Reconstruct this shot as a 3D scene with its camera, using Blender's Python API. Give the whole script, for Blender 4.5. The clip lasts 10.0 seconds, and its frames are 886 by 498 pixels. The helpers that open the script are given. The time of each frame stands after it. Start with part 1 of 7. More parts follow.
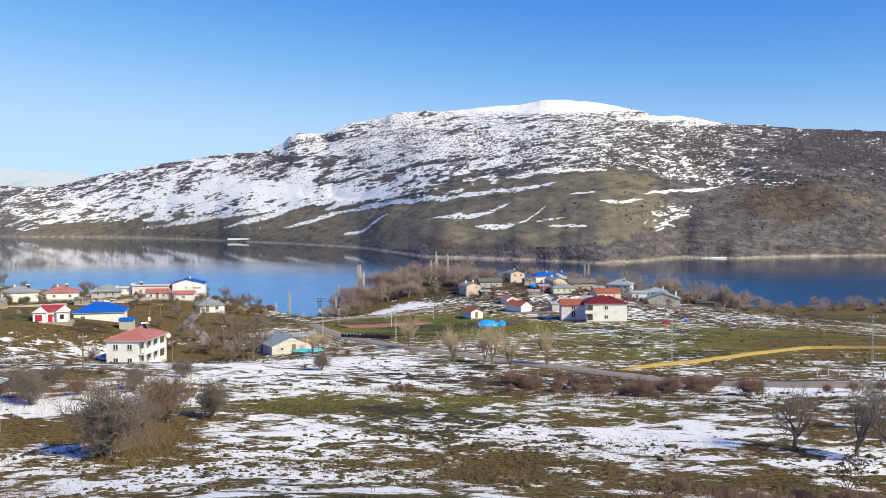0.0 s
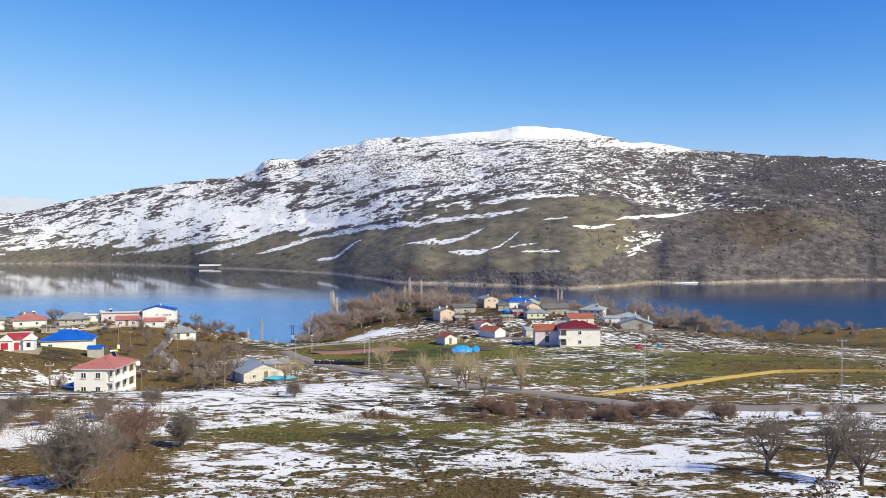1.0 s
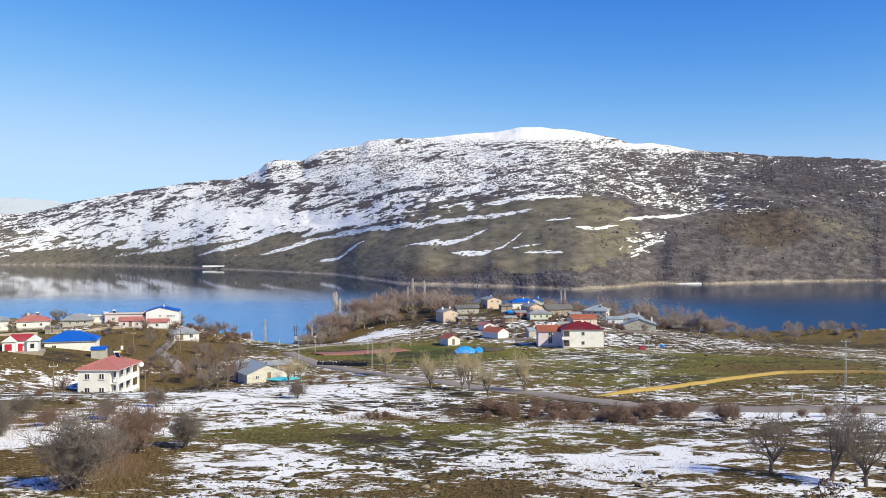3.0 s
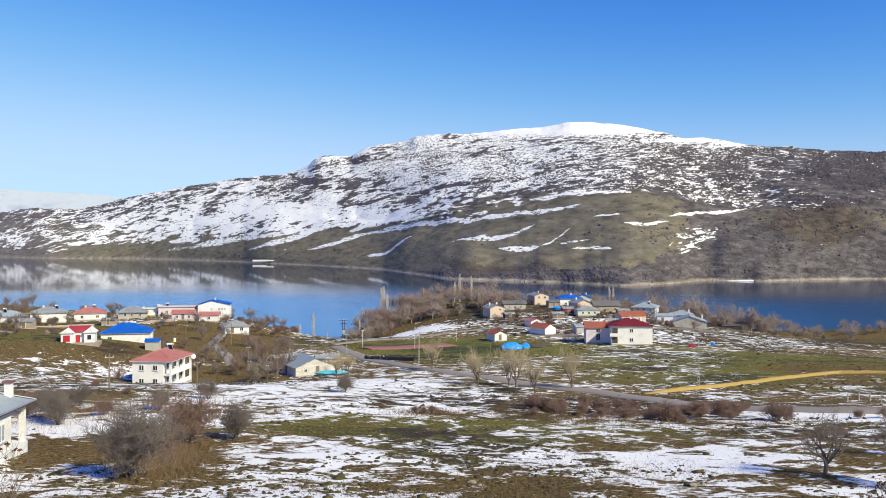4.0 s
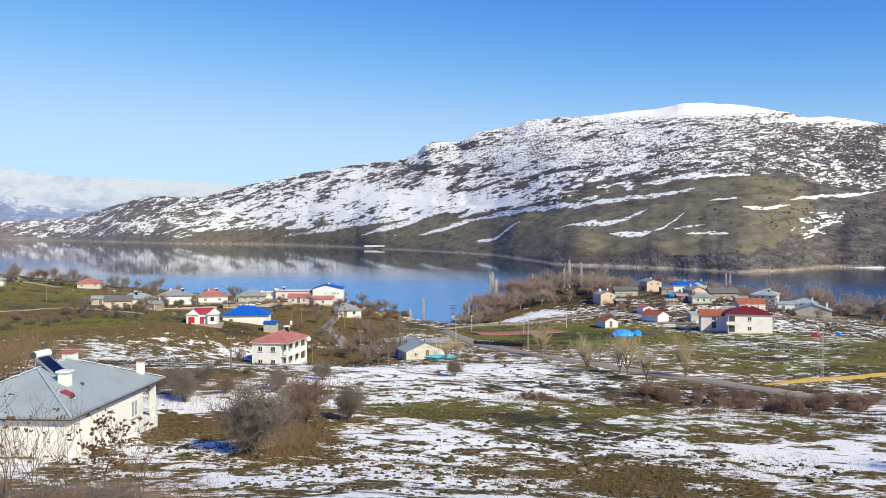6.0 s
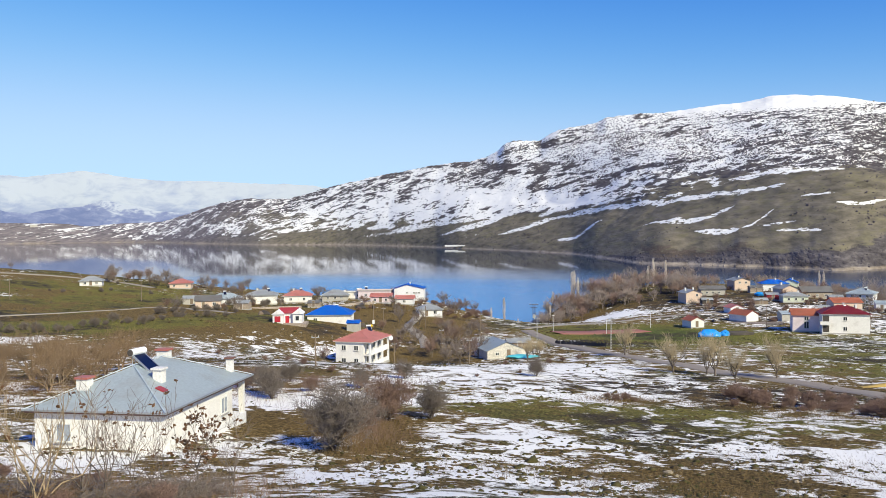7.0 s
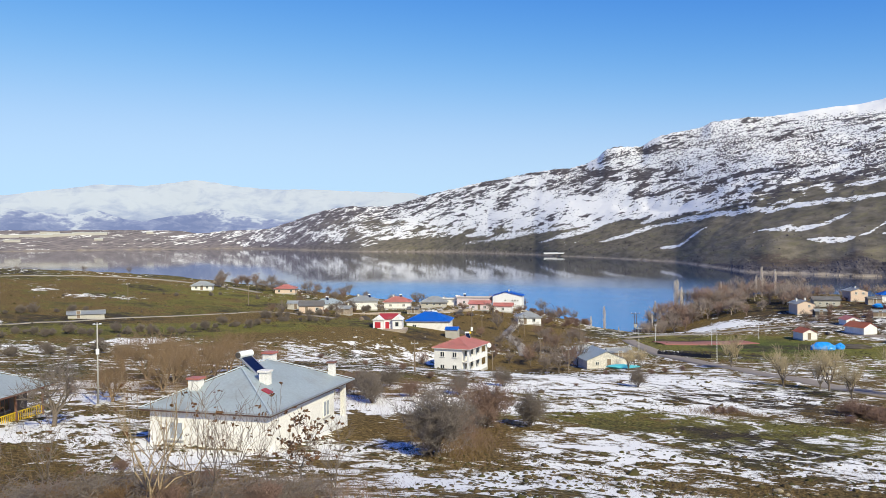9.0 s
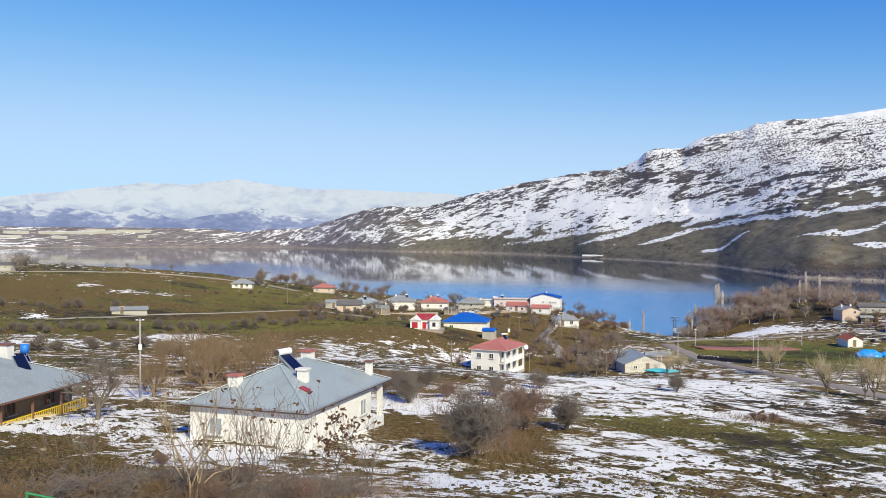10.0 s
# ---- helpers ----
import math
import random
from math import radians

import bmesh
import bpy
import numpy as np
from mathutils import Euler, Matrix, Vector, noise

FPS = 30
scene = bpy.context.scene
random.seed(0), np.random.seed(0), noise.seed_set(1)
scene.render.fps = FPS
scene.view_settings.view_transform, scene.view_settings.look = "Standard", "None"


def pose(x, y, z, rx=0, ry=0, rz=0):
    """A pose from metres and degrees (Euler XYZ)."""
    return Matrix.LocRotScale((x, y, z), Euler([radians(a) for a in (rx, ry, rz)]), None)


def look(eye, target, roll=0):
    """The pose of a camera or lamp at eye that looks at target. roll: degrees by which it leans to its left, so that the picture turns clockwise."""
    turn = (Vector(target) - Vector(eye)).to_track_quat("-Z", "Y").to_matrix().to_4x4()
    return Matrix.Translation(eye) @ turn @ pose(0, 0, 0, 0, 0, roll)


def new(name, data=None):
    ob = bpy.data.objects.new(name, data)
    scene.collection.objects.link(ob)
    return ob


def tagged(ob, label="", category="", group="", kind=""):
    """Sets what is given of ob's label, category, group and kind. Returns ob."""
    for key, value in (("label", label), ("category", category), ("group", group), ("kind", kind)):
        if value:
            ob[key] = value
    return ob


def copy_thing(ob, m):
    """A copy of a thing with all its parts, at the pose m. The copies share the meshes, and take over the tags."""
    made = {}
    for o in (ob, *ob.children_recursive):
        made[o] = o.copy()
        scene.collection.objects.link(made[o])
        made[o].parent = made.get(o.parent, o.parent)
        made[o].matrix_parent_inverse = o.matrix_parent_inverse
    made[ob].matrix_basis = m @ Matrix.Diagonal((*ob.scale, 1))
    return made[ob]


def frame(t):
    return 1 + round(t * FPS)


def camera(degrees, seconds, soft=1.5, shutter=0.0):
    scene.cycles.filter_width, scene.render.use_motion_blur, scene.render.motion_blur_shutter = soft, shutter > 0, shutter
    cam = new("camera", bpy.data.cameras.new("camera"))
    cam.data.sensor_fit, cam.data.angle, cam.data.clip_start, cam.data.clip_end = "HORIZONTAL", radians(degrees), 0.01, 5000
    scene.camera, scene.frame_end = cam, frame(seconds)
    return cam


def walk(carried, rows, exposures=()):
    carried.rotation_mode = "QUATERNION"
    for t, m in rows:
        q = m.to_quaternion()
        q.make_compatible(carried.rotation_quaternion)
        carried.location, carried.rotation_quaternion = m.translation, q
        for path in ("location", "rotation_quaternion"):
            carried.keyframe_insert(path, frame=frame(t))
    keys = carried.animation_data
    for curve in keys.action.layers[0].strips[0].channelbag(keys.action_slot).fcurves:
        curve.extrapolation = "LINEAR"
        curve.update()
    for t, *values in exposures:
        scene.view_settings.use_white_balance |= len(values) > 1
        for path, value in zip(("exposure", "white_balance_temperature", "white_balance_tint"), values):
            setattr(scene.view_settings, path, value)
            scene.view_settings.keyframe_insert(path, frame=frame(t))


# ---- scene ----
# ---- camera and its walk: a person turning on the spot, phone held at arm's length ----
EYE = 47.0                      # the lake lies at z = 0
ARM = 0.35
cam = camera(56.27, 10.0, soft=0.75)
ROWS = [  # seconds, yaw, pitch, roll
    (0.0, 0.02, -1.88, 0.0), (0.5, -1.02, -0.79, -0.12), (1.0, -1.8, -0.11, 0.11), (1.5, -2.29, 0.13, 0.36),
    (2.0, -2.77, -0.14, 0.54), (3.5, -0.25, -0.01, -0.05), (4.0, 1.66, -0.36, -0.07), (4.5, 4.36, -0.56, -0.07),
    (5.0, 6.35, -0.82, 0.04), (6.5, 11.5, -1.53, 0.27), (7.0, 14.71, -1.37, 0.59), (7.5, 16.68, -1.33, 0.36),
    (8.0, 18.14, -1.38, 0.38), (8.5, 19.8, -1.18, 0.45), (9.0, 21.52, -0.8, 0.48), (9.5, 22.95, -0.72, 0.23),
    (10.0, 24.14, -0.74, -0.12),
]
walk(cam, [(t, pose(-ARM * math.sin(radians(yaw)), ARM * math.cos(radians(yaw)) - ARM + 0.05, EYE, 90 + pitch, roll, yaw))
           for t, yaw, pitch, roll in ROWS], exposures=[(0.0, 0.0), (6.0, 0.0), (8.0, -0.06), (10.0, -0.08)])

# ---- world, sun, exposure ----
SUN_AZ, SUN_EL = 128.0, 36.0    # degrees clockwise from straight ahead (+y), and above the horizon
world = bpy.data.worlds.new("sky")
scene.world = world
world.use_nodes = True
wn = world.node_tree.nodes
wl = world.node_tree.links
sky = wn.new("ShaderNodeTexSky")
sky.sky_type = "NISHITA"
sky.sun_disc = False
sky.sun_elevation = radians(SUN_EL)
sky.sun_rotation = radians(SUN_AZ)
sky.altitude = 1500
sky.air_density = 1.0
sky.dust_density = 0.35
sky.ozone_density = 2.0
SKY = 0.126
RIM = (0.55, 0.85, 1.3)
wn["Background"].inputs["Strength"].default_value = 1.0
split = wn.new("ShaderNodeSeparateColor")
join = wn.new("ShaderNodeCombineColor")
wl.new(sky.outputs[0], split.inputs[0])
for i, (power, gain) in enumerate(((2.6, 5.1), (1.75, 2.05), (0.86, 1.60))):   # the deep clear blue of a mountain winter sky
    scaled, bent, out_ = (wn.new("ShaderNodeMath") for _ in range(3))
    scaled.operation, bent.operation, out_.operation = "MULTIPLY", "POWER", "MULTIPLY"
    scaled.inputs[1].default_value, bent.inputs[1].default_value, out_.inputs[1].default_value = SKY, power, gain
    wl.new(split.outputs[i], scaled.inputs[0])
    wl.new(scaled.outputs[0], bent.inputs[0])
    wl.new(bent.outputs[0], out_.inputs[0])
    # the pale rim above the horizon rolls off softly
    soft_, root, ratio = (wn.new("ShaderNodeMath") for _ in range(3))
    soft_.operation, root.operation, ratio.operation = "MULTIPLY_ADD", "SQRT", "DIVIDE"
    square = wn.new("ShaderNodeMath")
    square.operation = "MULTIPLY"
    wl.new(out_.outputs[0], square.inputs[0])
    wl.new(out_.outputs[0], square.inputs[1])
    wl.new(square.outputs[0], soft_.inputs[0])
    soft_.inputs[1].default_value, soft_.inputs[2].default_value = 1 / RIM[i] ** 2, 1.0
    wl.new(soft_.outputs[0], root.inputs[0])
    wl.new(out_.outputs[0], ratio.inputs[0])
    wl.new(root.outputs[0], ratio.inputs[1])
    wl.new(ratio.outputs[0], join.inputs[i])
wl.new(join.outputs[0], wn["Background"].inputs["Color"])
sun = new("sun", bpy.data.lights.new("sun", "SUN"))
sun.data.energy = 5.4
sun.data.angle = radians(0.53)
sun.data.color = (1.0, 0.93, 0.66)
sun.matrix_world = look((0, 0, 0), (-math.sin(radians(SUN_AZ)), -math.cos(radians(SUN_AZ)), -math.tan(radians(SUN_EL))))


# ---- materials ----
def nodes_of(name, rough=0.8, metal=0.0, spec=0.3):
    m = bpy.data.materials.new(name)
    m.use_nodes = True
    b = m.node_tree.nodes["Principled BSDF"]
    b.inputs["Roughness"].default_value = rough
    b.inputs["Metallic"].default_value = metal
    b.inputs["Specular IOR Level"].default_value = spec
    return m, m.node_tree.nodes, m.node_tree.links, b


def place_of(nd, ln, scale=(1, 1, 1), local=False):
    src = nd.new("ShaderNodeTexCoord" if local else "ShaderNodeNewGeometry")
    mp = nd.new("ShaderNodeMapping")
    mp.inputs["Scale"].default_value = scale
    ln.new(src.outputs["Object" if local else "Position"], mp.inputs["Vector"])
    return mp.outputs[0]


def noise_of(nd, ln, vec, scale, detail=6.0, rough=0.55, distort=0.0):
    n = nd.new("ShaderNodeTexNoise")
    n.inputs["Scale"].default_value = scale
    n.inputs["Detail"].default_value = detail
    n.inputs["Roughness"].default_value = rough
    n.inputs["Distortion"].default_value = distort
    ln.new(vec, n.inputs["Vector"])
    return n.outputs["Fac"]


def math_of(nd, ln, op, a, b=None, c=None, clamp=False):
    n = nd.new("ShaderNodeMath")
    n.operation = op
    n.use_clamp = clamp
    for i, v in enumerate((a, b, c)):
        if v is None:
            continue
        if isinstance(v, (int, float)):
            n.inputs[i].default_value = v
        else:
            ln.new(v, n.inputs[i])
    return n.outputs[0]


def step_of(nd, ln, v, lo, hi):
    n = nd.new("ShaderNodeMapRange")
    n.interpolation_type = "SMOOTHSTEP"
    n.inputs["From Min"].default_value = lo
    n.inputs["From Max"].default_value = hi
    ln.new(v, n.inputs["Value"])
    return n.outputs[0]


def mix_of(nd, ln, fac, a, b):
    n = nd.new("ShaderNodeMix")
    n.data_type = "RGBA"
    for socket, v in (("Factor", fac), ("A", a), ("B", b)):
        sock = n.inputs[0] if socket == "Factor" else n.inputs[6 if socket == "A" else 7]
        if isinstance(v, (int, float)):
            sock.default_value = v
        elif isinstance(v, tuple):
            sock.default_value = (*v, 1)
        else:
            ln.new(v, sock)
    return n.outputs[2]


def ramp_of(nd, ln, v, stops):
    n = nd.new("ShaderNodeValToRGB")
    while len(n.color_ramp.elements) < len(stops):
        n.color_ramp.elements.new(0.5)
    for e, (p, col) in zip(n.color_ramp.elements, stops):
        e.position, e.color = p, (*col, 1)
    ln.new(v, n.inputs[0])
    return n.outputs[0]


def attr_of(nd, name):
    n = nd.new("ShaderNodeAttribute")
    n.attribute_name = name
    return n.outputs["Fac"]


def bump_of(nd, ln, b, height, strength, dist):
    n = nd.new("ShaderNodeBump")
    n.inputs["Strength"].default_value = strength
    n.inputs["Distance"].default_value = dist
    ln.new(height, n.inputs["Height"])
    ln.new(n.outputs[0], b.inputs["Normal"])


def plain(name, col, rough=0.8, metal=0.0, spec=0.3, vary=0.18, big=0.6, fine=9.0, bump=0.3, dirt=(0.25, 0.21, 0.16), dirty=0.25):
    """A worn surface: colour wandering at two scales, stains and fine relief."""
    m, nd, ln, b = nodes_of(name, rough, metal, spec)
    vec = place_of(nd, ln)
    n1 = noise_of(nd, ln, vec, big, 5)
    n2 = noise_of(nd, ln, vec, fine, 4)
    lo = tuple(c * (1 - vary) for c in col)
    hi = tuple(min(1, c * (1 + vary * 0.7)) for c in col)
    base = ramp_of(nd, ln, n2, [(0.3, lo), (0.7, hi)])
    stain = math_of(nd, ln, "MULTIPLY", step_of(nd, ln, n1, 0.5, 0.72), dirty)
    ln.new(mix_of(nd, ln, stain, base, dirt), b.inputs["Base Color"])
    ln.new(math_of(nd, ln, "MULTIPLY_ADD", n1, 0.25, rough - 0.12, clamp=True), b.inputs["Roughness"])
    if bump:
        bump_of(nd, ln, b, n2, bump, 0.02)
    return m


SNOW = (0.91, 0.89, 0.825)


def ground_material():
    m, nd, ln, b = nodes_of("snow_patched_grass", 0.95, 0, 0.1)
    vec = place_of(nd, ln)
    wide = noise_of(nd, ln, place_of(nd, ln, (0.7, 1, 1)), 0.045, 5, 0.6)
    mid = noise_of(nd, ln, vec, 0.35, 6, 0.65)
    fine = noise_of(nd, ln, vec, 3.0, 6, 0.7)
    tuft = noise_of(nd, ln, vec, 11.0, 3, 0.7)
    green = attr_of(nd, "green")
    sward = ramp_of(nd, ln, fine, [(0.33, (0.018, 0.02, 0.007)), (0.46, (0.14, 0.13, 0.032)), (0.65, (0.35, 0.31, 0.082))])
    straw = ramp_of(nd, ln, fine, [(0.33, (0.02, 0.013, 0.006)), (0.48, (0.145, 0.098, 0.036)), (0.66, (0.36, 0.25, 0.105))])
    mud = ramp_of(nd, ln, fine, [(0.35, (0.014, 0.011, 0.008)), (0.65, (0.105, 0.083, 0.064))])
    turf = math_of(nd, ln, "MULTIPLY_ADD", wide, 1.1, math_of(nd, ln, "MULTIPLY", mid, 0.6))
    lush = ramp_of(nd, ln, fine, [(0.33, (0.03, 0.042, 0.01)), (0.5, (0.115, 0.14, 0.03)), (0.66, (0.22, 0.25, 0.068))])
    sward = mix_of(nd, ln, step_of(nd, ln, green, 0.66, 0.9), sward, lush)
    g = step_of(nd, ln, math_of(nd, ln, "ADD", turf, math_of(nd, ln, "SUBTRACT", green, 0.5)), 0.80, 0.94)
    base = mix_of(nd, ln, g, straw, sward)
    mm = step_of(nd, ln, math_of(nd, ln, "ADD", wide, math_of(nd, ln, "SUBTRACT", attr_of(nd, "mud"), 0.5)), 0.5, 0.66)
    base = mix_of(nd, ln, math_of(nd, ln, "MULTIPLY", mm, step_of(nd, ln, mid, 0.35, 0.55)), base, mud)
    grain = ramp_of(nd, ln, tuft, [(0.36, (0.2, 0.2, 0.2)), (0.5, (0.9, 0.9, 0.9)), (0.64, (1.6, 1.6, 1.6))])
    rub = nd.new("ShaderNodeMix")
    rub.data_type, rub.blend_type = "RGBA", "MULTIPLY"
    rub.inputs[0].default_value = 0.85
    ln.new(base, rub.inputs[6])
    ln.new(grain, rub.inputs[7])
    base = rub.outputs[2]
    # snow lies in long melting patches that follow the slope
    lay = place_of(nd, ln, (0.95, 1.0, 1.0))
    s1 = noise_of(nd, ln, lay, 0.34, 9, 0.66, 0.6)
    s2 = noise_of(nd, ln, lay, 0.07, 3, 0.5)
    s3 = noise_of(nd, ln, place_of(nd, ln, (0.5, 1.6, 1.0)), 2.2, 5, 0.65)
    s = math_of(nd, ln, "MULTIPLY_ADD", s2, 0.35, math_of(nd, ln, "MULTIPLY_ADD", s3, 0.42, s1))
    s = math_of(nd, ln, "ADD", s, math_of(nd, ln, "MULTIPLY", math_of(nd, ln, "SUBTRACT", attr_of(nd, "snow"), 0.5), 0.8))
    mask = step_of(nd, ln, s, 0.902, 0.918)
    white = ramp_of(nd, ln, fine, [(0.3, (0.82, 0.80, 0.77)), (0.6, SNOW)])
    ln.new(mix_of(nd, ln, mask, base, white), b.inputs["Base Color"])
    hgt = math_of(nd, ln, "MULTIPLY_ADD", mask, 1.2, math_of(nd, ln, "MULTIPLY", math_of(nd, ln, "ADD", tuft, fine), math_of(nd, ln, "SUBTRACT", 1.15, mask)))
    bump_of(nd, ln, b, hgt, 1.0, 0.16)
    return m


def mountain_material():
    m, nd, ln, b = nodes_of("scrub_and_snow_slopes", 0.95, 0, 0.1)
    vec = place_of(nd, ln, (1, 0.3, 1.0))
    n1 = noise_of(nd, ln, vec, 0.012, 8, 0.62)
    flat = place_of(nd, ln, (0.75, 0.3, 1.9))
    n2 = noise_of(nd, ln, flat, 0.06, 5, 0.6)
    n3 = noise_of(nd, ln, flat, 0.006, 5, 0.6)
    n4 = noise_of(nd, ln, flat, 0.085, 6, 0.72)
    n5 = noise_of(nd, ln, vec, 0.24, 3, 0.6)
    # streaks that run along the slope and fall gently westwards
    apart, lay = nd.new("ShaderNodeSeparateXYZ"), nd.new("ShaderNodeCombineXYZ")
    ln.new(nd.new("ShaderNodeNewGeometry").outputs["Position"], apart.inputs[0])
    fall = math_of(nd, ln, "MULTIPLY_ADD", apart.outputs["X"], -0.13, apart.outputs["Z"])
    ln.new(apart.outputs["X"], lay.inputs["X"])
    ln.new(math_of(nd, ln, "MULTIPLY", apart.outputs["Y"], 0.12), lay.inputs["Y"])
    ln.new(math_of(nd, ln, "MULTIPLY", fall, 3.6), lay.inputs["Z"])
    dash = noise_of(nd, ln, lay.outputs[0], 0.042, 6, 0.62, 0.3)
    strand = noise_of(nd, ln, lay.outputs[0], 0.10, 5, 0.66, 0.3)
    band = noise_of(nd, ln, lay.outputs[0], 0.012, 5, 0.6, 0.4)
    # on the dry eastern face the snow is left in small scraps only
    east = step_of(nd, ln, apart.outputs["X"], 20.0, 420.0)
    band = math_of(nd, ln, "ADD", math_of(nd, ln, "MULTIPLY", band, math_of(nd, ln, "SUBTRACT", 1.0, east)), math_of(nd, ln, "MULTIPLY", strand, east))
    spots = nd.new("ShaderNodeTexVoronoi")
    spots.inputs["Scale"].default_value = 0.2
    ln.new(vec, spots.inputs["Vector"])
    # bushes stand singly where the scrub is thin and close up where it is dense
    dense = math_of(nd, ln, "MULTIPLY_ADD", n1, 0.7, math_of(nd, ln, "SUBTRACT", attr_of(nd, "scrub"), 0.35))
    room = math_of(nd, ln, "SUBTRACT", math_of(nd, ln, "MULTIPLY_ADD", n4, 0.5, spots.outputs["Distance"]), math_of(nd, ln, "MULTIPLY", dense, 0.95))
    bush = math_of(nd, ln, "SUBTRACT", 1.0, step_of(nd, ln, room, 0.10, 0.26))
    mixed = math_of(nd, ln, "MULTIPLY_ADD", n4, 0.45, math_of(nd, ln, "MULTIPLY", n1, 0.55))
    soil = ramp_of(nd, ln, n4, [(0.34, (0.050, 0.044, 0.044)), (0.5, (0.105, 0.093, 0.092)), (0.66, (0.19, 0.168, 0.16))])
    pasture = ramp_of(nd, ln, math_of(nd, ln, "MULTIPLY_ADD", dash, 0.5, math_of(nd, ln, "MULTIPLY", n2, 0.5)), [(0.36, (0.095, 0.084, 0.06)), (0.5, (0.172, 0.15, 0.112)), (0.64, (0.27, 0.23, 0.175))])
    turf = ramp_of(nd, ln, n4, [(0.34, (0.105, 0.098, 0.052)), (0.66, (0.22, 0.198, 0.112))])
    pasture = mix_of(nd, ln, math_of(nd, ln, "MULTIPLY", step_of(nd, ln, dash, 0.50, 0.60), 0.6), pasture, turf)
    rock = ramp_of(nd, ln, n4, [(0.34, (0.034, 0.027, 0.022)), (0.66, (0.145, 0.115, 0.092))])
    base = mix_of(nd, ln, step_of(nd, ln, math_of(nd, ln, "ADD", mixed, math_of(nd, ln, "SUBTRACT", attr_of(nd, "green"), 0.5)), 0.47, 0.55), soil, pasture)
    base = mix_of(nd, ln, step_of(nd, ln, math_of(nd, ln, "MULTIPLY_ADD", n4, 0.4, math_of(nd, ln, "MULTIPLY_ADD", n3, 0.6, math_of(nd, ln, "SUBTRACT", attr_of(nd, "rock"), 0.5))), 0.51, 0.57), base, rock)
    # pale mauve-grey of distance haze, put into the colour of the western land
    hazed_steppe = ramp_of(nd, ln, dash, [(0.36, (0.13, 0.115, 0.12)), (0.5, (0.21, 0.185, 0.19)), (0.64, (0.32, 0.27, 0.255))])
    base = mix_of(nd, ln, attr_of(nd, "plain"), base, hazed_steppe)
    s = math_of(nd, ln, "MULTIPLY_ADD", n4, 0.25, math_of(nd, ln, "MULTIPLY_ADD", n1, 0.25, math_of(nd, ln, "MULTIPLY", band, 1.2)))
    s = math_of(nd, ln, "ADD", math_of(nd, ln, "MULTIPLY_ADD", n5, 0.3, math_of(nd, ln, "MULTIPLY_ADD", dash, 1.05, s)), attr_of(nd, "snow"))
    mask = step_of(nd, ln, s, 1.90, 1.95)
    # old drifts in the gullies, frayed into strands at the edges
    edge = math_of(nd, ln, "MULTIPLY_ADD", n4, 0.3, math_of(nd, ln, "MULTIPLY_ADD", strand, 1.3, math_of(nd, ln, "MULTIPLY_ADD", n5, 0.3, attr_of(nd, "drift"))))
    mask = math_of(nd, ln, "MAXIMUM", mask, step_of(nd, ln, edge, 1.42, 1.50))
    base = mix_of(nd, ln, mask, base, SNOW)
    twigs = ramp_of(nd, ln, n4, [(0.35, (0.042, 0.037, 0.041)), (0.65, (0.145, 0.126, 0.132))])
    base = mix_of(nd, ln, math_of(nd, ln, "MULTIPLY", bush, 0.8), base, twigs)
    gravel = ramp_of(nd, ln, n4, [(0.35, (0.20, 0.16, 0.12)), (0.65, (0.42, 0.36, 0.29))])
    ln.new(mix_of(nd, ln, attr_of(nd, "shore"), base, gravel), b.inputs["Base Color"])
    bump_of(nd, ln, b, math_of(nd, ln, "MULTIPLY_ADD", bush, 0.5, math_of(nd, ln, "ADD", n1, n4)), 0.5, 4.0)
    return m


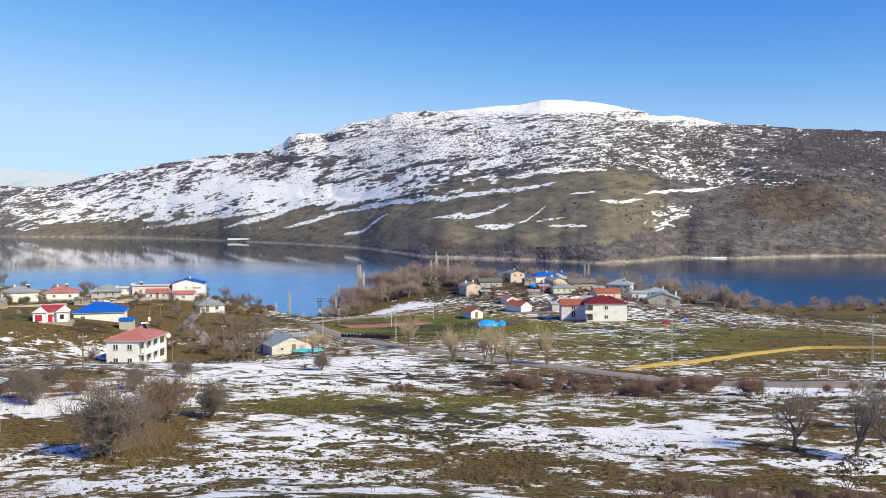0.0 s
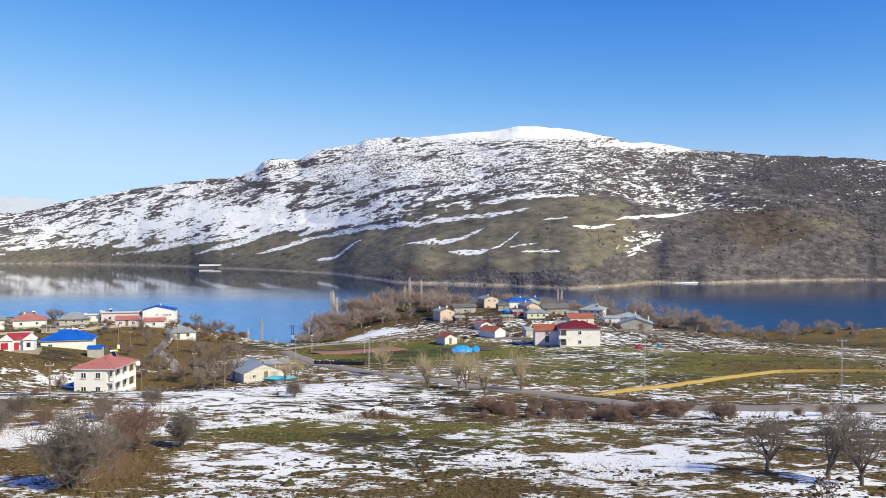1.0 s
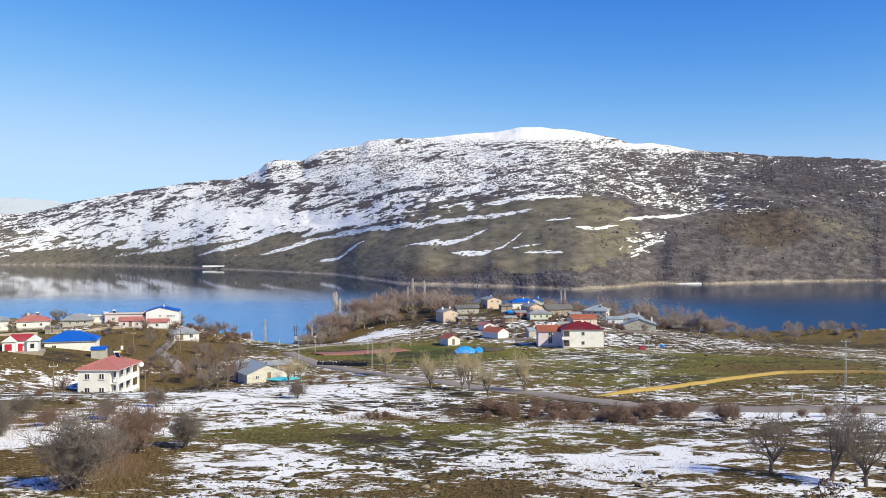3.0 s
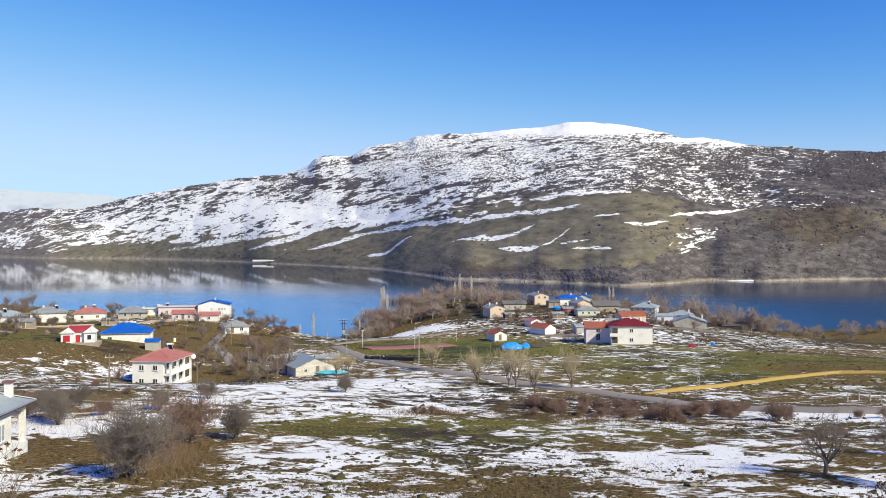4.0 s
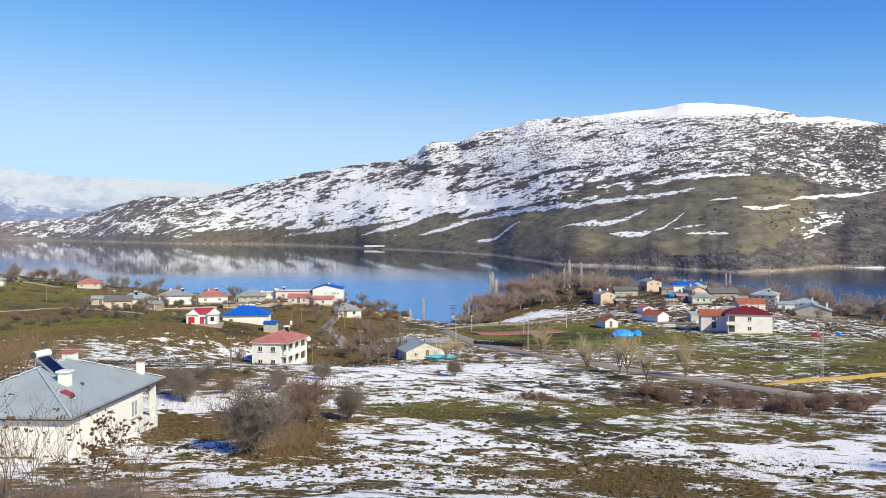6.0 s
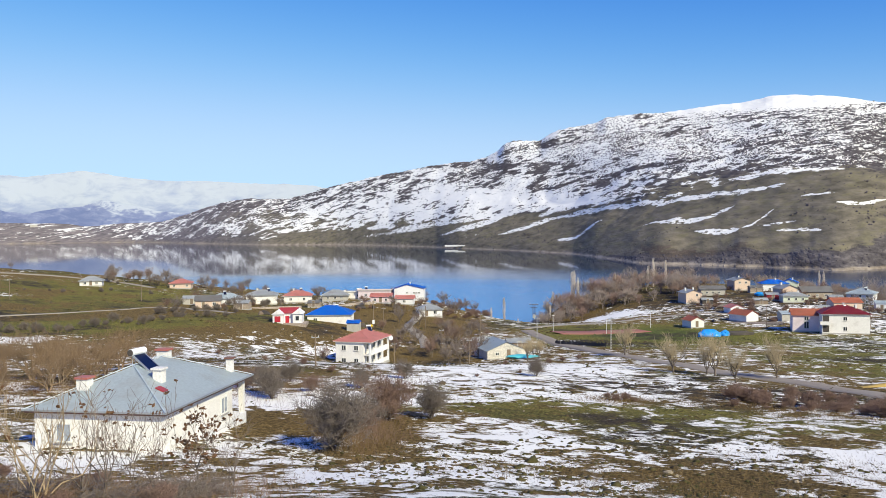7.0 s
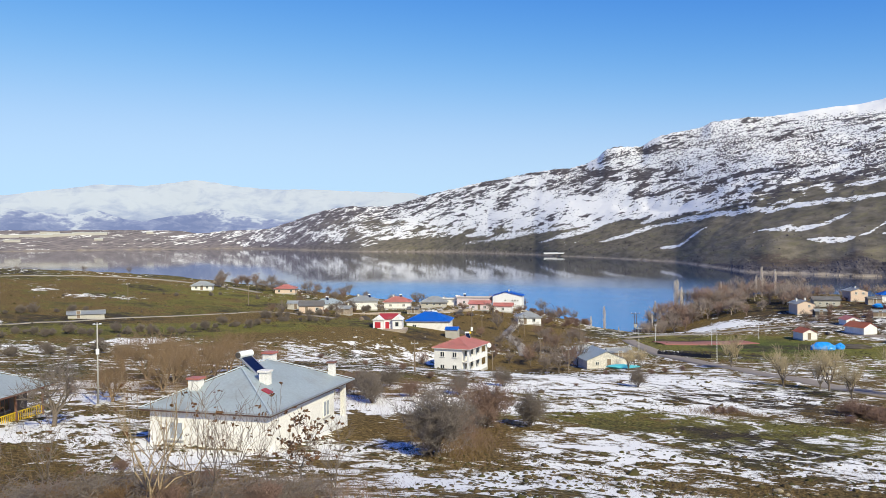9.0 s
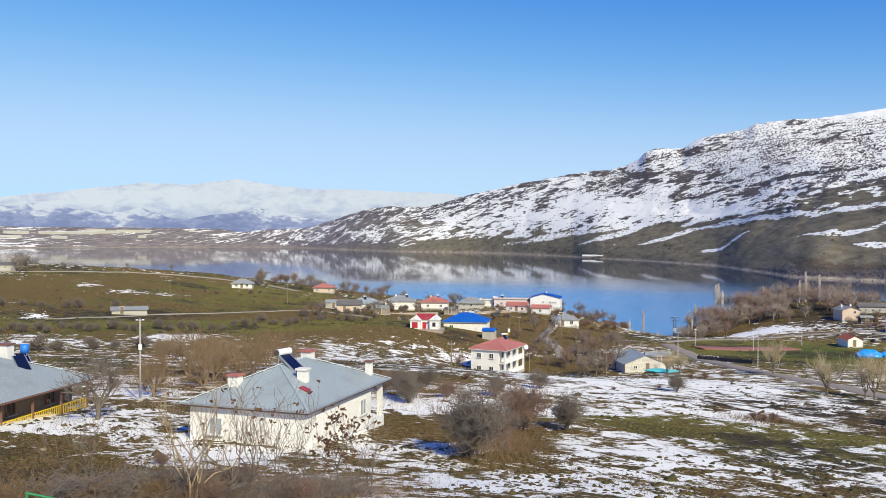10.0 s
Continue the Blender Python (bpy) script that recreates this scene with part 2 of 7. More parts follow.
def water_material():
    m, nd, ln, b = nodes_of("lake_water", 0.06, 0, 0.5)
    b.inputs["IOR"].default_value = 1.31
    b.inputs["Specular Tint"].default_value = (0.8, 0.9, 1.0, 1)
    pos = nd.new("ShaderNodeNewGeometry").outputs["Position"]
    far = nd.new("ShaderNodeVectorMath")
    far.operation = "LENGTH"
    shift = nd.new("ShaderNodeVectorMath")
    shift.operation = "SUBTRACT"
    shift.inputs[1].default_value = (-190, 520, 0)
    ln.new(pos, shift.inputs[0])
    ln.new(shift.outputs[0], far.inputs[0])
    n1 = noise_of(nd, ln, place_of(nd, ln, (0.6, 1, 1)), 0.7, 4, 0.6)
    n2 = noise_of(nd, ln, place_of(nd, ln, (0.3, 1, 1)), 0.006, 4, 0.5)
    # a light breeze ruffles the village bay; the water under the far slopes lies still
    breeze_and_skyblue = math_of(nd, ln, "SUBTRACT", 1.0, step_of(nd, ln, math_of(nd, ln, "MULTIPLY_ADD", n2, 220.0, far.outputs["Value"]), 230.0, 600.0))
    # wind-roughened dark water in the open arm to the east
    apart = nd.new("ShaderNodeSeparateXYZ")
    ln.new(pos, apart.inputs[0])
    chop = step_of(nd, ln, math_of(nd, ln, "MULTIPLY_ADD", n2, 160.0, apart.outputs["X"]), 40.0, 260.0)
    lee = math_of(nd, ln, "SUBTRACT", 1.0, step_of(nd, ln, math_of(nd, ln, "MULTIPLY_ADD", n2, 120.0, apart.outputs["Y"]), 640.0, 960.0))
    chop = math_of(nd, ln, "MULTIPLY", chop, math_of(nd, ln, "MULTIPLY_ADD", lee, 0.8, 0.2))
    calm = math_of(nd, ln, "MULTIPLY_ADD", breeze_and_skyblue, 0.18, 0.04)
    ln.new(math_of(nd, ln, "MULTIPLY_ADD", chop, 0.25, calm), b.inputs["Roughness"])
    ln.new(math_of(nd, ln, "MULTIPLY_ADD", chop, -0.36, 0.5), b.inputs["Specular IOR Level"])
    # blue of the reflected sky is put into the base colour, strongest in the bay
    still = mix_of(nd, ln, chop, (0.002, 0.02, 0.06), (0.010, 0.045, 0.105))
    ln.new(mix_of(nd, ln, breeze_and_skyblue, still, (0.02, 0.23, 0.54)), b.inputs["Base Color"])
    bp = nd.new("ShaderNodeBump")
    bp.inputs["Distance"].default_value = 0.1
    ln.new(math_of(nd, ln, "MULTIPLY_ADD", breeze_and_skyblue, 0.6, 0.04), bp.inputs["Strength"])
    ln.new(n1, bp.inputs["Height"])
    ln.new(bp.outputs[0], b.inputs["Normal"])
    return m


def metal_roof(name, col, rough=0.45, metal=0.0, dirty=0.2):
    return plain(name, col, rough, metal, 0.4, 0.1, 0.35, 5.0, 0.08, (0.3, 0.22, 0.16), dirty)


M_GROUND = ground_material()
M_MOUNT = mountain_material()
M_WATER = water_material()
M_CREAM = plain("cream_render", (0.82, 0.79, 0.755), dirty=0.2)
M_WHITE = plain("white_render", (0.78, 0.775, 0.79), dirty=0.2)
M_PINK = plain("pale_pink_render", (0.78, 0.66, 0.68), dirty=0.15)
M_PEACH = plain("peach_render", (0.68, 0.52, 0.42), dirty=0.15)
M_GREYW = plain("grey_block_wall", (0.48, 0.45, 0.40), dirty=0.3)
M_STONE = plain("rough_stone_wall", (0.38, 0.31, 0.25), vary=0.35, fine=3.0, dirty=0.3)
M_GREENW = plain("pale_green_render", (0.66, 0.70, 0.56), dirty=0.15)
M_ROOFGREY = metal_roof("grey_sheet_roof", (0.64, 0.71, 0.73), 0.42, 0.1)
M_ROOFPALE = metal_roof("weathered_sheet_roof", (0.58, 0.6, 0.6), 0.5, 0.1, 0.3)
M_ROOFDARK = metal_roof("dull_fibre_cement_roof", (0.30, 0.29, 0.28), 0.8, 0, 0.3)
M_ROOFRED = metal_roof("faded_red_sheet_roof", (0.76, 0.33, 0.28), 0.5)
M_ROOFCRIM = metal_roof("crimson_sheet_roof", (0.34, 0.04, 0.05), 0.45)
M_ROOFORANGE = metal_roof("orange_tile_roof", (0.64, 0.23, 0.13), 0.6)
M_ROOFBLUE = metal_roof("bright_blue_sheet_roof", (0.02, 0.22, 0.80), 0.45, 0, 0.1)
M_CAP = metal_roof("brick_red_cap", (0.44, 0.15, 0.115), 0.6)
M_TARP = metal_roof("blue_tarpaulin", (0.02, 0.30, 0.80), 0.4, 0, 0.08)
M_TEAL = metal_roof("turquoise_sheet", (0.10, 0.55, 0.62), 0.5, 0, 0.15)
M_GLASS = plain("dark_window_glass", (0.03, 0.035, 0.045), 0.12, 0, 0.5, 0.2, bump=0, dirty=0)
M_SOLAR = plain("blue_collector_glass", (0.006, 0.011, 0.04), 0.3, 0, 0.3, 0.2, bump=0, dirty=0)
M_FRAME = plain("white_window_frame", (0.78, 0.77, 0.74), 0.5, dirty=0.1)
M_BROWNF = plain("brown_painted_fascia", (0.22, 0.11, 0.08), 0.6)
M_REDP = plain("red_paint", (0.45, 0.03, 0.05), 0.5, dirty=0.1)
M_DARK = plain("dark_weathered_timber", (0.085, 0.072, 0.064), 0.9)
M_WOOD = plain("weathered_wood", (0.24, 0.18, 0.13), 0.85, vary=0.3)
M_CONC = plain("grey_concrete", (0.45, 0.43, 0.40), 0.85, dirty=0.3)
M_STEEL = plain("galvanised_steel", (0.55, 0.57, 0.58), 0.4, 0.7, dirty=0.1)
M_TANK = plain("white_tank_enamel", (0.85, 0.86, 0.86), 0.3, dirty=0.05)
M_YELLOW = plain("yellow_railing_paint", (0.78, 0.52, 0.03), 0.5, dirty=0.08)
M_OCHRE = plain("ochre_earth_bank", (0.40, 0.275, 0.085), 0.9, vary=0.25, big=0.25, fine=4.0, dirt=(0.4, 0.26, 0.1), dirty=0.4)
M_ASPH = plain("worn_asphalt", (0.29, 0.245, 0.2), 0.9, vary=0.2, big=0.15, fine=4.0, dirt=(0.3, 0.27, 0.24), dirty=0.5)
M_TRACK = plain("pale_gravel_track", (0.33, 0.29, 0.24), 0.95, vary=0.25, big=0.3, fine=4.0, dirty=0.3)
M_COURT = plain("red_clay_court", (0.34, 0.14, 0.11), 0.9, vary=0.2, big=0.1, fine=2.0, dirty=0.3)
M_ROCK = plain("lichen_boulder", (0.34, 0.28, 0.19), 0.9, vary=0.35, big=1.5, fine=6.0, bump=0.8, dirty=0.4)
M_BARK = plain("grey_bark", (0.17, 0.135, 0.11), 0.95, vary=0.3, bump=0.6)
M_TWIG = plain("grey_brown_twigs", (0.255, 0.206, 0.178), 0.95, vary=0.3, big=0.4, bump=0)
M_TWIGRED = plain("reddish_bare_twigs", (0.255, 0.165, 0.128), 0.95, vary=0.3, big=0.3, bump=0)
M_TWIGPALE = plain("straw_coloured_twigs", (0.38, 0.285, 0.18), 0.95, vary=0.3, big=0.3, bump=0)
M_TWIGOCHRE = plain("ochre_brown_twigs", (0.225, 0.14, 0.07), 0.95, vary=0.4, big=0.6, bump=0)
M_WOODGREY = plain("lakeside_twigs", (0.37, 0.30, 0.265), 0.95, vary=0.3, big=0.1, bump=0)
M_WOODRED = plain("reddish_lakeside_twigs", (0.35, 0.235, 0.19), 0.95, vary=0.3, big=0.1, bump=0)
M_TWIGTAN = plain("tan_brown_twigs", (0.29, 0.195, 0.115), 0.95, vary=0.35, big=0.3, bump=0)
M_ROADTWIG = plain("pale_yellow_twigs", (0.50, 0.40, 0.255), 0.95, vary=0.3, big=0.3, bump=0)
M_POPLAR = plain("pale_poplar_twigs", (0.80, 0.71, 0.64), 0.95, vary=0.2, big=0.3, bump=0)
M_DRYGRASS = plain("dry_grass_blades", (0.18, 0.118, 0.05), 0.95, vary=0.35, big=0.5, bump=0)
M_DRYLEAF = plain("withered_oak_leaf", (0.13, 0.065, 0.032), 0.8, vary=0.4, big=3.0, fine=12, bump=0)
M_SNOWCLOD = plain("settled_snow", SNOW, 0.7, vary=0.05, dirty=0.05)
M_SCRUB = plain("mauve_grey_scrub", (0.115, 0.098, 0.104), 0.95, vary=0.35, big=0.02, fine=0.4, bump=0, dirty=0.2)
M_TUSSOCK = plain("olive_tussock", (0.07, 0.062, 0.02), 0.95, vary=0.45, big=0.2, fine=3.0, bump=0, dirt=(0.15, 0.11, 0.05), dirty=0.5)
M_STRAW = plain("withered_tussock", (0.105, 0.075, 0.036), 0.95, vary=0.45, big=0.2, fine=3.0, bump=0, dirt=(0.05, 0.04, 0.02), dirty=0.6)
M_TWIGDARK = plain("dark_grey_twigs", (0.215, 0.178, 0.152), 0.95, vary=0.35, big=0.4, bump=0)
M_BARNW = plain("pale_brown_stone", (0.62, 0.58, 0.52), vary=0.3, fine=3.0, dirty=0.3)
M_PALEGLASS = plain("curtained_window_glass", (0.34, 0.37, 0.42), 0.25, 0, 0.5, 0.15, bump=0, dirty=0)
M_GREENP = plain("green_enamel_paint", (0.03, 0.26, 0.10), 0.45, dirty=0.15)


# ---- shape helpers ----
def mesh_of(name, verts, faces, material, smooth=False):
    me = bpy.data.meshes.new(name)
    me.from_pydata([tuple(map(float, v)) for v in verts], [], faces)
    me.materials.append(material)
    if smooth:
        me.polygons.foreach_set("use_smooth", [True] * len(me.polygons))
    me.update()
    return me


def part_mesh(name, me, parent=None, label=""):
    ob = new(name, me)
    ob.parent = parent
    return tagged(ob, label) if label else ob


def part(name, bm, material, parent=None, label="", smooth=False):
    me = bpy.data.meshes.new(name)
    bm.to_mesh(me)
    bm.free()
    me.materials.append(material)
    if smooth:
        me.polygons.foreach_set("use_smooth", [True] * len(me.polygons))
    return part_mesh(name, me, parent, label)


def box(bm, x0, x1, y0, y1, z0, z1, bevel=0.0, m=None):
    r = bmesh.ops.create_cube(bm, size=1)
    vs = r["verts"]
    for v in vs:
        v.co = Vector((x0 + (v.co.x + 0.5) * (x1 - x0), y0 + (v.co.y + 0.5) * (y1 - y0), z0 + (v.co.z + 0.5) * (z1 - z0)))
    if bevel:
        es = list({e for v in vs for e in v.link_edges})
        r = bmesh.ops.bevel(bm, geom=es, offset=bevel, segments=1, affect="EDGES")
        vs = list({v for f in r["faces"] for v in f.verts} | {v for v in vs if v.is_valid})
    if m is not None:
        bmesh.ops.transform(bm, matrix=m, verts=[v for v in vs if v.is_valid])
    return bm


def tube(bm, p0, p1, r0, r1=None, n=8):
    p0, p1 = Vector(p0), Vector(p1)
    d = p1 - p0
    m = Matrix.Translation((p0 + p1) / 2) @ d.to_track_quat("Z", "Y").to_matrix().to_4x4()
    bmesh.ops.create_cone(bm, cap_ends=True, segments=n, radius1=r0, radius2=r0 if r1 is None else r1, depth=d.length, matrix=m)
    return bm


def boxes(*dims, bevel=0.0):
    bm = bmesh.new()
    for d in dims:
        box(bm, *d, bevel=bevel)
    return bm


def thing(name, m, label, category, group="", kind=""):
    ob = new(name)
    ob.empty_display_size = 0.5
    ob.matrix_world = m
    return tagged(ob, label, category, group, kind)


def smooth(v, lo, hi):
    t = np.clip((v - lo) / (hi - lo), 0, 1)
    return t * t * (3 - 2 * t)


def bell(az, r, az0, r0, saz, sr):
    return np.exp(-((az - az0) / saz) ** 2 - ((r - r0) / sr) ** 2)


TABLES = {}


def value_noise(x, y, scale, octaves=4, seed=0):
    """Fractal value noise on arrays, -1..1."""
    out = np.zeros_like(x)
    amp, tot = 1.0, 0.0
    for o in range(octaves):
        if (seed, o) not in TABLES:
            TABLES[seed, o] = np.random.RandomState(seed * 17 + o).rand(256, 256)
        table = TABLES[seed, o]
        u, v = x / scale + 37.3 * o, y / scale + 11.7 * o
        i, j = np.floor(u).astype(int), np.floor(v).astype(int)
        a, b = u - i, v - j
        a, b = a * a * (3 - 2 * a), b * b * (3 - 2 * b)
        t = lambda p, q: table[p % 256, q % 256]
        out += amp * ((t(i, j) * (1 - a) + t(i + 1, j) * a) * (1 - b) + (t(i, j + 1) * (1 - a) + t(i + 1, j + 1) * a) * b - 0.5) * 2
        tot += amp
        amp *= 0.5
        scale *= 0.5
    return out / tot


# ---- the lie of the land: a tilted plain with knolls and hollows (x, y, breadth, height) ----
NEAR_FORMS = [
    (-60, 45, 40, 1.14), (0, 60, 40, -0.02), (60, 60, 45, 4.54), (-120, 110, 55, -2.81), (-50, 140, 55, 4.01),
    (30, 140, 55, -6.33), (90, 150, 60, 5.85), (-190, 200, 65, -2.26), (-80, 190, 50, -3.63), (20, 210, 60, 0.84),
    (120, 220, 70, -3.13), (-67, 185, 30, -6.42), (-100, 206, 28, 5.33), (-35, 200, 35, -1.01), (8, 45, 30, -1.57)]
LAKESIDE_FORMS = [
    (-260, 250, 80, -2.94), (-130, 230, 45, -1.55), (-90, 310, 55, -6.96), (-150, 290, 60, -1.09), (-60, 345, 60, -1.86),
    (20, 290, 60, -7.77), (75, 330, 60, 8.03), (150, 330, 70, -8.62), (-280, 300, 70, 4.4), (-200, 320, 60, -2.61),
    (-96, 305, 25, 7.63), (-60, 365, 28, -13.37), (15, 350, 32, -0.24), (190, 375, 60, -1.2), (130, 400, 40, -7.44),
    (-160, 255, 40, 2.67)]
SHORE_AZ = [-180, -75, -60, -52, -40, -30, -20, -14, -11, -8.7, -6, 0, 10, 16, 22, 30, 45, 60, 180]
SHORE_R = [640, 600, 500, 440, 425, 400, 375, 366, 398, 392, 425, 445, 455, 455, 458, 458, 470, 600, 640]


def polar(x, y):
    return np.degrees(np.arctan2(x, y)), np.hypot(x, y)


def land(x, y, rough=True):
    """Height of the near land at x, y (arrays)."""
    x, y = np.asarray(x, float), np.asarray(y, float)
    az, r = polar(x, y)
    rc = np.minimum(r, 520)
    z = 26.99 - 3.07 * x / 100 - 3.18 * y / 100 + 0.39 * (rc / 100) ** 2 + 6.1 * np.exp(-(r / 35) ** 2) + 11.91 * np.exp(-r / 60)
    for cx, cy, s, h in NEAR_FORMS + LAKESIDE_FORMS:
        z = z + h * np.exp(-((x - cx) ** 2 + (y - cy) ** 2) / (2 * s * s))
    back = smooth(-y, 5, 120)
    z = z * (1 - back) + (46 + 0.10 * np.maximum(-y, 0)) * back
    if rough:
        z = z + 0.35 * value_noise(x, y, 14, 4, 3) * smooth(r, 8, 40)
    shore = np.interp(az, SHORE_AZ, SHORE_R)
    shore = shore + 7 * value_noise(az, az * 0 + 3, 2.0, 3, 5)
    s = smooth(shore + 6 - r, 0, 34)
    s = np.where(y < -60, 1.0, s)
    return z * s - 4.0 * (1 - s)


def at(az, r):
    """x, y at that bearing (degrees clockwise from +y) and distance."""
    return r * math.sin(radians(az)), r * math.cos(radians(az))


def ground_z(x, y):
    return float(land(np.array([x]), np.array([y]))[0])


def sheet(name, az, r, height, attrs, material, close):
    """A polar sheet of ground with float attributes on its points."""
    A, R = np.meshgrid(np.asarray(az), np.asarray(r))
    X, Y = R * np.sin(np.radians(A)), R * np.cos(np.radians(A))
    Z = height(X, Y, A, R)
    nr, na = A.shape
    me = bpy.data.meshes.new(name)
    i, j = np.meshgrid(np.arange(nr - 1), np.arange(na if close else na - 1), indexing="ij")
    k = (j + 1) % na
    quads = np.stack([i * na + j, i * na + k, (i + 1) * na + k, (i + 1) * na + j], -1).reshape(-1, 4)
    me.vertices.add(nr * na)
    me.vertices.foreach_set("co", np.stack([X, Y, Z], -1).astype(np.float32).ravel())
    me.loops.add(quads.size)
    me.loops.foreach_set("vertex_index", quads.astype(np.int32).ravel())
    me.polygons.add(len(quads))
    me.polygons.foreach_set("loop_start", np.arange(0, quads.size, 4, dtype=np.int32))
    me.polygons.foreach_set("use_smooth", np.ones(len(quads), bool))
    me.update(calc_edges=True)
    for key, fn in attrs.items():
        at_ = me.attributes.new(key, "FLOAT", "POINT")
        at_.data.foreach_set("value", np.clip(fn(X, Y, Z, A, R), 0, 1).astype(np.float32).ravel())
    me.materials.append(material)
    me.validate()
    return new(name, me)


# snow cover by stretch of land: bearing, distance, breadth in degrees, depth in metres, change
SNOW_SLOPE = [(-26.5, 86, 4.7, 3, 0.28), (-11.0, 67, 6.2, 8, 0.17), (-25.2, 58, 3.5, 4, 0.05), (-22.6, 46, 4.7, 4, 0.16), (14.1, 71, 7.8, 6, 0.17),
              (22.6, 60, 6.6, 2, 0.16), (-3.7, 41, 5.8, 2, 0.14), (-8.8, 85, 7.4, 4, -0.27), (9.2, 88, 7.0, 6, 0.03), (-25.5, 73, 3.1, 4, -0.2),
              (-18.4, 70, 1.6, 10, -0.2), (-3.3, 58, 3.1, 4, -0.06), (2.6, 77, 3.5, 3, -0.05), (4.5, 56, 4.7, 9, -0.14), (20.6, 51, 6.2, 5, -0.16),
              (24.6, 79, 4.7, 8, -0.05), (-6.5, 50, 5.0, 5, 0.13)]
SNOW_FIELDS = [(-19.5, 92, 7, 6, 0.2), (-21, 202, 5, 12, 0.12), (-19, 110, 6, 8, 0.12), (-7.2, 150, 5.1, 18, 0.17), (-14.6, 132, 3.1, 12, 0.2), (23.9, 112, 5.8, 9, 0.24), (8.8, 132, 5.8, 12, -0.10), (-26.4, 116, 5.1, 5, -0.22),
              (-16.6, 207, 3.1, 9, -0.45), (-2.5, 126, 5.1, 15, 0.02), (-8.8, 103, 6.8, 8, 0.1), (17.7, 180, 11.7, 18, -0.06), (23.5, 223, 5.8, 44, -0.32),
              (8.4, 201, 5.8, 20, -0.05), (-25.1, 202, 4.7, 12, 0.02), (-11.8, 229, 2.3, 15, 0.1)]
SNOW_WEST = [(-50.5, 50, 4, 13, -0.3), (-41, 58, 6, 8, 0.08), (-31.4, 175, 4.7, 28, 0.06), (-26.9, 87, 2.3, 4, 0.22), (-45.2, 99, 2.7, 14, 0.14), (-37.7, 59, 7.8, 2, 0.24), (-42.1, 48, 8.1, 6, -0.12),
              (-27.7, 69, 1.9, 4, -0.12), (-50.5, 73, 3.5, 3, 0.2), (-47.5, 142, 5.8, 22, -0.06), (-47.4, 336, 0.9, 6, 0.36), (-45.2, 320, 1.6, 9, 0.33),
              (-50.3, 242, 1.0, 8, 0.36), (-42.8, 312, 2.0, 8, 0.28), (-41.7, 201, 2.7, 8, 0.3), (-48.2, 192, 4.7, 10, 0.12)]
SNOW_VILLAGE = [(-2, 262, 6, 30, -0.5), (4, 250, 4, 14, -0.35), (-3.4, 338, 2.3, 14, 0.45), (17, 312, 6, 14, 0.0), (10, 330, 5, 25, 0.08), (-22, 262, 9, 34, -0.42), (-43, 290, 13, 80, -0.34), (-42, 222, 14, 18, -0.22),
                (15, 400, 40, 50, -0.25), (-11, 240, 3, 30, 0.15), (-15.5, 262, 3, 30, -0.2)]
GREEN_NEAR = [(16, 190, 11, 30, 0.16), (0, 92, 14, 10, 0.16), (17, 245, 14, 30, 0.30), (-1, 262, 6, 34, 0.5), (-43, 290, 12, 110, 0.04), (-41, 228, 10, 14, 0.3), (-36, 330, 5, 30, 0.2),
              (-20, 66, 6, 14, -0.25), (-40, 42, 14, 14, -0.25), (-21, 215, 6, 26, -0.3), (-16, 260, 4, 60, -0.3), (10, 60, 16, 10, -0.08),
              (-25, 252, 3, 20, 0.3), (-12, 330, 3, 30, 0.2)]
# bare mud; the row at bearing -50 also paints shade into the slope
MUD_AND_SHADE_NEAR = [(-18, 105, 7, 20, -0.12), (-50, 44, 7, 12, 0.4), (20, 270, 9, 50, 0.12), (5, 120, 20, 16, 0.3), (-31, 150, 12, 26, 0.08), (-45, 250, 6, 12, 0.2), (10, 340, 14, 40, 0.25), (22, 100, 6, 12, 0.15)]


def spread(base, table):
    return lambda x, y, z, a, r: base + sum(d * bell(a, r, *row) for *row, d in table)


near_az = np.concatenate([np.arange(-180, -60, 4.0), np.arange(-60, 38, 0.14), np.arange(38, 180, 4.0)])
near_r = np.concatenate([[0.004], np.geomspace(2, 30, 22)[:-1], np.geomspace(30, 480, 330), np.linspace(490, 700, 14)])
ground = sheet("ground", near_az, near_r, lambda x, y, a, r: land(x, y),
               {"snow": spread(0.48, SNOW_SLOPE + SNOW_FIELDS + SNOW_WEST + SNOW_VILLAGE), "green": spread(0.44, GREEN_NEAR), "mud": spread(0.50, MUD_AND_SHADE_NEAR)}, M_GROUND, True)
tagged(ground, "patchy melting snow over olive and straw-brown winter grass", "ground", kind="structure")

# ---- the lake ----
bm = bmesh.new()
ring = [bm.verts.new((4950 * math.sin(radians(a)), 4950 * math.cos(radians(a)), 0)) for a in range(0, 360, 3)]
bm.faces.new(ring[::-1])
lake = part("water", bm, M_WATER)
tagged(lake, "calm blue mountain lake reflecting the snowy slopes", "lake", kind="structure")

# ---- the mountain across the lake ----
FAR_AZ = [-180, -90, -62, -52, -44, -38, -35, -31.3, -27.4, -22, -16.3, -13.6, -9.5, -5.2, -3.7, -1, 4.5, 8.4, 11.4, 14, 15.8, 19.4, 28, 34, 60, 180]
FAR_R = [620, 620, 3300, 4150, 4250, 4250, 4150, 3400, 2870, 2700, 2250, 1990, 1735, 1465, 1280, 1090, 1028, 979, 934, 1026, 1112, 1122, 1298, 1350, 620, 620]
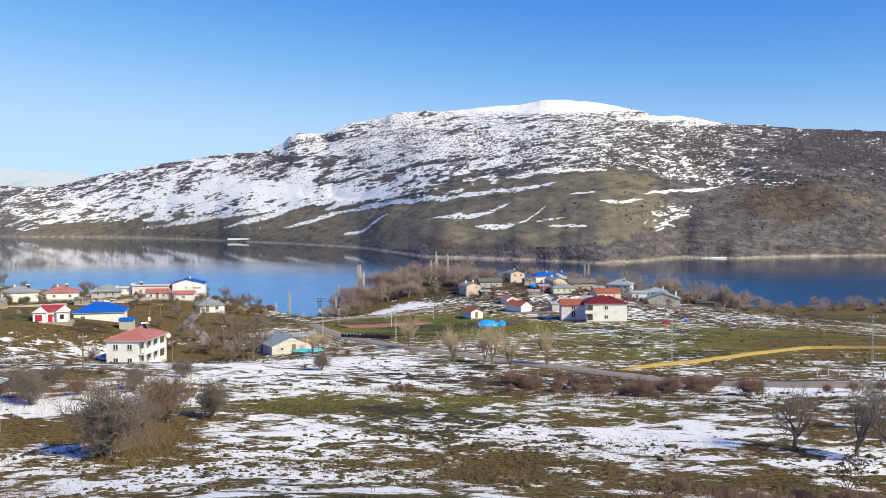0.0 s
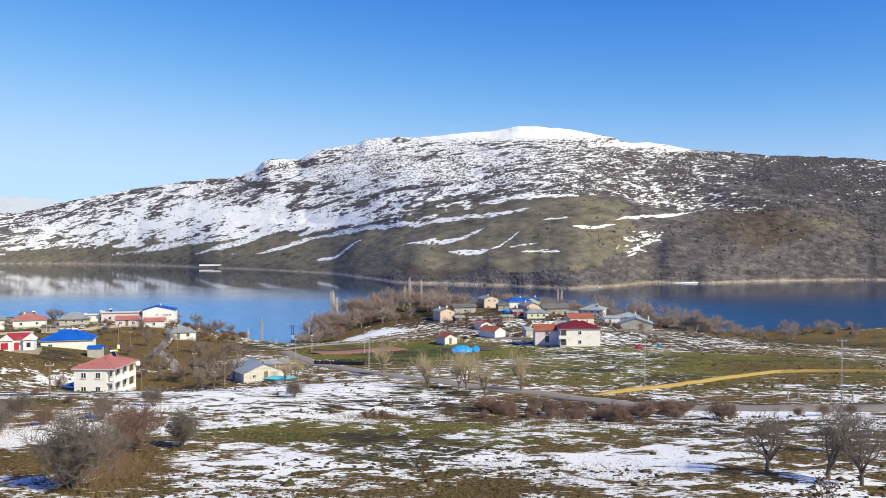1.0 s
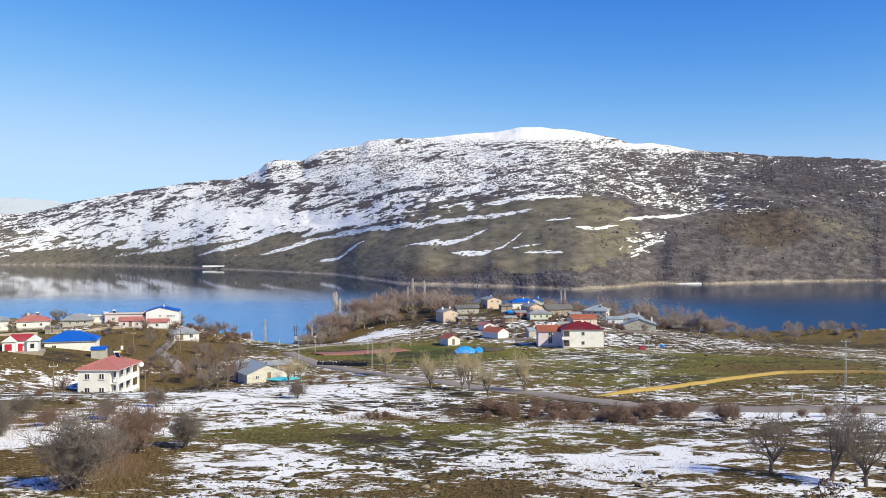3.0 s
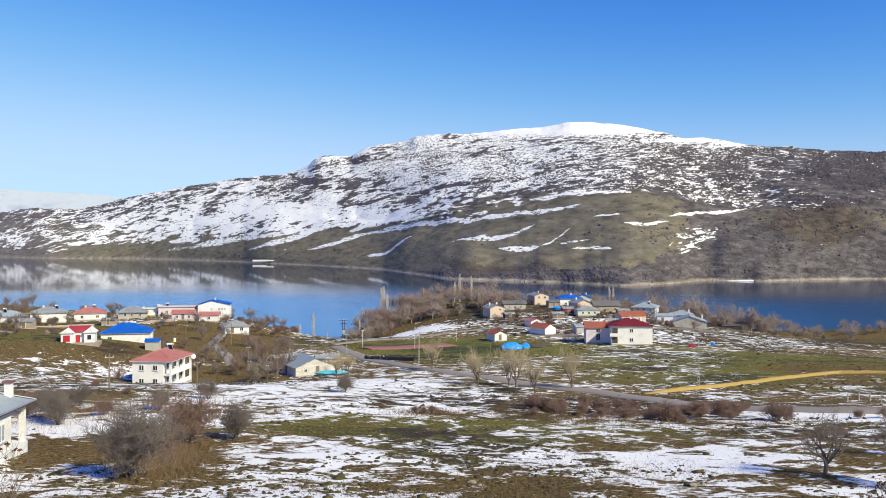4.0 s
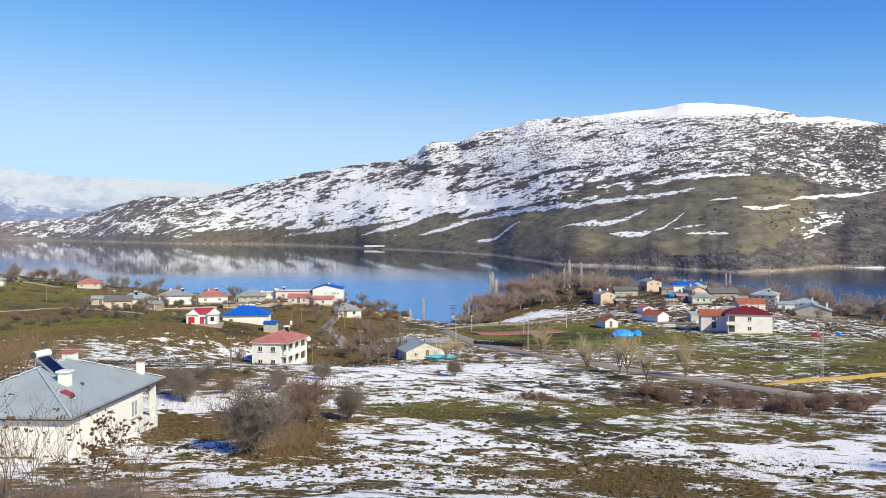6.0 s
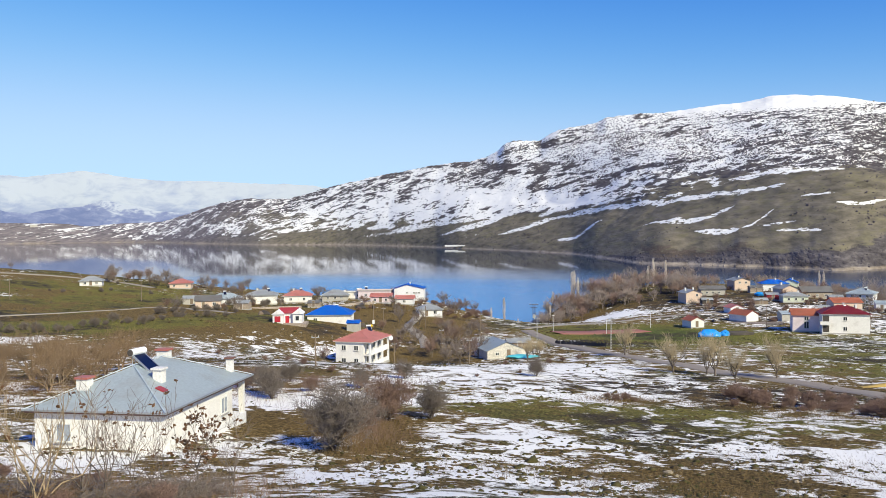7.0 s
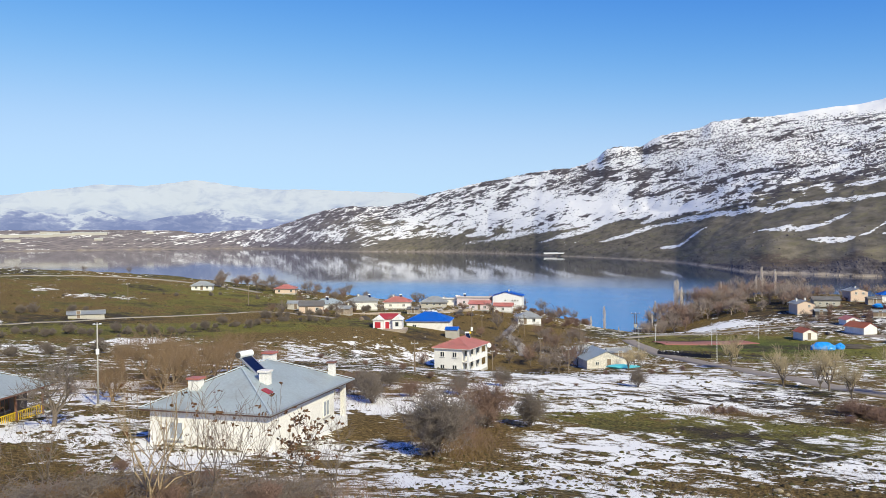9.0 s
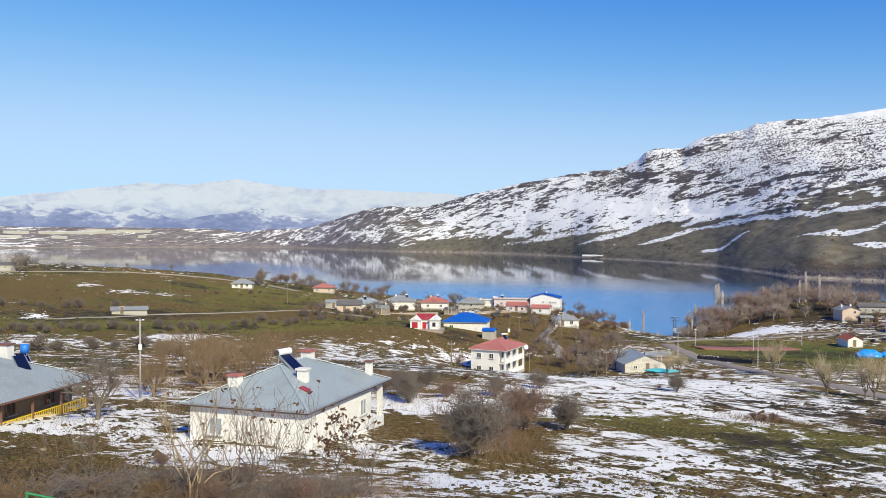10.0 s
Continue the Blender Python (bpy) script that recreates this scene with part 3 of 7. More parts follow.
RIDGE_AZ = [-180, -90, -60, -45, -40, -37.7, -35.8, -33.4, -32, -29.7, -28.2, -25.2, -23.4, -20, -16.5, -12.8, -11.7, -10.9, -10.4, -9.8, -8.0, -7.5, -6.8, -4.1, -3.6, -1.7, 0.6, 2.5, 5.6, 7.0, 8.3, 10.6, 13.2, 14.3, 15.8, 19.3, 22.7, 28, 40, 60, 180]
RIDGE_T = [0.12, 0.05, 0.011, 0.012, 0.011, 0.008, 0.011, 0.0135, 0.02, 0.0345, 0.038, 0.0375, 0.0468, 0.0613, 0.0736, 0.0827, 0.0871, 0.0939, 0.1021, 0.105, 0.1041, 0.1103, 0.1152, 0.1238, 0.1286, 0.1321, 0.1335, 0.1375, 0.1403, 0.1452, 0.1448, 0.1412, 0.130, 0.1229, 0.122, 0.1088, 0.102, 0.0934, 0.08, 0.08, 0.12]
HILL_AZ = [-180, -40, -12, -8.7, -5.6, -1.7, 2.5, 6.4, 9.9, 11.7, 14, 16.5, 19.3, 20.7, 23.4, 26, 28, 40, 180]
HILL_T = [-0.02, -0.016, -0.010, 0.0053, 0.0141, 0.0278, 0.0359, 0.0547, 0.0622, 0.0632, 0.0547, 0.0443, 0.0404, 0.0451, 0.0486, 0.0507, 0.0449, 0.04, 0.04]
# knolls and spurs on the lower slopes: bearing, distance, breadths, height
REACH_AZ = [-60, -40, -36, -33, -30, -20, -10, 10, 20, 28, 60]
REACH_R = [4600, 4590, 4560, 4250, 3750, 3050, 2550, 2150, 2050, 2050, 2300]
SPURS = [(17.6, 1185, 1.3, 48, 15), (20.9, 1275, 1.2, 55, 11), (24.3, 1345, 1.8, 50, 15), (26.8, 1340, 1.2, 45, 9), (13.2, 1060, 1.1, 35, 7),
         (9.2, 1015, 1.6, 30, 6), (5.4, 1080, 1.4, 45, 9), (0.2, 1180, 1.3, 55, 9), (-4, 1560, 1.2, 80, 9)]


def eased(a, xs, ys, width):
    """A table read at a, rounded over some degrees."""
    fine = np.arange(-200, 200.01, 0.1)
    v = np.interp(fine, xs, ys)
    k = np.exp(-(np.arange(-3, 3.01, 0.1 / width)) ** 2)
    v = np.convolve(np.pad(v, len(k) // 2, "edge"), k / k.sum(), "valid")
    return np.interp(a, fine, v[:len(fine)])


def mountain(x, y, a, r, rugged=True):
    rs = eased(a, FAR_AZ, FAR_R, 0.8) + 18 * value_noise(a, a * 0, 1.5, 3, 9)
    et = eased(a, RIDGE_AZ, RIDGE_T, 2.5)
    jag = np.interp(a, RIDGE_AZ, RIDGE_T) - et
    eh = eased(a, HILL_AZ, HILL_T, 1.2)
    rh = eased(a, [-20, -9, 0, 11, 20, 28], [2500, 1980, 1420, 1260, 1330, 1450], 3.0)
    rr = eased(a, REACH_AZ, REACH_R, 3.0)
    rh = np.minimum(rh, rs + 0.55 * (rr - rs))
    es = -EYE / rs
    u = np.clip((r - rs) / (rh - rs), 0, 1)
    lower = es + (eh - es) * np.power(u, 0.95)
    has = smooth(a, -14, -4)
    plainer = es + (et - es) * np.power(np.clip((r - rs) / (rr - rs), 0, 1), 0.8)
    w = np.clip((r - rh) / (rr - rh), 0, 1)
    upper = eh + (et - eh) * np.power(w, 0.85) - 0.006 * np.exp(-((w - 0.12) / 0.1) ** 2) * smooth(a, 0, 8)
    e = np.where(r < rh, lower, upper) * has + plainer * (1 - has) + jag * smooth(r / rr, 0.90, 0.99)
    z = EYE + e * r
    if not rugged:
        return z
    grow = smooth(r - rs, 0, 350)
    for a0, r0, sa, sr, h in SPURS:
        z = z + h * bell(a, r, a0, r0, sa, sr)
    grow = grow * (1 + 0.9 * smooth(a, 13, 18) * smooth(1700 - r, 0, 300))
    rough = value_noise(x, y, 420, 6, 11)
    gully = 1 - np.abs(value_noise(x + 0.4 * y, y * 0.35, 260, 5, 12))
    crag = value_noise(x, y, 60, 3, 13) + 0.8 * smooth(a, -12, -2) * smooth(1900 - r, 0, 300) * value_noise(x, y * 1.4, 34, 3, 14)
    z = z + grow * (9 * rough - 14 * (gully ** 3 - 0.35) * smooth(rr - r, 0, 500) * (1 - 0.65 * smooth(a, -6, 2) * smooth(1500 - r, 0, 250)) + 3.0 * crag) + 3 * value_noise(a * 40, a * 0 + 7, 30, 4, 41) * smooth(r / rr, 0.9, 0.99) * smooth(rr - r, -400, 0)
    past = np.maximum(r - rr, 0)
    z = z - past * 0.25
    under = np.maximum(rs - r, 0)
    return np.where(r < rs, -0.06 * under - 0.2, np.maximum(z, 0.4 * smooth(r - rs, 0, 6)))


def tan_of(z, r):
    return (z - EYE) / r


# snow by bearing and slope: bearing, elevation (tangent), breadths, change
SNOWFIELDS = [(-20, 0.020, 5, 0.014, 0.16), (-13, 0.036, 5, 0.018, 0.20), (-6, 0.033, 4, 0.010, 0.22), (-17, 0.060, 4, 0.008, 0.04), (-3, 0.09, 6, 0.025, 0.14), (5, 0.09, 5, 0.02, 0.14), (-4, 0.121, 4, 0.006, 0.2),
              (9.5, 0.140, 5, 0.007, 0.6), (3, 0.134, 4, 0.004, 0.35), (15, 0.121, 2.4, 0.003, 0.35), (17.5, 0.1135, 1.5, 0.0025, 0.3), (8, 0.090, 5, 0.018, -0.06), (15, 0.092, 4, 0.025, -0.07), (25, 0.075, 5, 0.04, -0.28),
              (-29, 0.02, 3, 0.016, -0.08), (-20, -0.020, 16, 0.007, -0.6), (-45, 0, 7, 0.03, -0.16)]
# lower edge of the lying snow: bearing and tangent
EDGE_AZ = [-60, -40, -28, -23.4, -18.3, -14.7, -10.9, -7.1, -2.5, 0.6, 3.4, 6.5, 11.4, 14, 16.5, 19.3, 28, 60]
EDGE_T = [-0.02, -0.008, -0.0075, -0.003, 0.001, 0.007, 0.012, 0.020, 0.027, 0.034, 0.049, 0.059, 0.066, 0.057, 0.046, 0.042, 0.045, 0.05]
SCRUB = [(-9, 0.0, 6, 0.016, -0.4), (1, -0.01, 5, 0.03, -0.2), (-46, 0, 8, 0.05, -0.5), (-16, 0.02, 10, 0.025, -0.45), (-27, 0.005, 6, 0.02, -0.25), (-8, 0.03, 4, 0.012, -0.3), (9.5, 0.141, 8, 0.008, -0.6), (3, 0.137, 4, 0.004, -0.3), (16, 0.119, 2.2, 0.004, -0.6), (18, 0.085, 6, 0.03, -0.3), (27, 0.08, 6, 0.035, 0.05), (15.6, 0.01, 4, 0.03, -0.3),
         (7, 0.02, 8, 0.032, -0.6), (-3, -0.01, 6, 0.018, -0.5), (-14, -0.012, 9, 0.010, -0.4), (4, -0.037, 12, 0.006, 0.2), (24, 0.01, 6, 0.03, -0.2), (15.6, 0.012, 2, 0.02, -0.15), (11, 0.055, 3, 0.01, -0.4), (12, 0.02, 4, 0.03, -0.3)]
# drifts left in gullies: half thickness, then bearing and tangent along each
DRIFTS = [(0.0022, (-8.2, 0.0082), (-2.8, 0.025), (1.9, 0.0319), (5.0, 0.0368), (7.9, 0.045)), (0.0022, (-1.2, 0.0044), (1.8, 0.0046), (3.4, 0.0118), (4.7, 0.0225)),
          (0.0027, (2.1, -0.0057), (4.0, -0.0075), (5.0, -0.003)), (0.0011, (5.0, -0.003), (5.8, 0.0018), (7.1, 0.0194)), (0.0012, (7.1, -0.0065), (8.6, -0.004), (9.9, -0.0049)),
          (0.0012, (-6.9, -0.0155), (-5.5, -0.0111), (-3.8, 0.0048)), (0.0014, (10.6, 0.0241), (12.3, 0.0244), (13.6, 0.0287))]
LONG_DRIFTS = [(0.0020, (-15.1, -0.0085), (-13.4, 0.001), (-11.2, 0.0106), (-8.6, 0.0236)), (0.0018, (4.2, 0.0513), (5.4, 0.0538), (6.9, 0.0588), (11.3, 0.0637)), (0.0016, (13.4, 0.0335), (16.1, 0.0365), (18.6, 0.041)),
               (0.0028, (-8.2, 0.0135), (-5.9, 0.0281), (-4.4, 0.0367)), (0.0013, (6.0, -0.001), (8.4, 0.0045)), (0.0022, (-20.5, -0.009), (-17, 0.001), (-12, 0.014)),
               (0.0020, (-11, -0.007), (-9, 0.002), (-7, 0.012)), (0.0009, (8.6, 0.034), (10.6, 0.0355)), (0.0009, (14.2, -0.012), (15.3, -0.003))]


def drifts(t, a):
    """Strength of the old drifts, 0..1, at that slope and bearing."""
    best = np.zeros_like(t)
    wob = 0.0016 * value_noise(a, t * 120, 1.6, 4, 21) + 0.0013 * value_noise(a * 2, (t - 0.003 * a) * 700, 1.5, 3, 23)
    swell = 0.85 + 0.6 * value_noise(a, t * 60, 1.3, 3, 22)
    for th, *line in DRIFTS + LONG_DRIFTS:
        xs, ys = [p[0] for p in line], [p[1] for p in line]
        mid = np.interp(a, xs, ys)
        u = (a - xs[0]) / (xs[-1] - xs[0])
        taper = np.clip(np.sin(np.pi * np.clip(u, 0.02, 0.98)), 0, 1) ** 0.45
        gap = np.abs(t + wob - mid) / (th * taper * swell)
        best = np.maximum(best, np.clip(0.98 - 0.30 * gap, 0, 0.60) * smooth(u, -0.02, 0.03) * smooth(1 - u, -0.02, 0.03))
    return best


def slope_tan(x, y, a, r):
    return tan_of(mountain(x, y, a, r, False), r)


def summed(t, a, table):
    return sum(d * np.exp(-((a - a0) / sa) ** 2 - ((t - t0) / st) ** 2) for a0, t0, sa, st, d in table)


def snow_far(x, y, z, a, r):
    t = slope_tan(x, y, a, r)
    streak = value_noise(a * 1.2, (t - 0.0025 * a) * 260, 1.5, 4, 24)
    below = 1 - smooth(t - np.interp(a, EDGE_AZ, EDGE_T) + 0.010 * streak, -0.007, 0.003)
    patchy = 0.87 * np.exp(-((a - 15.3) / 3.3) ** 2 - ((t - 0.006 - 0.004 * (a - 15.3)) / 0.028) ** 2) + 0.5 * smooth(a, 19, 23)
    return (0.37 + 0.05 * smooth(t, 0.045, 0.1) + summed(t, a, SNOWFIELDS) + below * (patchy - 0.80)) * smooth(z, 1.0, 6.0)


def drift_far(x, y, z, a, r):
    return drifts(slope_tan(x, y, a, r), a) * smooth(z, 1.0, 6.0)


def grazed(t, a):
    """Where the lower slopes are bare pasture, 0..1."""
    return (1 - smooth(t - np.interp(a, EDGE_AZ, EDGE_T), -0.005, 0.003)) * (1 - smooth(a, 10, 14)) * smooth(t, -0.036, -0.026)


def scrub_far(x, y, z, a, r):
    t = slope_tan(x, y, a, r)
    return 0.42 - 0.16 * smooth(-a, 4, 14) - 0.3 * grazed(t, a) + summed(t, a, SCRUB) - 0.7 * smooth(drifts(t, a), 0.3, 0.7)


def green_far(x, y, z, a, r):
    t = slope_tan(x, y, a, r)
    return 0.30 + 0.25 * grazed(t, a) + summed(t, a, [(7, 0.02, 10, 0.04, 0.6), (-14, -0.008, 12, 0.016, 0.5), (-25, 0.01, 6, 0.02, 0.35), (-5, -0.012, 6, 0.02, 0.5), (-11, -0.004, 6, 0.016, 0.35), (24, 0.02, 7, 0.03, 0.22), (16.5, 0.02, 2, 0.03, -0.3), (-46, 0.0, 9, 0.05, 0.5)])


def rock_far(x, y, z, a, r):
    t = slope_tan(x, y, a, r)
    return 0.36 + summed(t, a, [(1, -0.03, 8, 0.012, 0.25), (23, 0.015, 6, 0.035, 0.25)])


far_az = np.concatenate([np.arange(-180, -64, 4.0), np.arange(-64, -34, 0.25), np.arange(-34, 32, 0.11), np.arange(32, 40, 0.4), np.arange(40, 180, 4.0)])
far_r = np.concatenate([np.geomspace(600, 900, 12)[:-1], np.geomspace(900, 2300, 560)[:-1], np.geomspace(2300, 4700, 130), np.linspace(4720, 4900, 6)])
slopes = sheet("mountain", far_az, far_r, mountain,
               {"snow": snow_far, "drift": drift_far, "scrub": scrub_far, "green": green_far, "rock": rock_far, "plain": lambda x, y, z, a, r: 0.85 * smooth(-a, 24, 33), "shore": lambda x, y, z, a, r: 1 - smooth(z + 1.2 * value_noise(a, r * 0.02, 0.8, 3, 25), 1.6, 3.4)}, M_MOUNT, True)
tagged(slopes, "scrub-covered mountain slopes with snowfields above the lake", "mountain", kind="structure")


# ---- the far snowy range, with haze painted into its colour ----
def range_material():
    m, nd, ln, b = nodes_of("haze_painted_snow_range", 1.0, 0, 0.0)
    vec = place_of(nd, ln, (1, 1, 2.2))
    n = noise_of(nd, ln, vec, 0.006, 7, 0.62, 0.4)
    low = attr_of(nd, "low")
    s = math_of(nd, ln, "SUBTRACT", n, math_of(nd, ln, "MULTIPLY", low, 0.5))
    # distance haze is put into these colours, bluer low down, plus a faint glow
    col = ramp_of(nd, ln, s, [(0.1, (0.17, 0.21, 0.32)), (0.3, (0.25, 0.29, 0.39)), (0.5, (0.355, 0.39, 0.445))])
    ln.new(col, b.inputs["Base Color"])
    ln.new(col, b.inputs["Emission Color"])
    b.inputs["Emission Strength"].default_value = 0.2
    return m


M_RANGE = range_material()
RANGE_AZ = [-80, -60, -52.3, -48.2, -46.2, -43.8, -41.3, -39.5, -38.1, -36.6, -34.3, -31.3, -27.4, -23.5, -15, 0]
RANGE_T = [0.03, 0.036, 0.0411, 0.0521, 0.0561, 0.0629, 0.0613, 0.0652, 0.0696, 0.0661, 0.060, 0.0566, 0.0544, 0.0525, 0.04, 0.03]


def far_range(x, y, a, r):
    t = np.interp(a, RANGE_AZ, RANGE_T)
    u = np.clip((r - 4690) / 180, 0, 1)
    return (EYE + t * 4870) * np.power(u, 0.8) + 16 * value_noise(a * 50, r, 90, 5, 31) * u + 2


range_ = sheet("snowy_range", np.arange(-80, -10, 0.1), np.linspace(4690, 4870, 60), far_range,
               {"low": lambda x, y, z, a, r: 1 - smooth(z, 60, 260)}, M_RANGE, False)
tagged(range_, "distant snow-covered mountain range paled by painted haze", "mountains", kind="structure")


# ---- the foothills before it, streaked with snow, blue from painted haze ----
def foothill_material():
    m, nd, ln, b = nodes_of("haze_painted_foothills", 1.0, 0, 0.0)
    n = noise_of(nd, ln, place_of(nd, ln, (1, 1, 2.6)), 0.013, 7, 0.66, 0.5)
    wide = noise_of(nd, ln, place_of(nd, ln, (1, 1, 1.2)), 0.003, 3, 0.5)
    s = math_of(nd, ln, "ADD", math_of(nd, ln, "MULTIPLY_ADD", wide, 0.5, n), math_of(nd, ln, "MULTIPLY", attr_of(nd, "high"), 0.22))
    # the blue of distant air is mixed into the ramp, and a weak emission lifts it
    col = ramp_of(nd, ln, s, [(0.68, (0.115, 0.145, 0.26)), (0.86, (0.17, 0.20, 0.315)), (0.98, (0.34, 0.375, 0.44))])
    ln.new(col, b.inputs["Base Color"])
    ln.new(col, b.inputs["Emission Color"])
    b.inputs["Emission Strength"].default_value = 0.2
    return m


FOOT_AZ = [-80, -60, -52.3, -50.4, -47.5, -45.4, -44.3, -42.8, -41.3, -39.5, -38.2, -37, -35.1, -33.6, -30, -24]
FOOT_T = [0.02, 0.026, 0.0327, 0.037, 0.0305, 0.0286, 0.0335, 0.0245, 0.0215, 0.0265, 0.030, 0.0365, 0.0300, 0.023, 0.02, 0.02]


def foothills(x, y, a, r):
    t = np.interp(a, FOOT_AZ, FOOT_T)
    u = np.clip((r - 4600) / 80, 0, 1)
    return (EYE + t * 4680) * (0.25 + 0.75 * np.power(u, 0.9)) + 9 * value_noise(a * 50, r, 45, 5, 33) * u


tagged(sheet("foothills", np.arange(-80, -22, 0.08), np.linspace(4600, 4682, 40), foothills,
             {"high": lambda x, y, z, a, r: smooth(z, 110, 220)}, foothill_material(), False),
       "distant foothills streaked with snow, tinted with painted bluish haze", "mountains", kind="structure")


# ---- roads, court, field wall ----
def ribbon(name, pts, width, material, lift=0.06, thick=0.25, step=2.0):
    """A strip laid along bearings and distances, following the ground, with thin sides."""
    P = [Vector((*at(a, r), 0)) for a, r in pts]
    line = []
    for k in range(len(P) - 1):
        p0, p1, p2, p3 = P[max(k - 1, 0)], P[k], P[k + 1], P[min(k + 2, len(P) - 1)]
        n = max(2, int((p2 - p1).length / step))
        for i in range(n):
            u = i / n
            line.append(0.5 * ((2 * p1) + (p2 - p0) * u + (2 * p0 - 5 * p1 + 4 * p2 - p3) * u * u + (3 * p1 - p0 - 3 * p2 + p3) * u ** 3))
    line.append(P[-1])
    V, F = [], []
    cross = (-0.5, -0.46, -0.15, 0.15, 0.46, 0.5)
    for i, p in enumerate(line):
        d = (line[min(i + 1, len(line) - 1)] - line[max(i - 1, 0)]).normalized()
        s = Vector((d.y, -d.x, 0))
        zs = [ground_z(*(p + s * width * c).xy) for c in (-0.5, 0, 0.5)]
        z = max(zs)
        for c in cross:
            q = p + s * width * c
            V.append((q.x, q.y, z + lift if abs(c) < 0.5 else z - thick))
    m = len(cross)
    for i in range(len(line) - 1):
        for c in range(m - 1):
            F.append((i * m + c, i * m + c + 1, (i + 1) * m + c + 1, (i + 1) * m + c))
    return new(name, mesh_of(name, V, F, material, True))


tagged(ribbon("road", [(-9.0, 270), (-7.9, 243), (-6.4, 221), (-3.3, 196), (0.6, 169), (4.5, 154), (8.4, 145), (11.8, 134), (17.7, 121), (22.9, 117), (28, 119), (36, 125)], 4.6, M_ASPH),
       "narrow worn grey asphalt road through snowy fields", "road", kind="structure")
tagged(ribbon("track", [(-9.3, 276), (-7.5, 292), (-5, 305), (-2.5, 312), (0, 318), (3, 322), (5.5, 318)], 3.4, M_TRACK),
       "pale gravel track between houses and playing court", "track", kind="structure")
tagged(ribbon("path", [(-16.0, 218), (-16.2, 230), (-16.8, 243), (-17.2, 262), (-16.6, 285)], 3.0, M_TRACK),
       "steep pale earth path up the bank", "path", kind="structure")
tagged(ribbon("hill_track", [(-52.5, 374), (-47, 380), (-43, 384), (-39.5, 376), (-36.5, 368), (-34, 352)], 3.0, M_TRACK),
       "pale dirt track across the grassy hill", "track", kind="structure")
tagged(ribbon("farm_track", [(-50, 236), (-46, 246), (-42.4, 258), (-37, 268), (-33, 280), (-29, 262)], 2.0, M_TRACK),
       "pale earth farm track edged with snow", "track", kind="structure")
tagged(ribbon("court", [(-7.0, 258), (-4, 266), (-1.2, 276)], 9.0, M_COURT, 0.12),
       "red clay village playing court with worn surface", "court", kind="structure")


def long_wall(name, pts, width, height, material, label, category):
    P = []
    for (a0, r0), (a1, r1) in zip(pts, pts[1:]):
        for i in range(12):
            u = i / 12
            P.append(at(a0 + (a1 - a0) * u, r0 + (r1 - r0) * u))
    P.append(at(*pts[-1]))
    rng = random.Random(4)
    V, F = [], []
    for i, (x, y) in enumerate(P):
        x1, y1 = P[min(i + 1, len(P) - 1)]
        x0, y0 = P[max(i - 1, 0)]
        d = Vector((x1 - x0, y1 - y0)).normalized()
        n = Vector((d.y, -d.x))
        z = ground_z(x, y)
        h = height * rng.uniform(0.88, 1.1) * min(1, 0.15 + i / 14)
        for c, hh in ((-0.65, -0.5), (-0.5, 0.3 * h), (-0.3, 0.93 * h), (0, h), (0.3, 0.93 * h), (0.5, 0.3 * h), (0.65, -0.5)):
            V.append((x + n.x * width * c, y + n.y * width * c, z + hh))
    for i in range(len(P) - 1):
        for c in range(6):
            F.append((i * 7 + c, i * 7 + c + 1, (i + 1) * 7 + c + 1, (i + 1) * 7 + c))
    return tagged(new(name, mesh_of(name, V, F, material, True)), label, category)


long_wall("earth_bank", [(12.0, 143), (13.8, 149), (15.9, 155), (19.5, 168), (22.2, 181), (23.9, 188), (26.1, 190), (28.2, 190), (32, 188), (36, 186)], 1.1, 0.6, M_OCHRE,
          "long low bank of ochre-yellow earth across the field", "earth bank")


# ---- houses ----
def wall_matrix(face, w, d):
    """Local frame of a wall: x along it, y out of it, z up."""
    return {"front": Matrix.Translation((0, -d / 2, 0)) @ Matrix.Rotation(math.pi, 4, "Z"),
            "back": Matrix.Translation((0, d / 2, 0)),
            "right": Matrix.Translation((w / 2, 0, 0)) @ Matrix.Rotation(-math.pi / 2, 4, "Z"),
            "left": Matrix.Translation((-w / 2, 0, 0)) @ Matrix.Rotation(math.pi / 2, 4, "Z")}[face]


def add_window(owner, face, w, d, u, z, ww=1.2, wh=1.2, frame_mat=None, glass=None):
    m = wall_matrix(face, w, d)
    fw = 0.09
    bm = boxes((u - ww / 2, u - ww / 2 + fw, 0, 0.06, z, z + wh), (u + ww / 2 - fw, u + ww / 2, 0, 0.06, z, z + wh),
               (u - ww / 2 + fw, u + ww / 2 - fw, 0, 0.06, z, z + fw), (u - ww / 2 + fw, u + ww / 2 - fw, 0, 0.06, z + wh - fw, z + wh),
               (u - fw / 2, u + fw / 2, 0, 0.05, z + fw, z + wh - fw))
    bm.transform(m)
    win = part("window", bm, frame_mat or M_FRAME, owner)
    bm = boxes((u - ww / 2 + fw, u + ww / 2 - fw, -0.05, 0.025, z + fw, z + wh - fw))
    bm.transform(m)
    part("pane", bm, glass or M_GLASS, win)
    bm = boxes((u - ww / 2 - 0.08, u + ww / 2 + 0.08, 0, 0.16, z - 0.08, z), bevel=0.01)
    bm.transform(m)
    part("sill", bm, M_CONC, win)
    return win


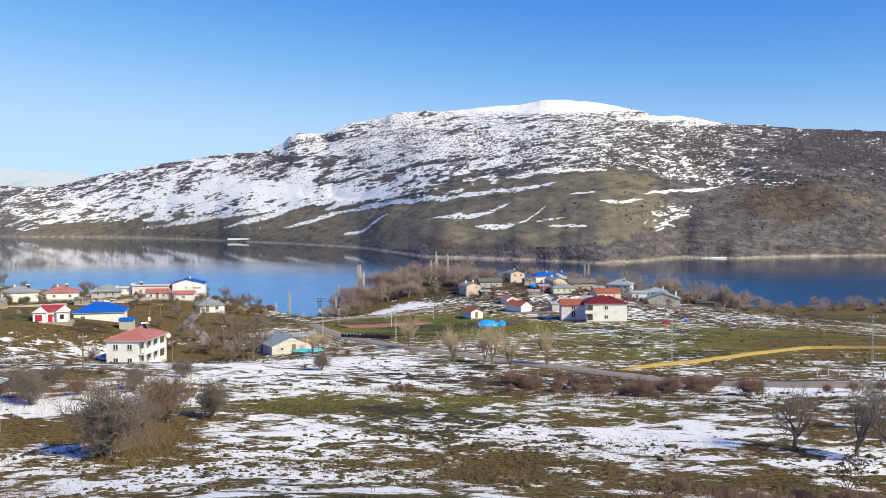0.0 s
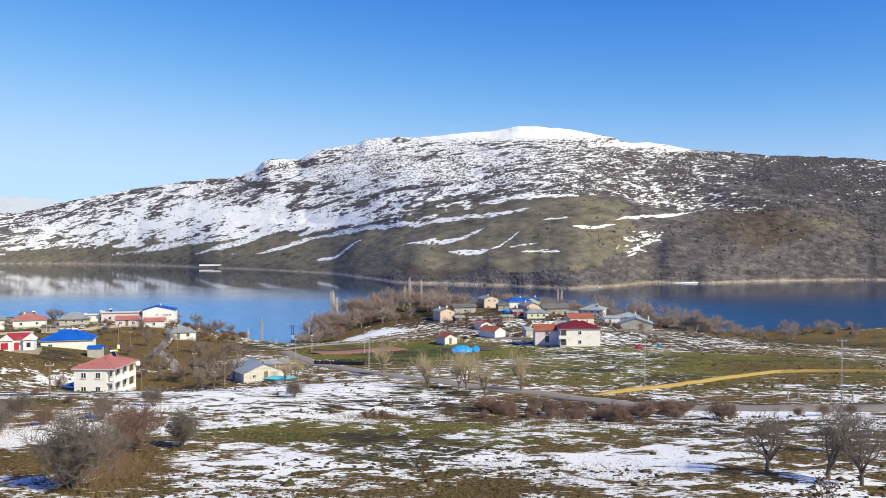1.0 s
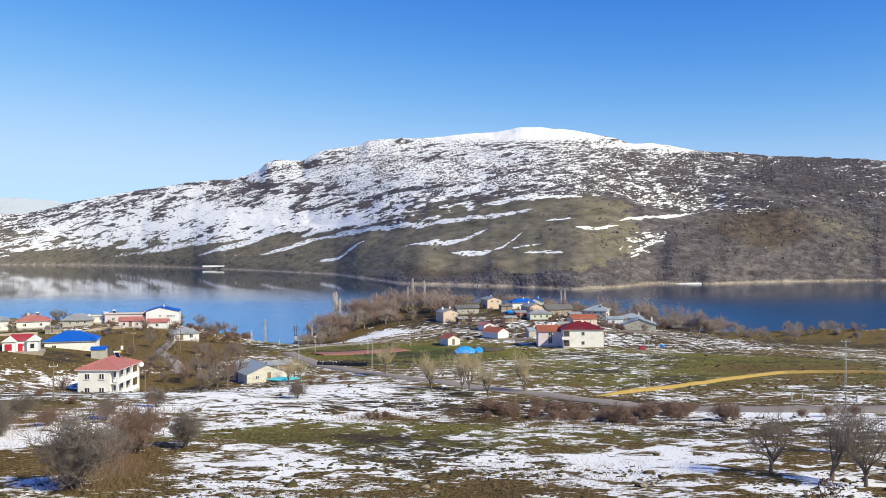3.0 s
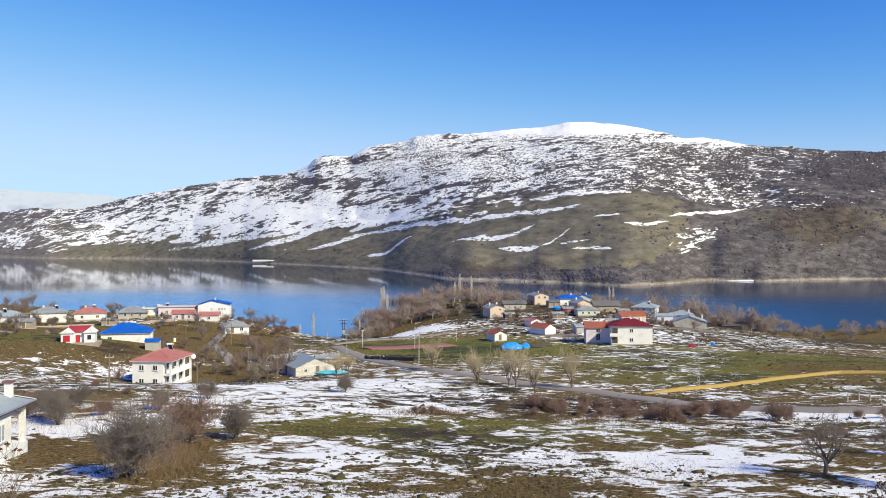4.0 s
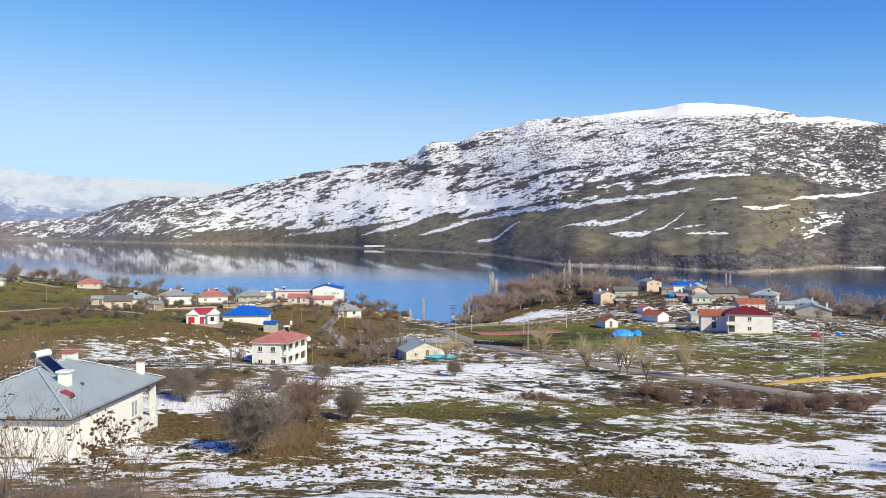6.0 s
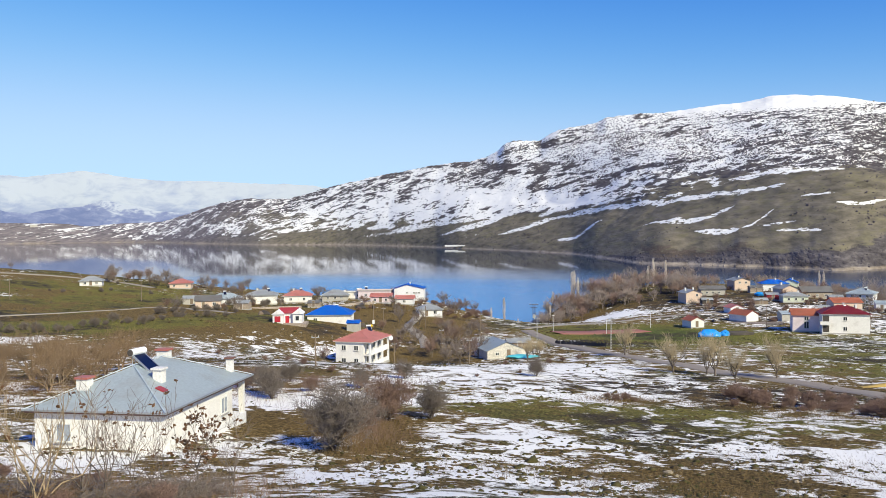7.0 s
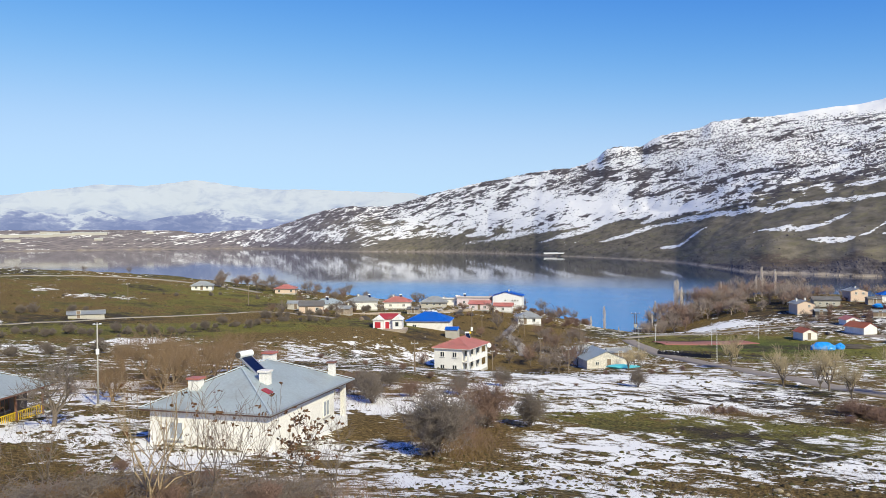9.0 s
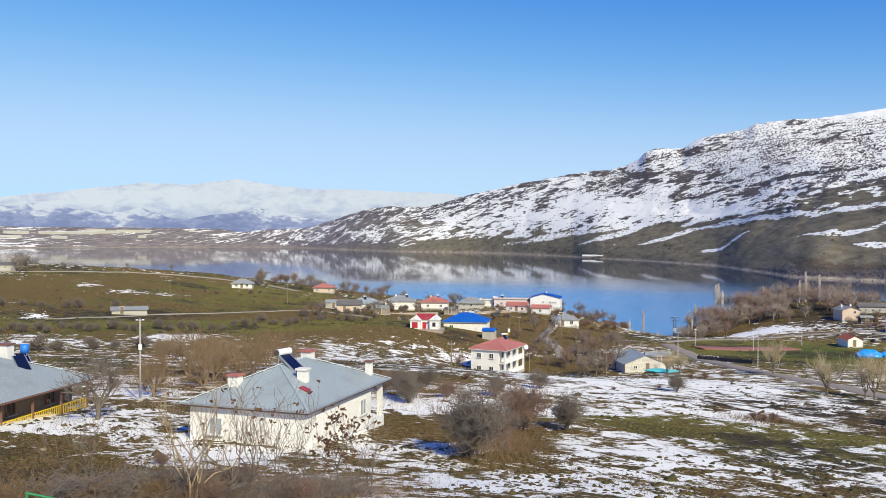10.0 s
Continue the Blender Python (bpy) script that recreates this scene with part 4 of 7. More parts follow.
def add_door(owner, face, w, d, u, z=0.0, ww=1.0, wh=2.05, material=None):
    m = wall_matrix(face, w, d)
    bm = boxes((u - ww / 2, u + ww / 2, 0, 0.05, z, z + wh))
    bm.transform(m)
    door = part("door", bm, material or M_WOOD, owner)
    bm = boxes((u - ww / 2 - 0.08, u - ww / 2, 0, 0.09, z, z + wh + 0.08), (u + ww / 2, u + ww / 2 + 0.08, 0, 0.09, z, z + wh + 0.08), (u - ww / 2, u + ww / 2, 0, 0.09, z + wh, z + wh + 0.08))
    bm.transform(m)
    part("door_frame", bm, M_FRAME, door)
    bm = boxes((u + ww / 2 - 0.16, u + ww / 2 - 0.06, 0.05, 0.1, z + 1.0, z + 1.05))
    bm.transform(m)
    part("handle", bm, M_STEEL, door)


def hip_roof(w, d, rise, over, t=0.14, along=None):
    W, D = w / 2 + over, d / 2 + over
    along = along or ("y" if d >= w else "x")
    V = [(-W, -D, 0), (W, -D, 0), (W, D, 0), (-W, D, 0)]
    if along == "y":
        k = max(D - W, 0.01)
        V += [(0, -k, rise), (0, k, rise)]
        F = [(0, 1, 4), (1, 2, 5, 4), (2, 3, 5), (3, 0, 4, 5)]
    else:
        k = max(W - D, 0.01)
        V += [(-k, 0, rise), (k, 0, rise)]
        F = [(0, 1, 5, 4), (1, 2, 5), (2, 3, 4, 5), (3, 0, 4)]
    return V, F, t


def gable_roof(w, d, rise, over, t=0.14, along="y", skew=0.0):
    W, D = w / 2 + over, d / 2 + over
    if along == "y":
        V = [(-W, -D, 0), (W, -D, 0), (W, D, 0), (-W, D, 0), (skew, -D, rise), (skew, D, rise)]
        F = [(1, 2, 5, 4), (3, 0, 4, 5)]
    else:
        V = [(-W, -D, 0), (W, -D, 0), (W, D, 0), (-W, D, 0), (-W, skew, rise), (W, skew, rise)]
        F = [(0, 1, 5, 4), (2, 3, 4, 5)]
    return V, F, t


def roof_part(shape, z, material, parent, label=""):
    V, F, t = shape
    bm = bmesh.new()
    vs = [bm.verts.new((x, y, zz + z)) for x, y, zz in V]
    for f in F:
        bm.faces.new([vs[i] for i in f])
    bmesh.ops.solidify(bm, geom=bm.faces[:], thickness=-t)
    bmesh.ops.recalc_face_normals(bm, faces=bm.faces[:])
    roof = part("roof", bm, material, parent, label)
    # ridge and hip caps
    edges = {}
    for f in F:
        for a, b in zip(f, f[1:] + f[:1]):
            edges.setdefault(frozenset((a, b)), 0)
            edges[frozenset((a, b))] += 1
    bm = bmesh.new()
    for e, n in edges.items():
        if n > 1:
            a, b = (Vector(V[i]) + Vector((0, 0, z + 0.1)) for i in e)
            if (a - b).length > 0.3:
                tube(bm, a, b, 0.035, n=6)
    if len(bm.verts):
        part("ridge_cap", bm, material, roof)
    else:
        bm.free()
    return roof


def add_chimney(owner, x, y, z0, z1, s=0.6, material=None, cap=None):
    ch = part("chimney", boxes((x - s / 2, x + s / 2, y - s / 2, y + s / 2, z0, z1), bevel=0.02), material or M_CREAM, owner)
    part("chimney_cap", boxes((x - s / 2 - 0.1, x + s / 2 + 0.1, y - s / 2 - 0.1, y + s / 2 + 0.1, z1, z1 + 0.14)), cap or M_CONC, ch)
    return ch


def solar_heater(m, group="solar water heaters", tanked=True):
    """Roof-top collector panel with a white tank, on a steel frame."""
    ob = thing("solar_heater", m, "dark blue solar collector with a white water tank on a roof" if tanked else "flat dark solar collector panel on a steel frame", "solar heater", group)
    bm = bmesh.new()
    box(bm, -0.62, 0.62, -1.1, 1.1, -0.05, 0.05, 0.01, pose(0, 0, 0.5, 36, 0, 0))
    part("collector", bm, M_SOLAR, ob)
    for sx in (-1, 1):
        bm = bmesh.new()
        box(bm, sx * 0.62 - 0.04, sx * 0.62 + 0.04, -1.12, 1.12, -0.06, 0.07, 0, pose(0, 0, 0.5, 36, 0, 0))
        part("side_rail", bm, M_STEEL, ob)
    if not tanked:
        part("stand_leg", tube(bmesh.new(), (0, 0.85, -0.6), (0, 0.85, 1.0), 0.03, n=5), M_STEEL, ob)
        return ob
    tank = part("tank", tube(bmesh.new(), (-0.75, 0.95, 1.35), (0.75, 0.95, 1.35), 0.27, n=14), M_TANK, ob)
    for sx in (-1, 1):
        part("tank_end", tube(bmesh.new(), (sx * 0.75, 0.95, 1.35), (sx * 0.8, 0.95, 1.35), 0.24, n=14), M_DARK, tank)
    for sx in (-0.55, 0.55):
        for y, z in ((0.95, 1.05), (-0.7, 0.2)):
            part("stand_leg", tube(bmesh.new(), (sx, y, -0.6), (sx, y, z), 0.03, n=5), M_STEEL, ob)
    return ob


def house(az, r, yaw, w, d, h, roof="hip", rise=1.6, over=0.45, wall=None, top=None, label="", windows=(), doors=(), chimneys=(),
          along=None, storeys=1, heater=None, xy=None, z=None, name="house", skew=0.0, category="house", band=None):
    """A village house: plinth, walls with gables, roof with caps, windows, doors, chimneys."""
    x, y = xy or at(az, r)
    if r > 296:      # the outer village houses are small
        w, d, h, rise = 0.84 * w, 0.84 * d, 0.82 * h, 0.85 * rise
        windows = [(f, 0.84 * u, s, 0.85 * ww, 0.8 * wh) for f, u, s, ww, wh in windows]
        chimneys = [(0.84 * a, 0.84 * b) for a, b in chimneys]
    if z is None:
        z = min(ground_z(x + dx, y + dy) for dx in (-w / 3, 0, w / 3) for dy in (-d / 3, 0, d / 3)) + 0.15
    m = pose(x, y, z, 0, 0, yaw)
    wall, top = wall or M_CREAM, top or M_ROOFGREY
    ob = thing(name, m, label, category)
    bm = boxes((-w / 2, w / 2, -d / 2, d / 2, 0.0, h))
    along = along or ("y" if d >= w else "x")
    if roof == "gable":
        if along == "y":
            tri = [(-w / 2, -d / 2, h), (w / 2, -d / 2, h), (skew, -d / 2, h + rise * w / (w + 2 * over)), (-w / 2, d / 2, h), (w / 2, d / 2, h), (skew, d / 2, h + rise * w / (w + 2 * over))]
        else:
            tri = [(-w / 2, -d / 2, h), (-w / 2, d / 2, h), (-w / 2, skew, h + rise * d / (d + 2 * over)), (w / 2, -d / 2, h), (w / 2, d / 2, h), (w / 2, skew, h + rise * d / (d + 2 * over))]
        vs = [bm.verts.new(p) for p in tri]
        for f in ((0, 1, 2), (5, 4, 3), (0, 3, 4, 1), (1, 4, 5, 2), (2, 5, 3, 0)):
            bm.faces.new([vs[i] for i in f])
        bmesh.ops.recalc_face_normals(bm, faces=bm.faces[:])
    part("wall", bm, wall, ob)
    part("plinth", boxes((-w / 2 - 0.06, w / 2 + 0.06, -d / 2 - 0.06, d / 2 + 0.06, -1.6, 0.28)), M_CONC, ob)
    drop = rise * over / ((d if along == "x" else w) / 2 + over)
    if roof == "flat":
        part("roof", boxes((-w / 2 - over, w / 2 + over, -d / 2 - over, d / 2 + over, h, h + 0.22)), top, ob)
        part("parapet", boxes((-w / 2 - over, w / 2 + over, -d / 2 - over, -d / 2 - over + 0.15, h + 0.22, h + 0.55), (-w / 2 - over, -w / 2 - over + 0.15, -d / 2 - over + 0.15, d / 2 + over, h + 0.22, h + 0.55),
                              (w / 2 + over - 0.15, w / 2 + over, -d / 2 - over + 0.15, d / 2 + over, h + 0.22, h + 0.55)), wall, ob)
    elif roof == "hip":
        roof_part(hip_roof(w, d, rise, over, along=along), h - drop + 0.14, top, ob)
        part("eave_board", boxes((-w / 2 - over + 0.03, w / 2 + over - 0.03, -d / 2 - over + 0.03, d / 2 + over - 0.03, h - drop - 0.04, h - drop + 0.0)), band or M_FRAME, ob)
    else:
        roof_part(gable_roof(w, d, rise, over, along=along, skew=skew), h - drop + 0.14, top, ob)
    fl = h / storeys
    for face, u, s, ww, wh in windows:
        add_window(ob, face, w, d, u, s * fl + (0.8 if r > 296 else 0.95), ww, wh)
    for face, u in doors:
        add_door(ob, face, w, d, u, 0.28)
    for cx, cy in chimneys:
        add_chimney(ob, cx, cy, h - 0.1, h + rise + 0.5, 0.55)
    if heater:
        hx, hy, hz, hyaw = heater
        solar_heater(m @ pose(0.84 * hx, 0.84 * hy, h + hz * 0.9, 0, 0, hyaw) @ Matrix.Scale(0.72, 4))
    return ob


def row(face, us, s=0, ww=1.15, wh=1.2):
    return [(face, u, s, ww, wh) for u in us]


# the near house: grey hipped roof, cream walls, recessed corner porch
NH = pose(-38.85, 56.65, 31.3, 0, 0, 5.5)
nw, nd_, nh = 9.7, 14.3, 3.35
near_house = thing("house", NH, "cream single-storey house with a grey hipped sheet roof and brown eaves", "house")
bm = boxes((-nw / 2, nw / 2, -nd_ / 2, nd_ / 2 - 2.6, 0, nh), (-nw / 2, nw / 2 - 2.2, nd_ / 2 - 2.6, nd_ / 2, 0, nh))
part("wall", bm, M_CREAM, near_house)
part("plinth", boxes((-nw / 2 - 0.08, nw / 2 + 0.08, -nd_ / 2 - 0.08, nd_ / 2 + 0.08, -2.2, 0.22)), M_WHITE, near_house)
part("porch_pillar", boxes((nw / 2 - 0.4, nw / 2, nd_ / 2 - 0.4, nd_ / 2, 0.22, nh)), M_CREAM, near_house)
part("porch_beam", boxes((nw / 2 - 0.3, nw / 2, nd_ / 2 - 2.6, nd_ / 2 - 0.4, nh - 0.35, nh), (nw / 2 - 2.2, nw / 2 - 0.4, nd_ / 2 - 0.3, nd_ / 2, nh - 0.35, nh)), M_CREAM, near_house)
part("eave_board", boxes((-nw / 2 - 0.46, nw / 2 + 0.46, -nd_ / 2 - 0.46, nd_ / 2 + 0.46, nh - 0.24, nh - 0.12)), M_BROWNF, near_house, "dark brown boarded eaves")
roof_part(hip_roof(nw, nd_, 2.35, 0.5), nh - 0.08, M_ROOFGREY, near_house, "pale grey sheet-metal hipped roof")
part("gutter", boxes((-nw / 2 - 0.58, nw / 2 + 0.58, -nd_ / 2 - 0.6, -nd_ / 2 - 0.5, nh - 0.1, nh + 0.02), (nw / 2 + 0.5, nw / 2 + 0.6, -nd_ / 2 - 0.5, nd_ / 2 + 0.58, nh - 0.1, nh + 0.02)), M_STEEL, near_house)
for face, u in (("front", 2.6), ("right", -2.9)):
    add_window(near_house, face, nw, nd_, u, 1.0, 1.2, 1.35, None, M_PALEGLASS)
for cx, cy, top_, s, cap in ((-2.35, -4.9, 1.75, 0.85, M_CAP), (2.25, -2.6, 2.1, 0.72, M_CREAM), (3.95, 6.2, 1.55, 0.52, M_BROWNF), (-0.95, 4.2, 2.5, 0.9, M_CAP)):
    add_chimney(near_house, cx, cy, nh, nh + top_, s, M_CREAM, cap)
part("roof_hatch", boxes((-0.36, 0.36, -0.34, 0.34, 0, 0.1), bevel=0.01), M_ROOFCRIM, near_house, "red roof hatch").matrix_local = pose(3.2, -4.1, nh + 0.88, 0, 23.4, 0)
solar_heater(NH @ pose(0.6, -1.2, nh + 1.75, 0, 0, 80) @ Matrix.Scale(1.05, 4))
spare = thing("water_tank", NH @ pose(-0.9, -0.2, nh + 2.0, 0, 0, 95) @ Matrix.Scale(0.8, 4), "small white water drum on a roof stand", "tank")
part("drum", tube(bmesh.new(), (-0.45, 0, 1.35), (0.45, 0, 1.35), 0.24, n=14), M_TANK, spare)
for sx in (-0.46, 0.46):
    part("drum_end", tube(bmesh.new(), (sx - 0.02, 0, 1.35), (sx + 0.02, 0, 1.35), 0.245, n=14), M_DARK, spare)
for sx in (-0.35, 0.35):
    part("stand_leg", tube(bmesh.new(), (sx, 0, -0.3), (sx, 0, 1.12), 0.03, n=5), M_STEEL, spare)

# the long house with a yellow balustrade
LH = pose(-64.6, 47.9, 31.2, 0, 0, 13)
lw, ld, lh = 10.5, 15.2, 2.9
left_house = thing("house", LH, "single-storey house with a pale blue-grey roof and a long porch", "house")
part("wall", boxes((-lw / 2, lw / 2 - 1.9, -ld / 2, ld / 2, 0, lh)), M_WOOD, left_house)
part("porch_floor", boxes((lw / 2 - 1.9, lw / 2 - 0.1, -ld / 2, ld / 2, -2.2, 0.15)), M_CONC, left_house)
part("plinth", boxes((-lw / 2 - 0.05, lw / 2 - 1.9, -ld / 2 - 0.05, ld / 2 + 0.05, -2.2, 0.2)), M_CONC, left_house)
roof_part(hip_roof(lw, ld, 2.5, 0.5), lh - 0.08, M_ROOFGREY, left_house)
part("eave_board", boxes((-lw / 2 - 0.46, lw / 2 + 0.46, -ld / 2 - 0.46, ld / 2 + 0.46, lh - 0.24, lh - 0.12)), M_BROWNF, left_house)
for i in range(5):
    y = -ld / 2 + 0.2 + i * (ld - 0.4) / 4
    part("porch_post", boxes((lw / 2 - 0.28, lw / 2 - 0.12, y - 0.08, y + 0.08, 0.15, lh - 0.2)), M_BROWNF, left_house)
part("handrail", boxes((lw / 2 - 0.24, lw / 2 - 0.16, -ld / 2, ld / 2, 1.02, 1.1), (lw / 2 - 0.24, lw / 2 - 0.16, -ld / 2, ld / 2, 0.25, 0.31)), M_YELLOW, left_house, "bright yellow balustrade rail")
first = part("baluster", boxes((lw / 2 - 0.22, lw / 2 - 0.18, -ld / 2 + 0.12, -ld / 2 + 0.18, 0.31, 1.02)), M_YELLOW, left_house)
for i in range(1, 62):
    part_mesh("baluster", first.data, left_house).location = (0, i * (ld - 0.3) / 61, 0)
for u in (-4.5, 0.5, 4.5):
    add_window(left_house, "right", lw - 3.8, ld, u, 0.95, 1.2, 1.1, M_BROWNF)
add_chimney(left_house, -0.5, 3.8, lh, lh + 3.3, 0.9, M_CREAM, M_BROWNF)
for k in range(2):
    solar_heater(LH @ pose(1.7 - 0.7 * k, 3.0 + 1.2 * k, lh + 1.45, 0, 0, 60) @ Matrix.Scale(0.85, 4), tanked=False)
wt = thing("water_tank", LH @ pose(0.5, 4.9, lh + 1.9, 0, 0, 20), "small blue water tank on a steel stand on a roof", "tank")
part("drum", tube(bmesh.new(), (0, 0, 0.55), (0, 0, 1.35), 0.36, n=14), M_ROOFBLUE, wt, smooth=True)
for sx in (-0.25, 0.25):
    for sy in (-0.25, 0.25):
        part("stand_leg", tube(bmesh.new(), (sx, sy, -0.4), (sx, sy, 0.55), 0.03, n=5), M_STEEL, wt)

# the two-storey house with balconies
RH = pose(-66.9, 180.4, 16.0, 0, 0, -2)
rw, rd, rh_ = 8.4, 12.0, 6.0
red_house = thing("house", RH, "cream two-storey house with red hipped roof and open balconies", "house")
part("wall", boxes((-rw / 2, rw / 2 - 1.6, -rd / 2, rd / 2, 0, rh_)), M_CREAM, red_house)
part("plinth", boxes((-rw / 2 - 0.05, rw / 2 + 0.05, -rd / 2 - 0.05, rd / 2 + 0.05, -2.0, 0.2)), M_CONC, red_house)
part("balcony_floor", boxes((rw / 2 - 1.6, rw / 2, -rd / 2, rd / 2, 2.85, 3.05)), M_CREAM, red_house)
for i in range(4):
    y = -rd / 2 + 0.2 + i * (rd - 0.4) / 3
    part("pillar", boxes((rw / 2 - 0.4, rw / 2, y - 0.22, y + 0.22, 0.2, 2.85), (rw / 2 - 0.4, rw / 2, y - 0.22, y + 0.22, 3.05, rh_)), M_WHITE, red_house)
for z in (0.2, 3.05):
    part("balustrade", boxes((rw / 2 - 0.3, rw / 2 - 0.18, -rd / 2 + 0.42, rd / 2 - 0.42, z, z + 0.95)), M_WHITE, red_house)
roof_part(hip_roof(rw, rd, 1.9, 0.5), rh_ - 0.05, M_ROOFRED, red_house)
part("eave_board", boxes((-rw / 2 - 0.46, rw / 2 + 0.46, -rd / 2 - 0.46, rd / 2 + 0.46, rh_ - 0.2, rh_ - 0.1)), M_FRAME, red_house)
for u in (-3.6, 0, 3.6):
    for z in (1.0, 3.9):
        add_window(red_house, "right", rw - 3.2, rd, u, z, 1.5, 1.4)
for u in (2.2, -0.8):
    for z in (1.0, 3.9):
        add_window(red_house, "front", rw, rd, u, z, 1.1, 1.2)
solar_heater(RH @ pose(0.6, 2.6, rh_ + 1.5, 0, 0, 40) @ Matrix.Scale(0.75, 4))
part("satellite_dish", tube(bmesh.new(), (rw / 2 + 0.5, rd / 2 - 0.2, rh_ - 0.6), (rw / 2 + 0.6, rd / 2 - 0.3, rh_ - 0.55), 0.6, 0.5, 14), M_TANK, red_house, "white satellite dish")

# the barn and the houses by the court
house(-10.9, 205, 30, 9.8, 10.5, 2.1, "gable", 2.1, 0.35, M_BARNW, M_ROOFGREY, "pale stone barn with a grey sheet gable roof", row("front", (2.4,), 0, 0.9, 0.8), [("front", -0.5)], name="barn", category="barn")
T1 = house(0, 0, 0, 13.0, 10.5, 6.0, "hip", 2.2, 0.5, M_CREAM, M_ROOFCRIM, "cream two-storey house with a crimson hipped roof", row("front", (0.2,), 0) + row("front", (0.2,), 1) + row("right", (-2, 2), 0) + row("right", (-2, 2), 1), (), ((3.4, -1.8), (0.4, 0.5)), xy=(52.9, 272.2), storeys=2, heater=(1.2, -1.0, 1.1, 30))
# flat dark panels on the wall stand in for the shade inside the balcony openings
part("balcony_recess", boxes((-6.3, -4.6, -5.33, -5.2, 0.5, 2.4), (-6.3, -4.6, -5.33, -5.2, 3.4, 5.4)), M_DARK, T1, "dark wall panel for the shade of a recessed balcony")
part("balcony", boxes((-7.2, -4.4, -6.3, -5.33, 2.75, 2.95), (-7.2, -4.4, -6.3, -6.2, 2.95, 3.75)), M_CREAM, T1)
house(8.95, 279.5, -3, 8.6, 8, 5.0, "gable", 1.7, 0.5, M_PINK, M_ROOFORANGE, "pale pink two-storey house with an orange roof", row("front", (0.4,), 0, 1.4, 2.2) + row("front", (0.4,), 1, 1.3, 1.2) + row("left", (-2, 2), 1), (), ((0.5, 1), (3.0, 1.5)), storeys=2, along="x")
house(2.05, 287, 25, 4.6, 6.2, 2.4, "gable", 1.3, 0.4, M_CREAM, M_ROOFORANGE, "small cream hut with an orange-red gable roof", (), [("front", 0.2)], name="hut", category="hut")
house(5.2, 303, 40, 6.5, 9.5, 2.9, "gable", 1.9, 0.4, M_WHITE, M_ROOFORANGE, "white cottage with an orange-red tiled gable roof", row("right", (-2, 2)), (), along="y")
house(4.6, 322, 20, 6, 7, 2.6, "gable", 1.4, 0.4, M_WHITE, M_ROOFRED, "small white outbuilding with a faded red roof", (), [("front", 0)], name="outbuilding")
house(1.85, 354, 22, 8.0, 9.5, 5.0, "gable", 1.6, 0.5, M_PEACH, M_ROOFPALE, "peach two-storey house with weathered grey gable roof", row("front", (-1.5,), 1) + row("right", (0,), 1), (), ((-2, 1), (2.5, 2)), storeys=2)
house(3.2, 372, 10, 12, 8, 3.2, "gable", 1.6, 0.5, M_GREYW, M_ROOFDARK, "low grey house with a dull fibre-cement roof", row("front", (-3, 0, 3)), (), along="x")
house(4.9, 390, 20, 8.5, 9, 5.2, "gable", 1.5, 0.5, M_PEACH, M_ROOFPALE, "peach house with a pale grey roof and open balcony", row("front", (-2, 1.5), 1), (), ((0, 0),), storeys=2)
house(7.0, 392, 10, 13, 8, 4.4, "hip", 2.0, 0.5, M_WHITE, M_ROOFBLUE, "white house under a bright blue sheet roof", row("front", (-3, 0, 3)), (), ((1, 0),))
house(8.0, 396, -10, 8, 8, 5.2, "gable", 2.0, 0.4, M_GREENW, M_ROOFBLUE, "pale house with a steep bright blue roof", row("front", (-1.5, 1.5)), (), ((1.2, 0),))
house(7.7, 368, 20, 7.5, 10, 4.2, "gable", 1.9, 0.5, M_PEACH, M_ROOFPALE, "peach gabled house with weathered roof", row("front", (0,), 0, 1.4, 1.2), (), ((-1, 2),))
house(6.9, 352, 10, 5.5, 5, 2.6, "gable", 0.9, 0.3, M_ROOFCRIM, M_ROOFPALE, "dark red shed with a pale roof", (), [("front", 0)], name="shed", category="shed")
house(9.4, 374, 12, 14, 8, 3.4, "gable", 2.4, 0.5, M_STONE, M_ROOFDARK, "long stone house with a dull grey roof", row("front", (-4, 0, 4)), (), along="x")
house(8.2, 348, 8, 11, 7, 2.9, "hip", 1.6, 0.4, M_GREENW, M_ROOFPALE, "pale green low house with a weathered roof", row("front", (-3, 0, 3)), (), ((2, 0),))
house(11.1, 335, 12, 12, 8, 3.0, "gable", 1.8, 0.4, M_PEACH, M_ROOFORANGE, "low house with a faded orange tiled roof", row("front", (-3, 3)), (), along="x")
house(7.9, 303, 10, 7, 6, 2.6, "gable", 1.0, 0.3, M_GREYW, M_ROOFGREY, "grey lean-to shed behind the pink house", (), (), along="x", name="shed", category="shed")
house(12.1, 374, -20, 11.5, 13, 5.6, "hip", 2.3, 0.6, M_WHITE, M_ROOFGREY, "white two-storey house with a grey hipped roof", row("front", (-3.2, 0, 3.2), 0) + row("front", (-3.2, 0, 3.2), 1) + row("right", (-3, 0, 3), 1), (), ((2, 0),), storeys=2, heater=(2.0, -2.5, 1.2, 20))
house(14.4, 370, -10, 11, 10, 4.6, "hip", 1.9, 0.6, M_PEACH, M_ROOFGREY, "peach house with a grey hipped roof", row("front", (-3, 0, 3)), (), ((3.5, -2),))
house(14.9, 333, -12, 14.5, 12, 2.9, "gable", 2.6, 0.4, M_GREYW, M_ROOFGREY, "low grey block house with wide grey gable roof", row("front", (-3.5, 3.5), 0, 0.9, 0.8), (), ((5.5, -3),), along="y")
house(13.3, 338, -5, 7, 6, 3.4, "gable", 1.0, 0.3, M_WHITE, M_ROOFGREY, "white annexe with a grey lean-to roof", (), [("front", 1)], along="x", name="annexe")
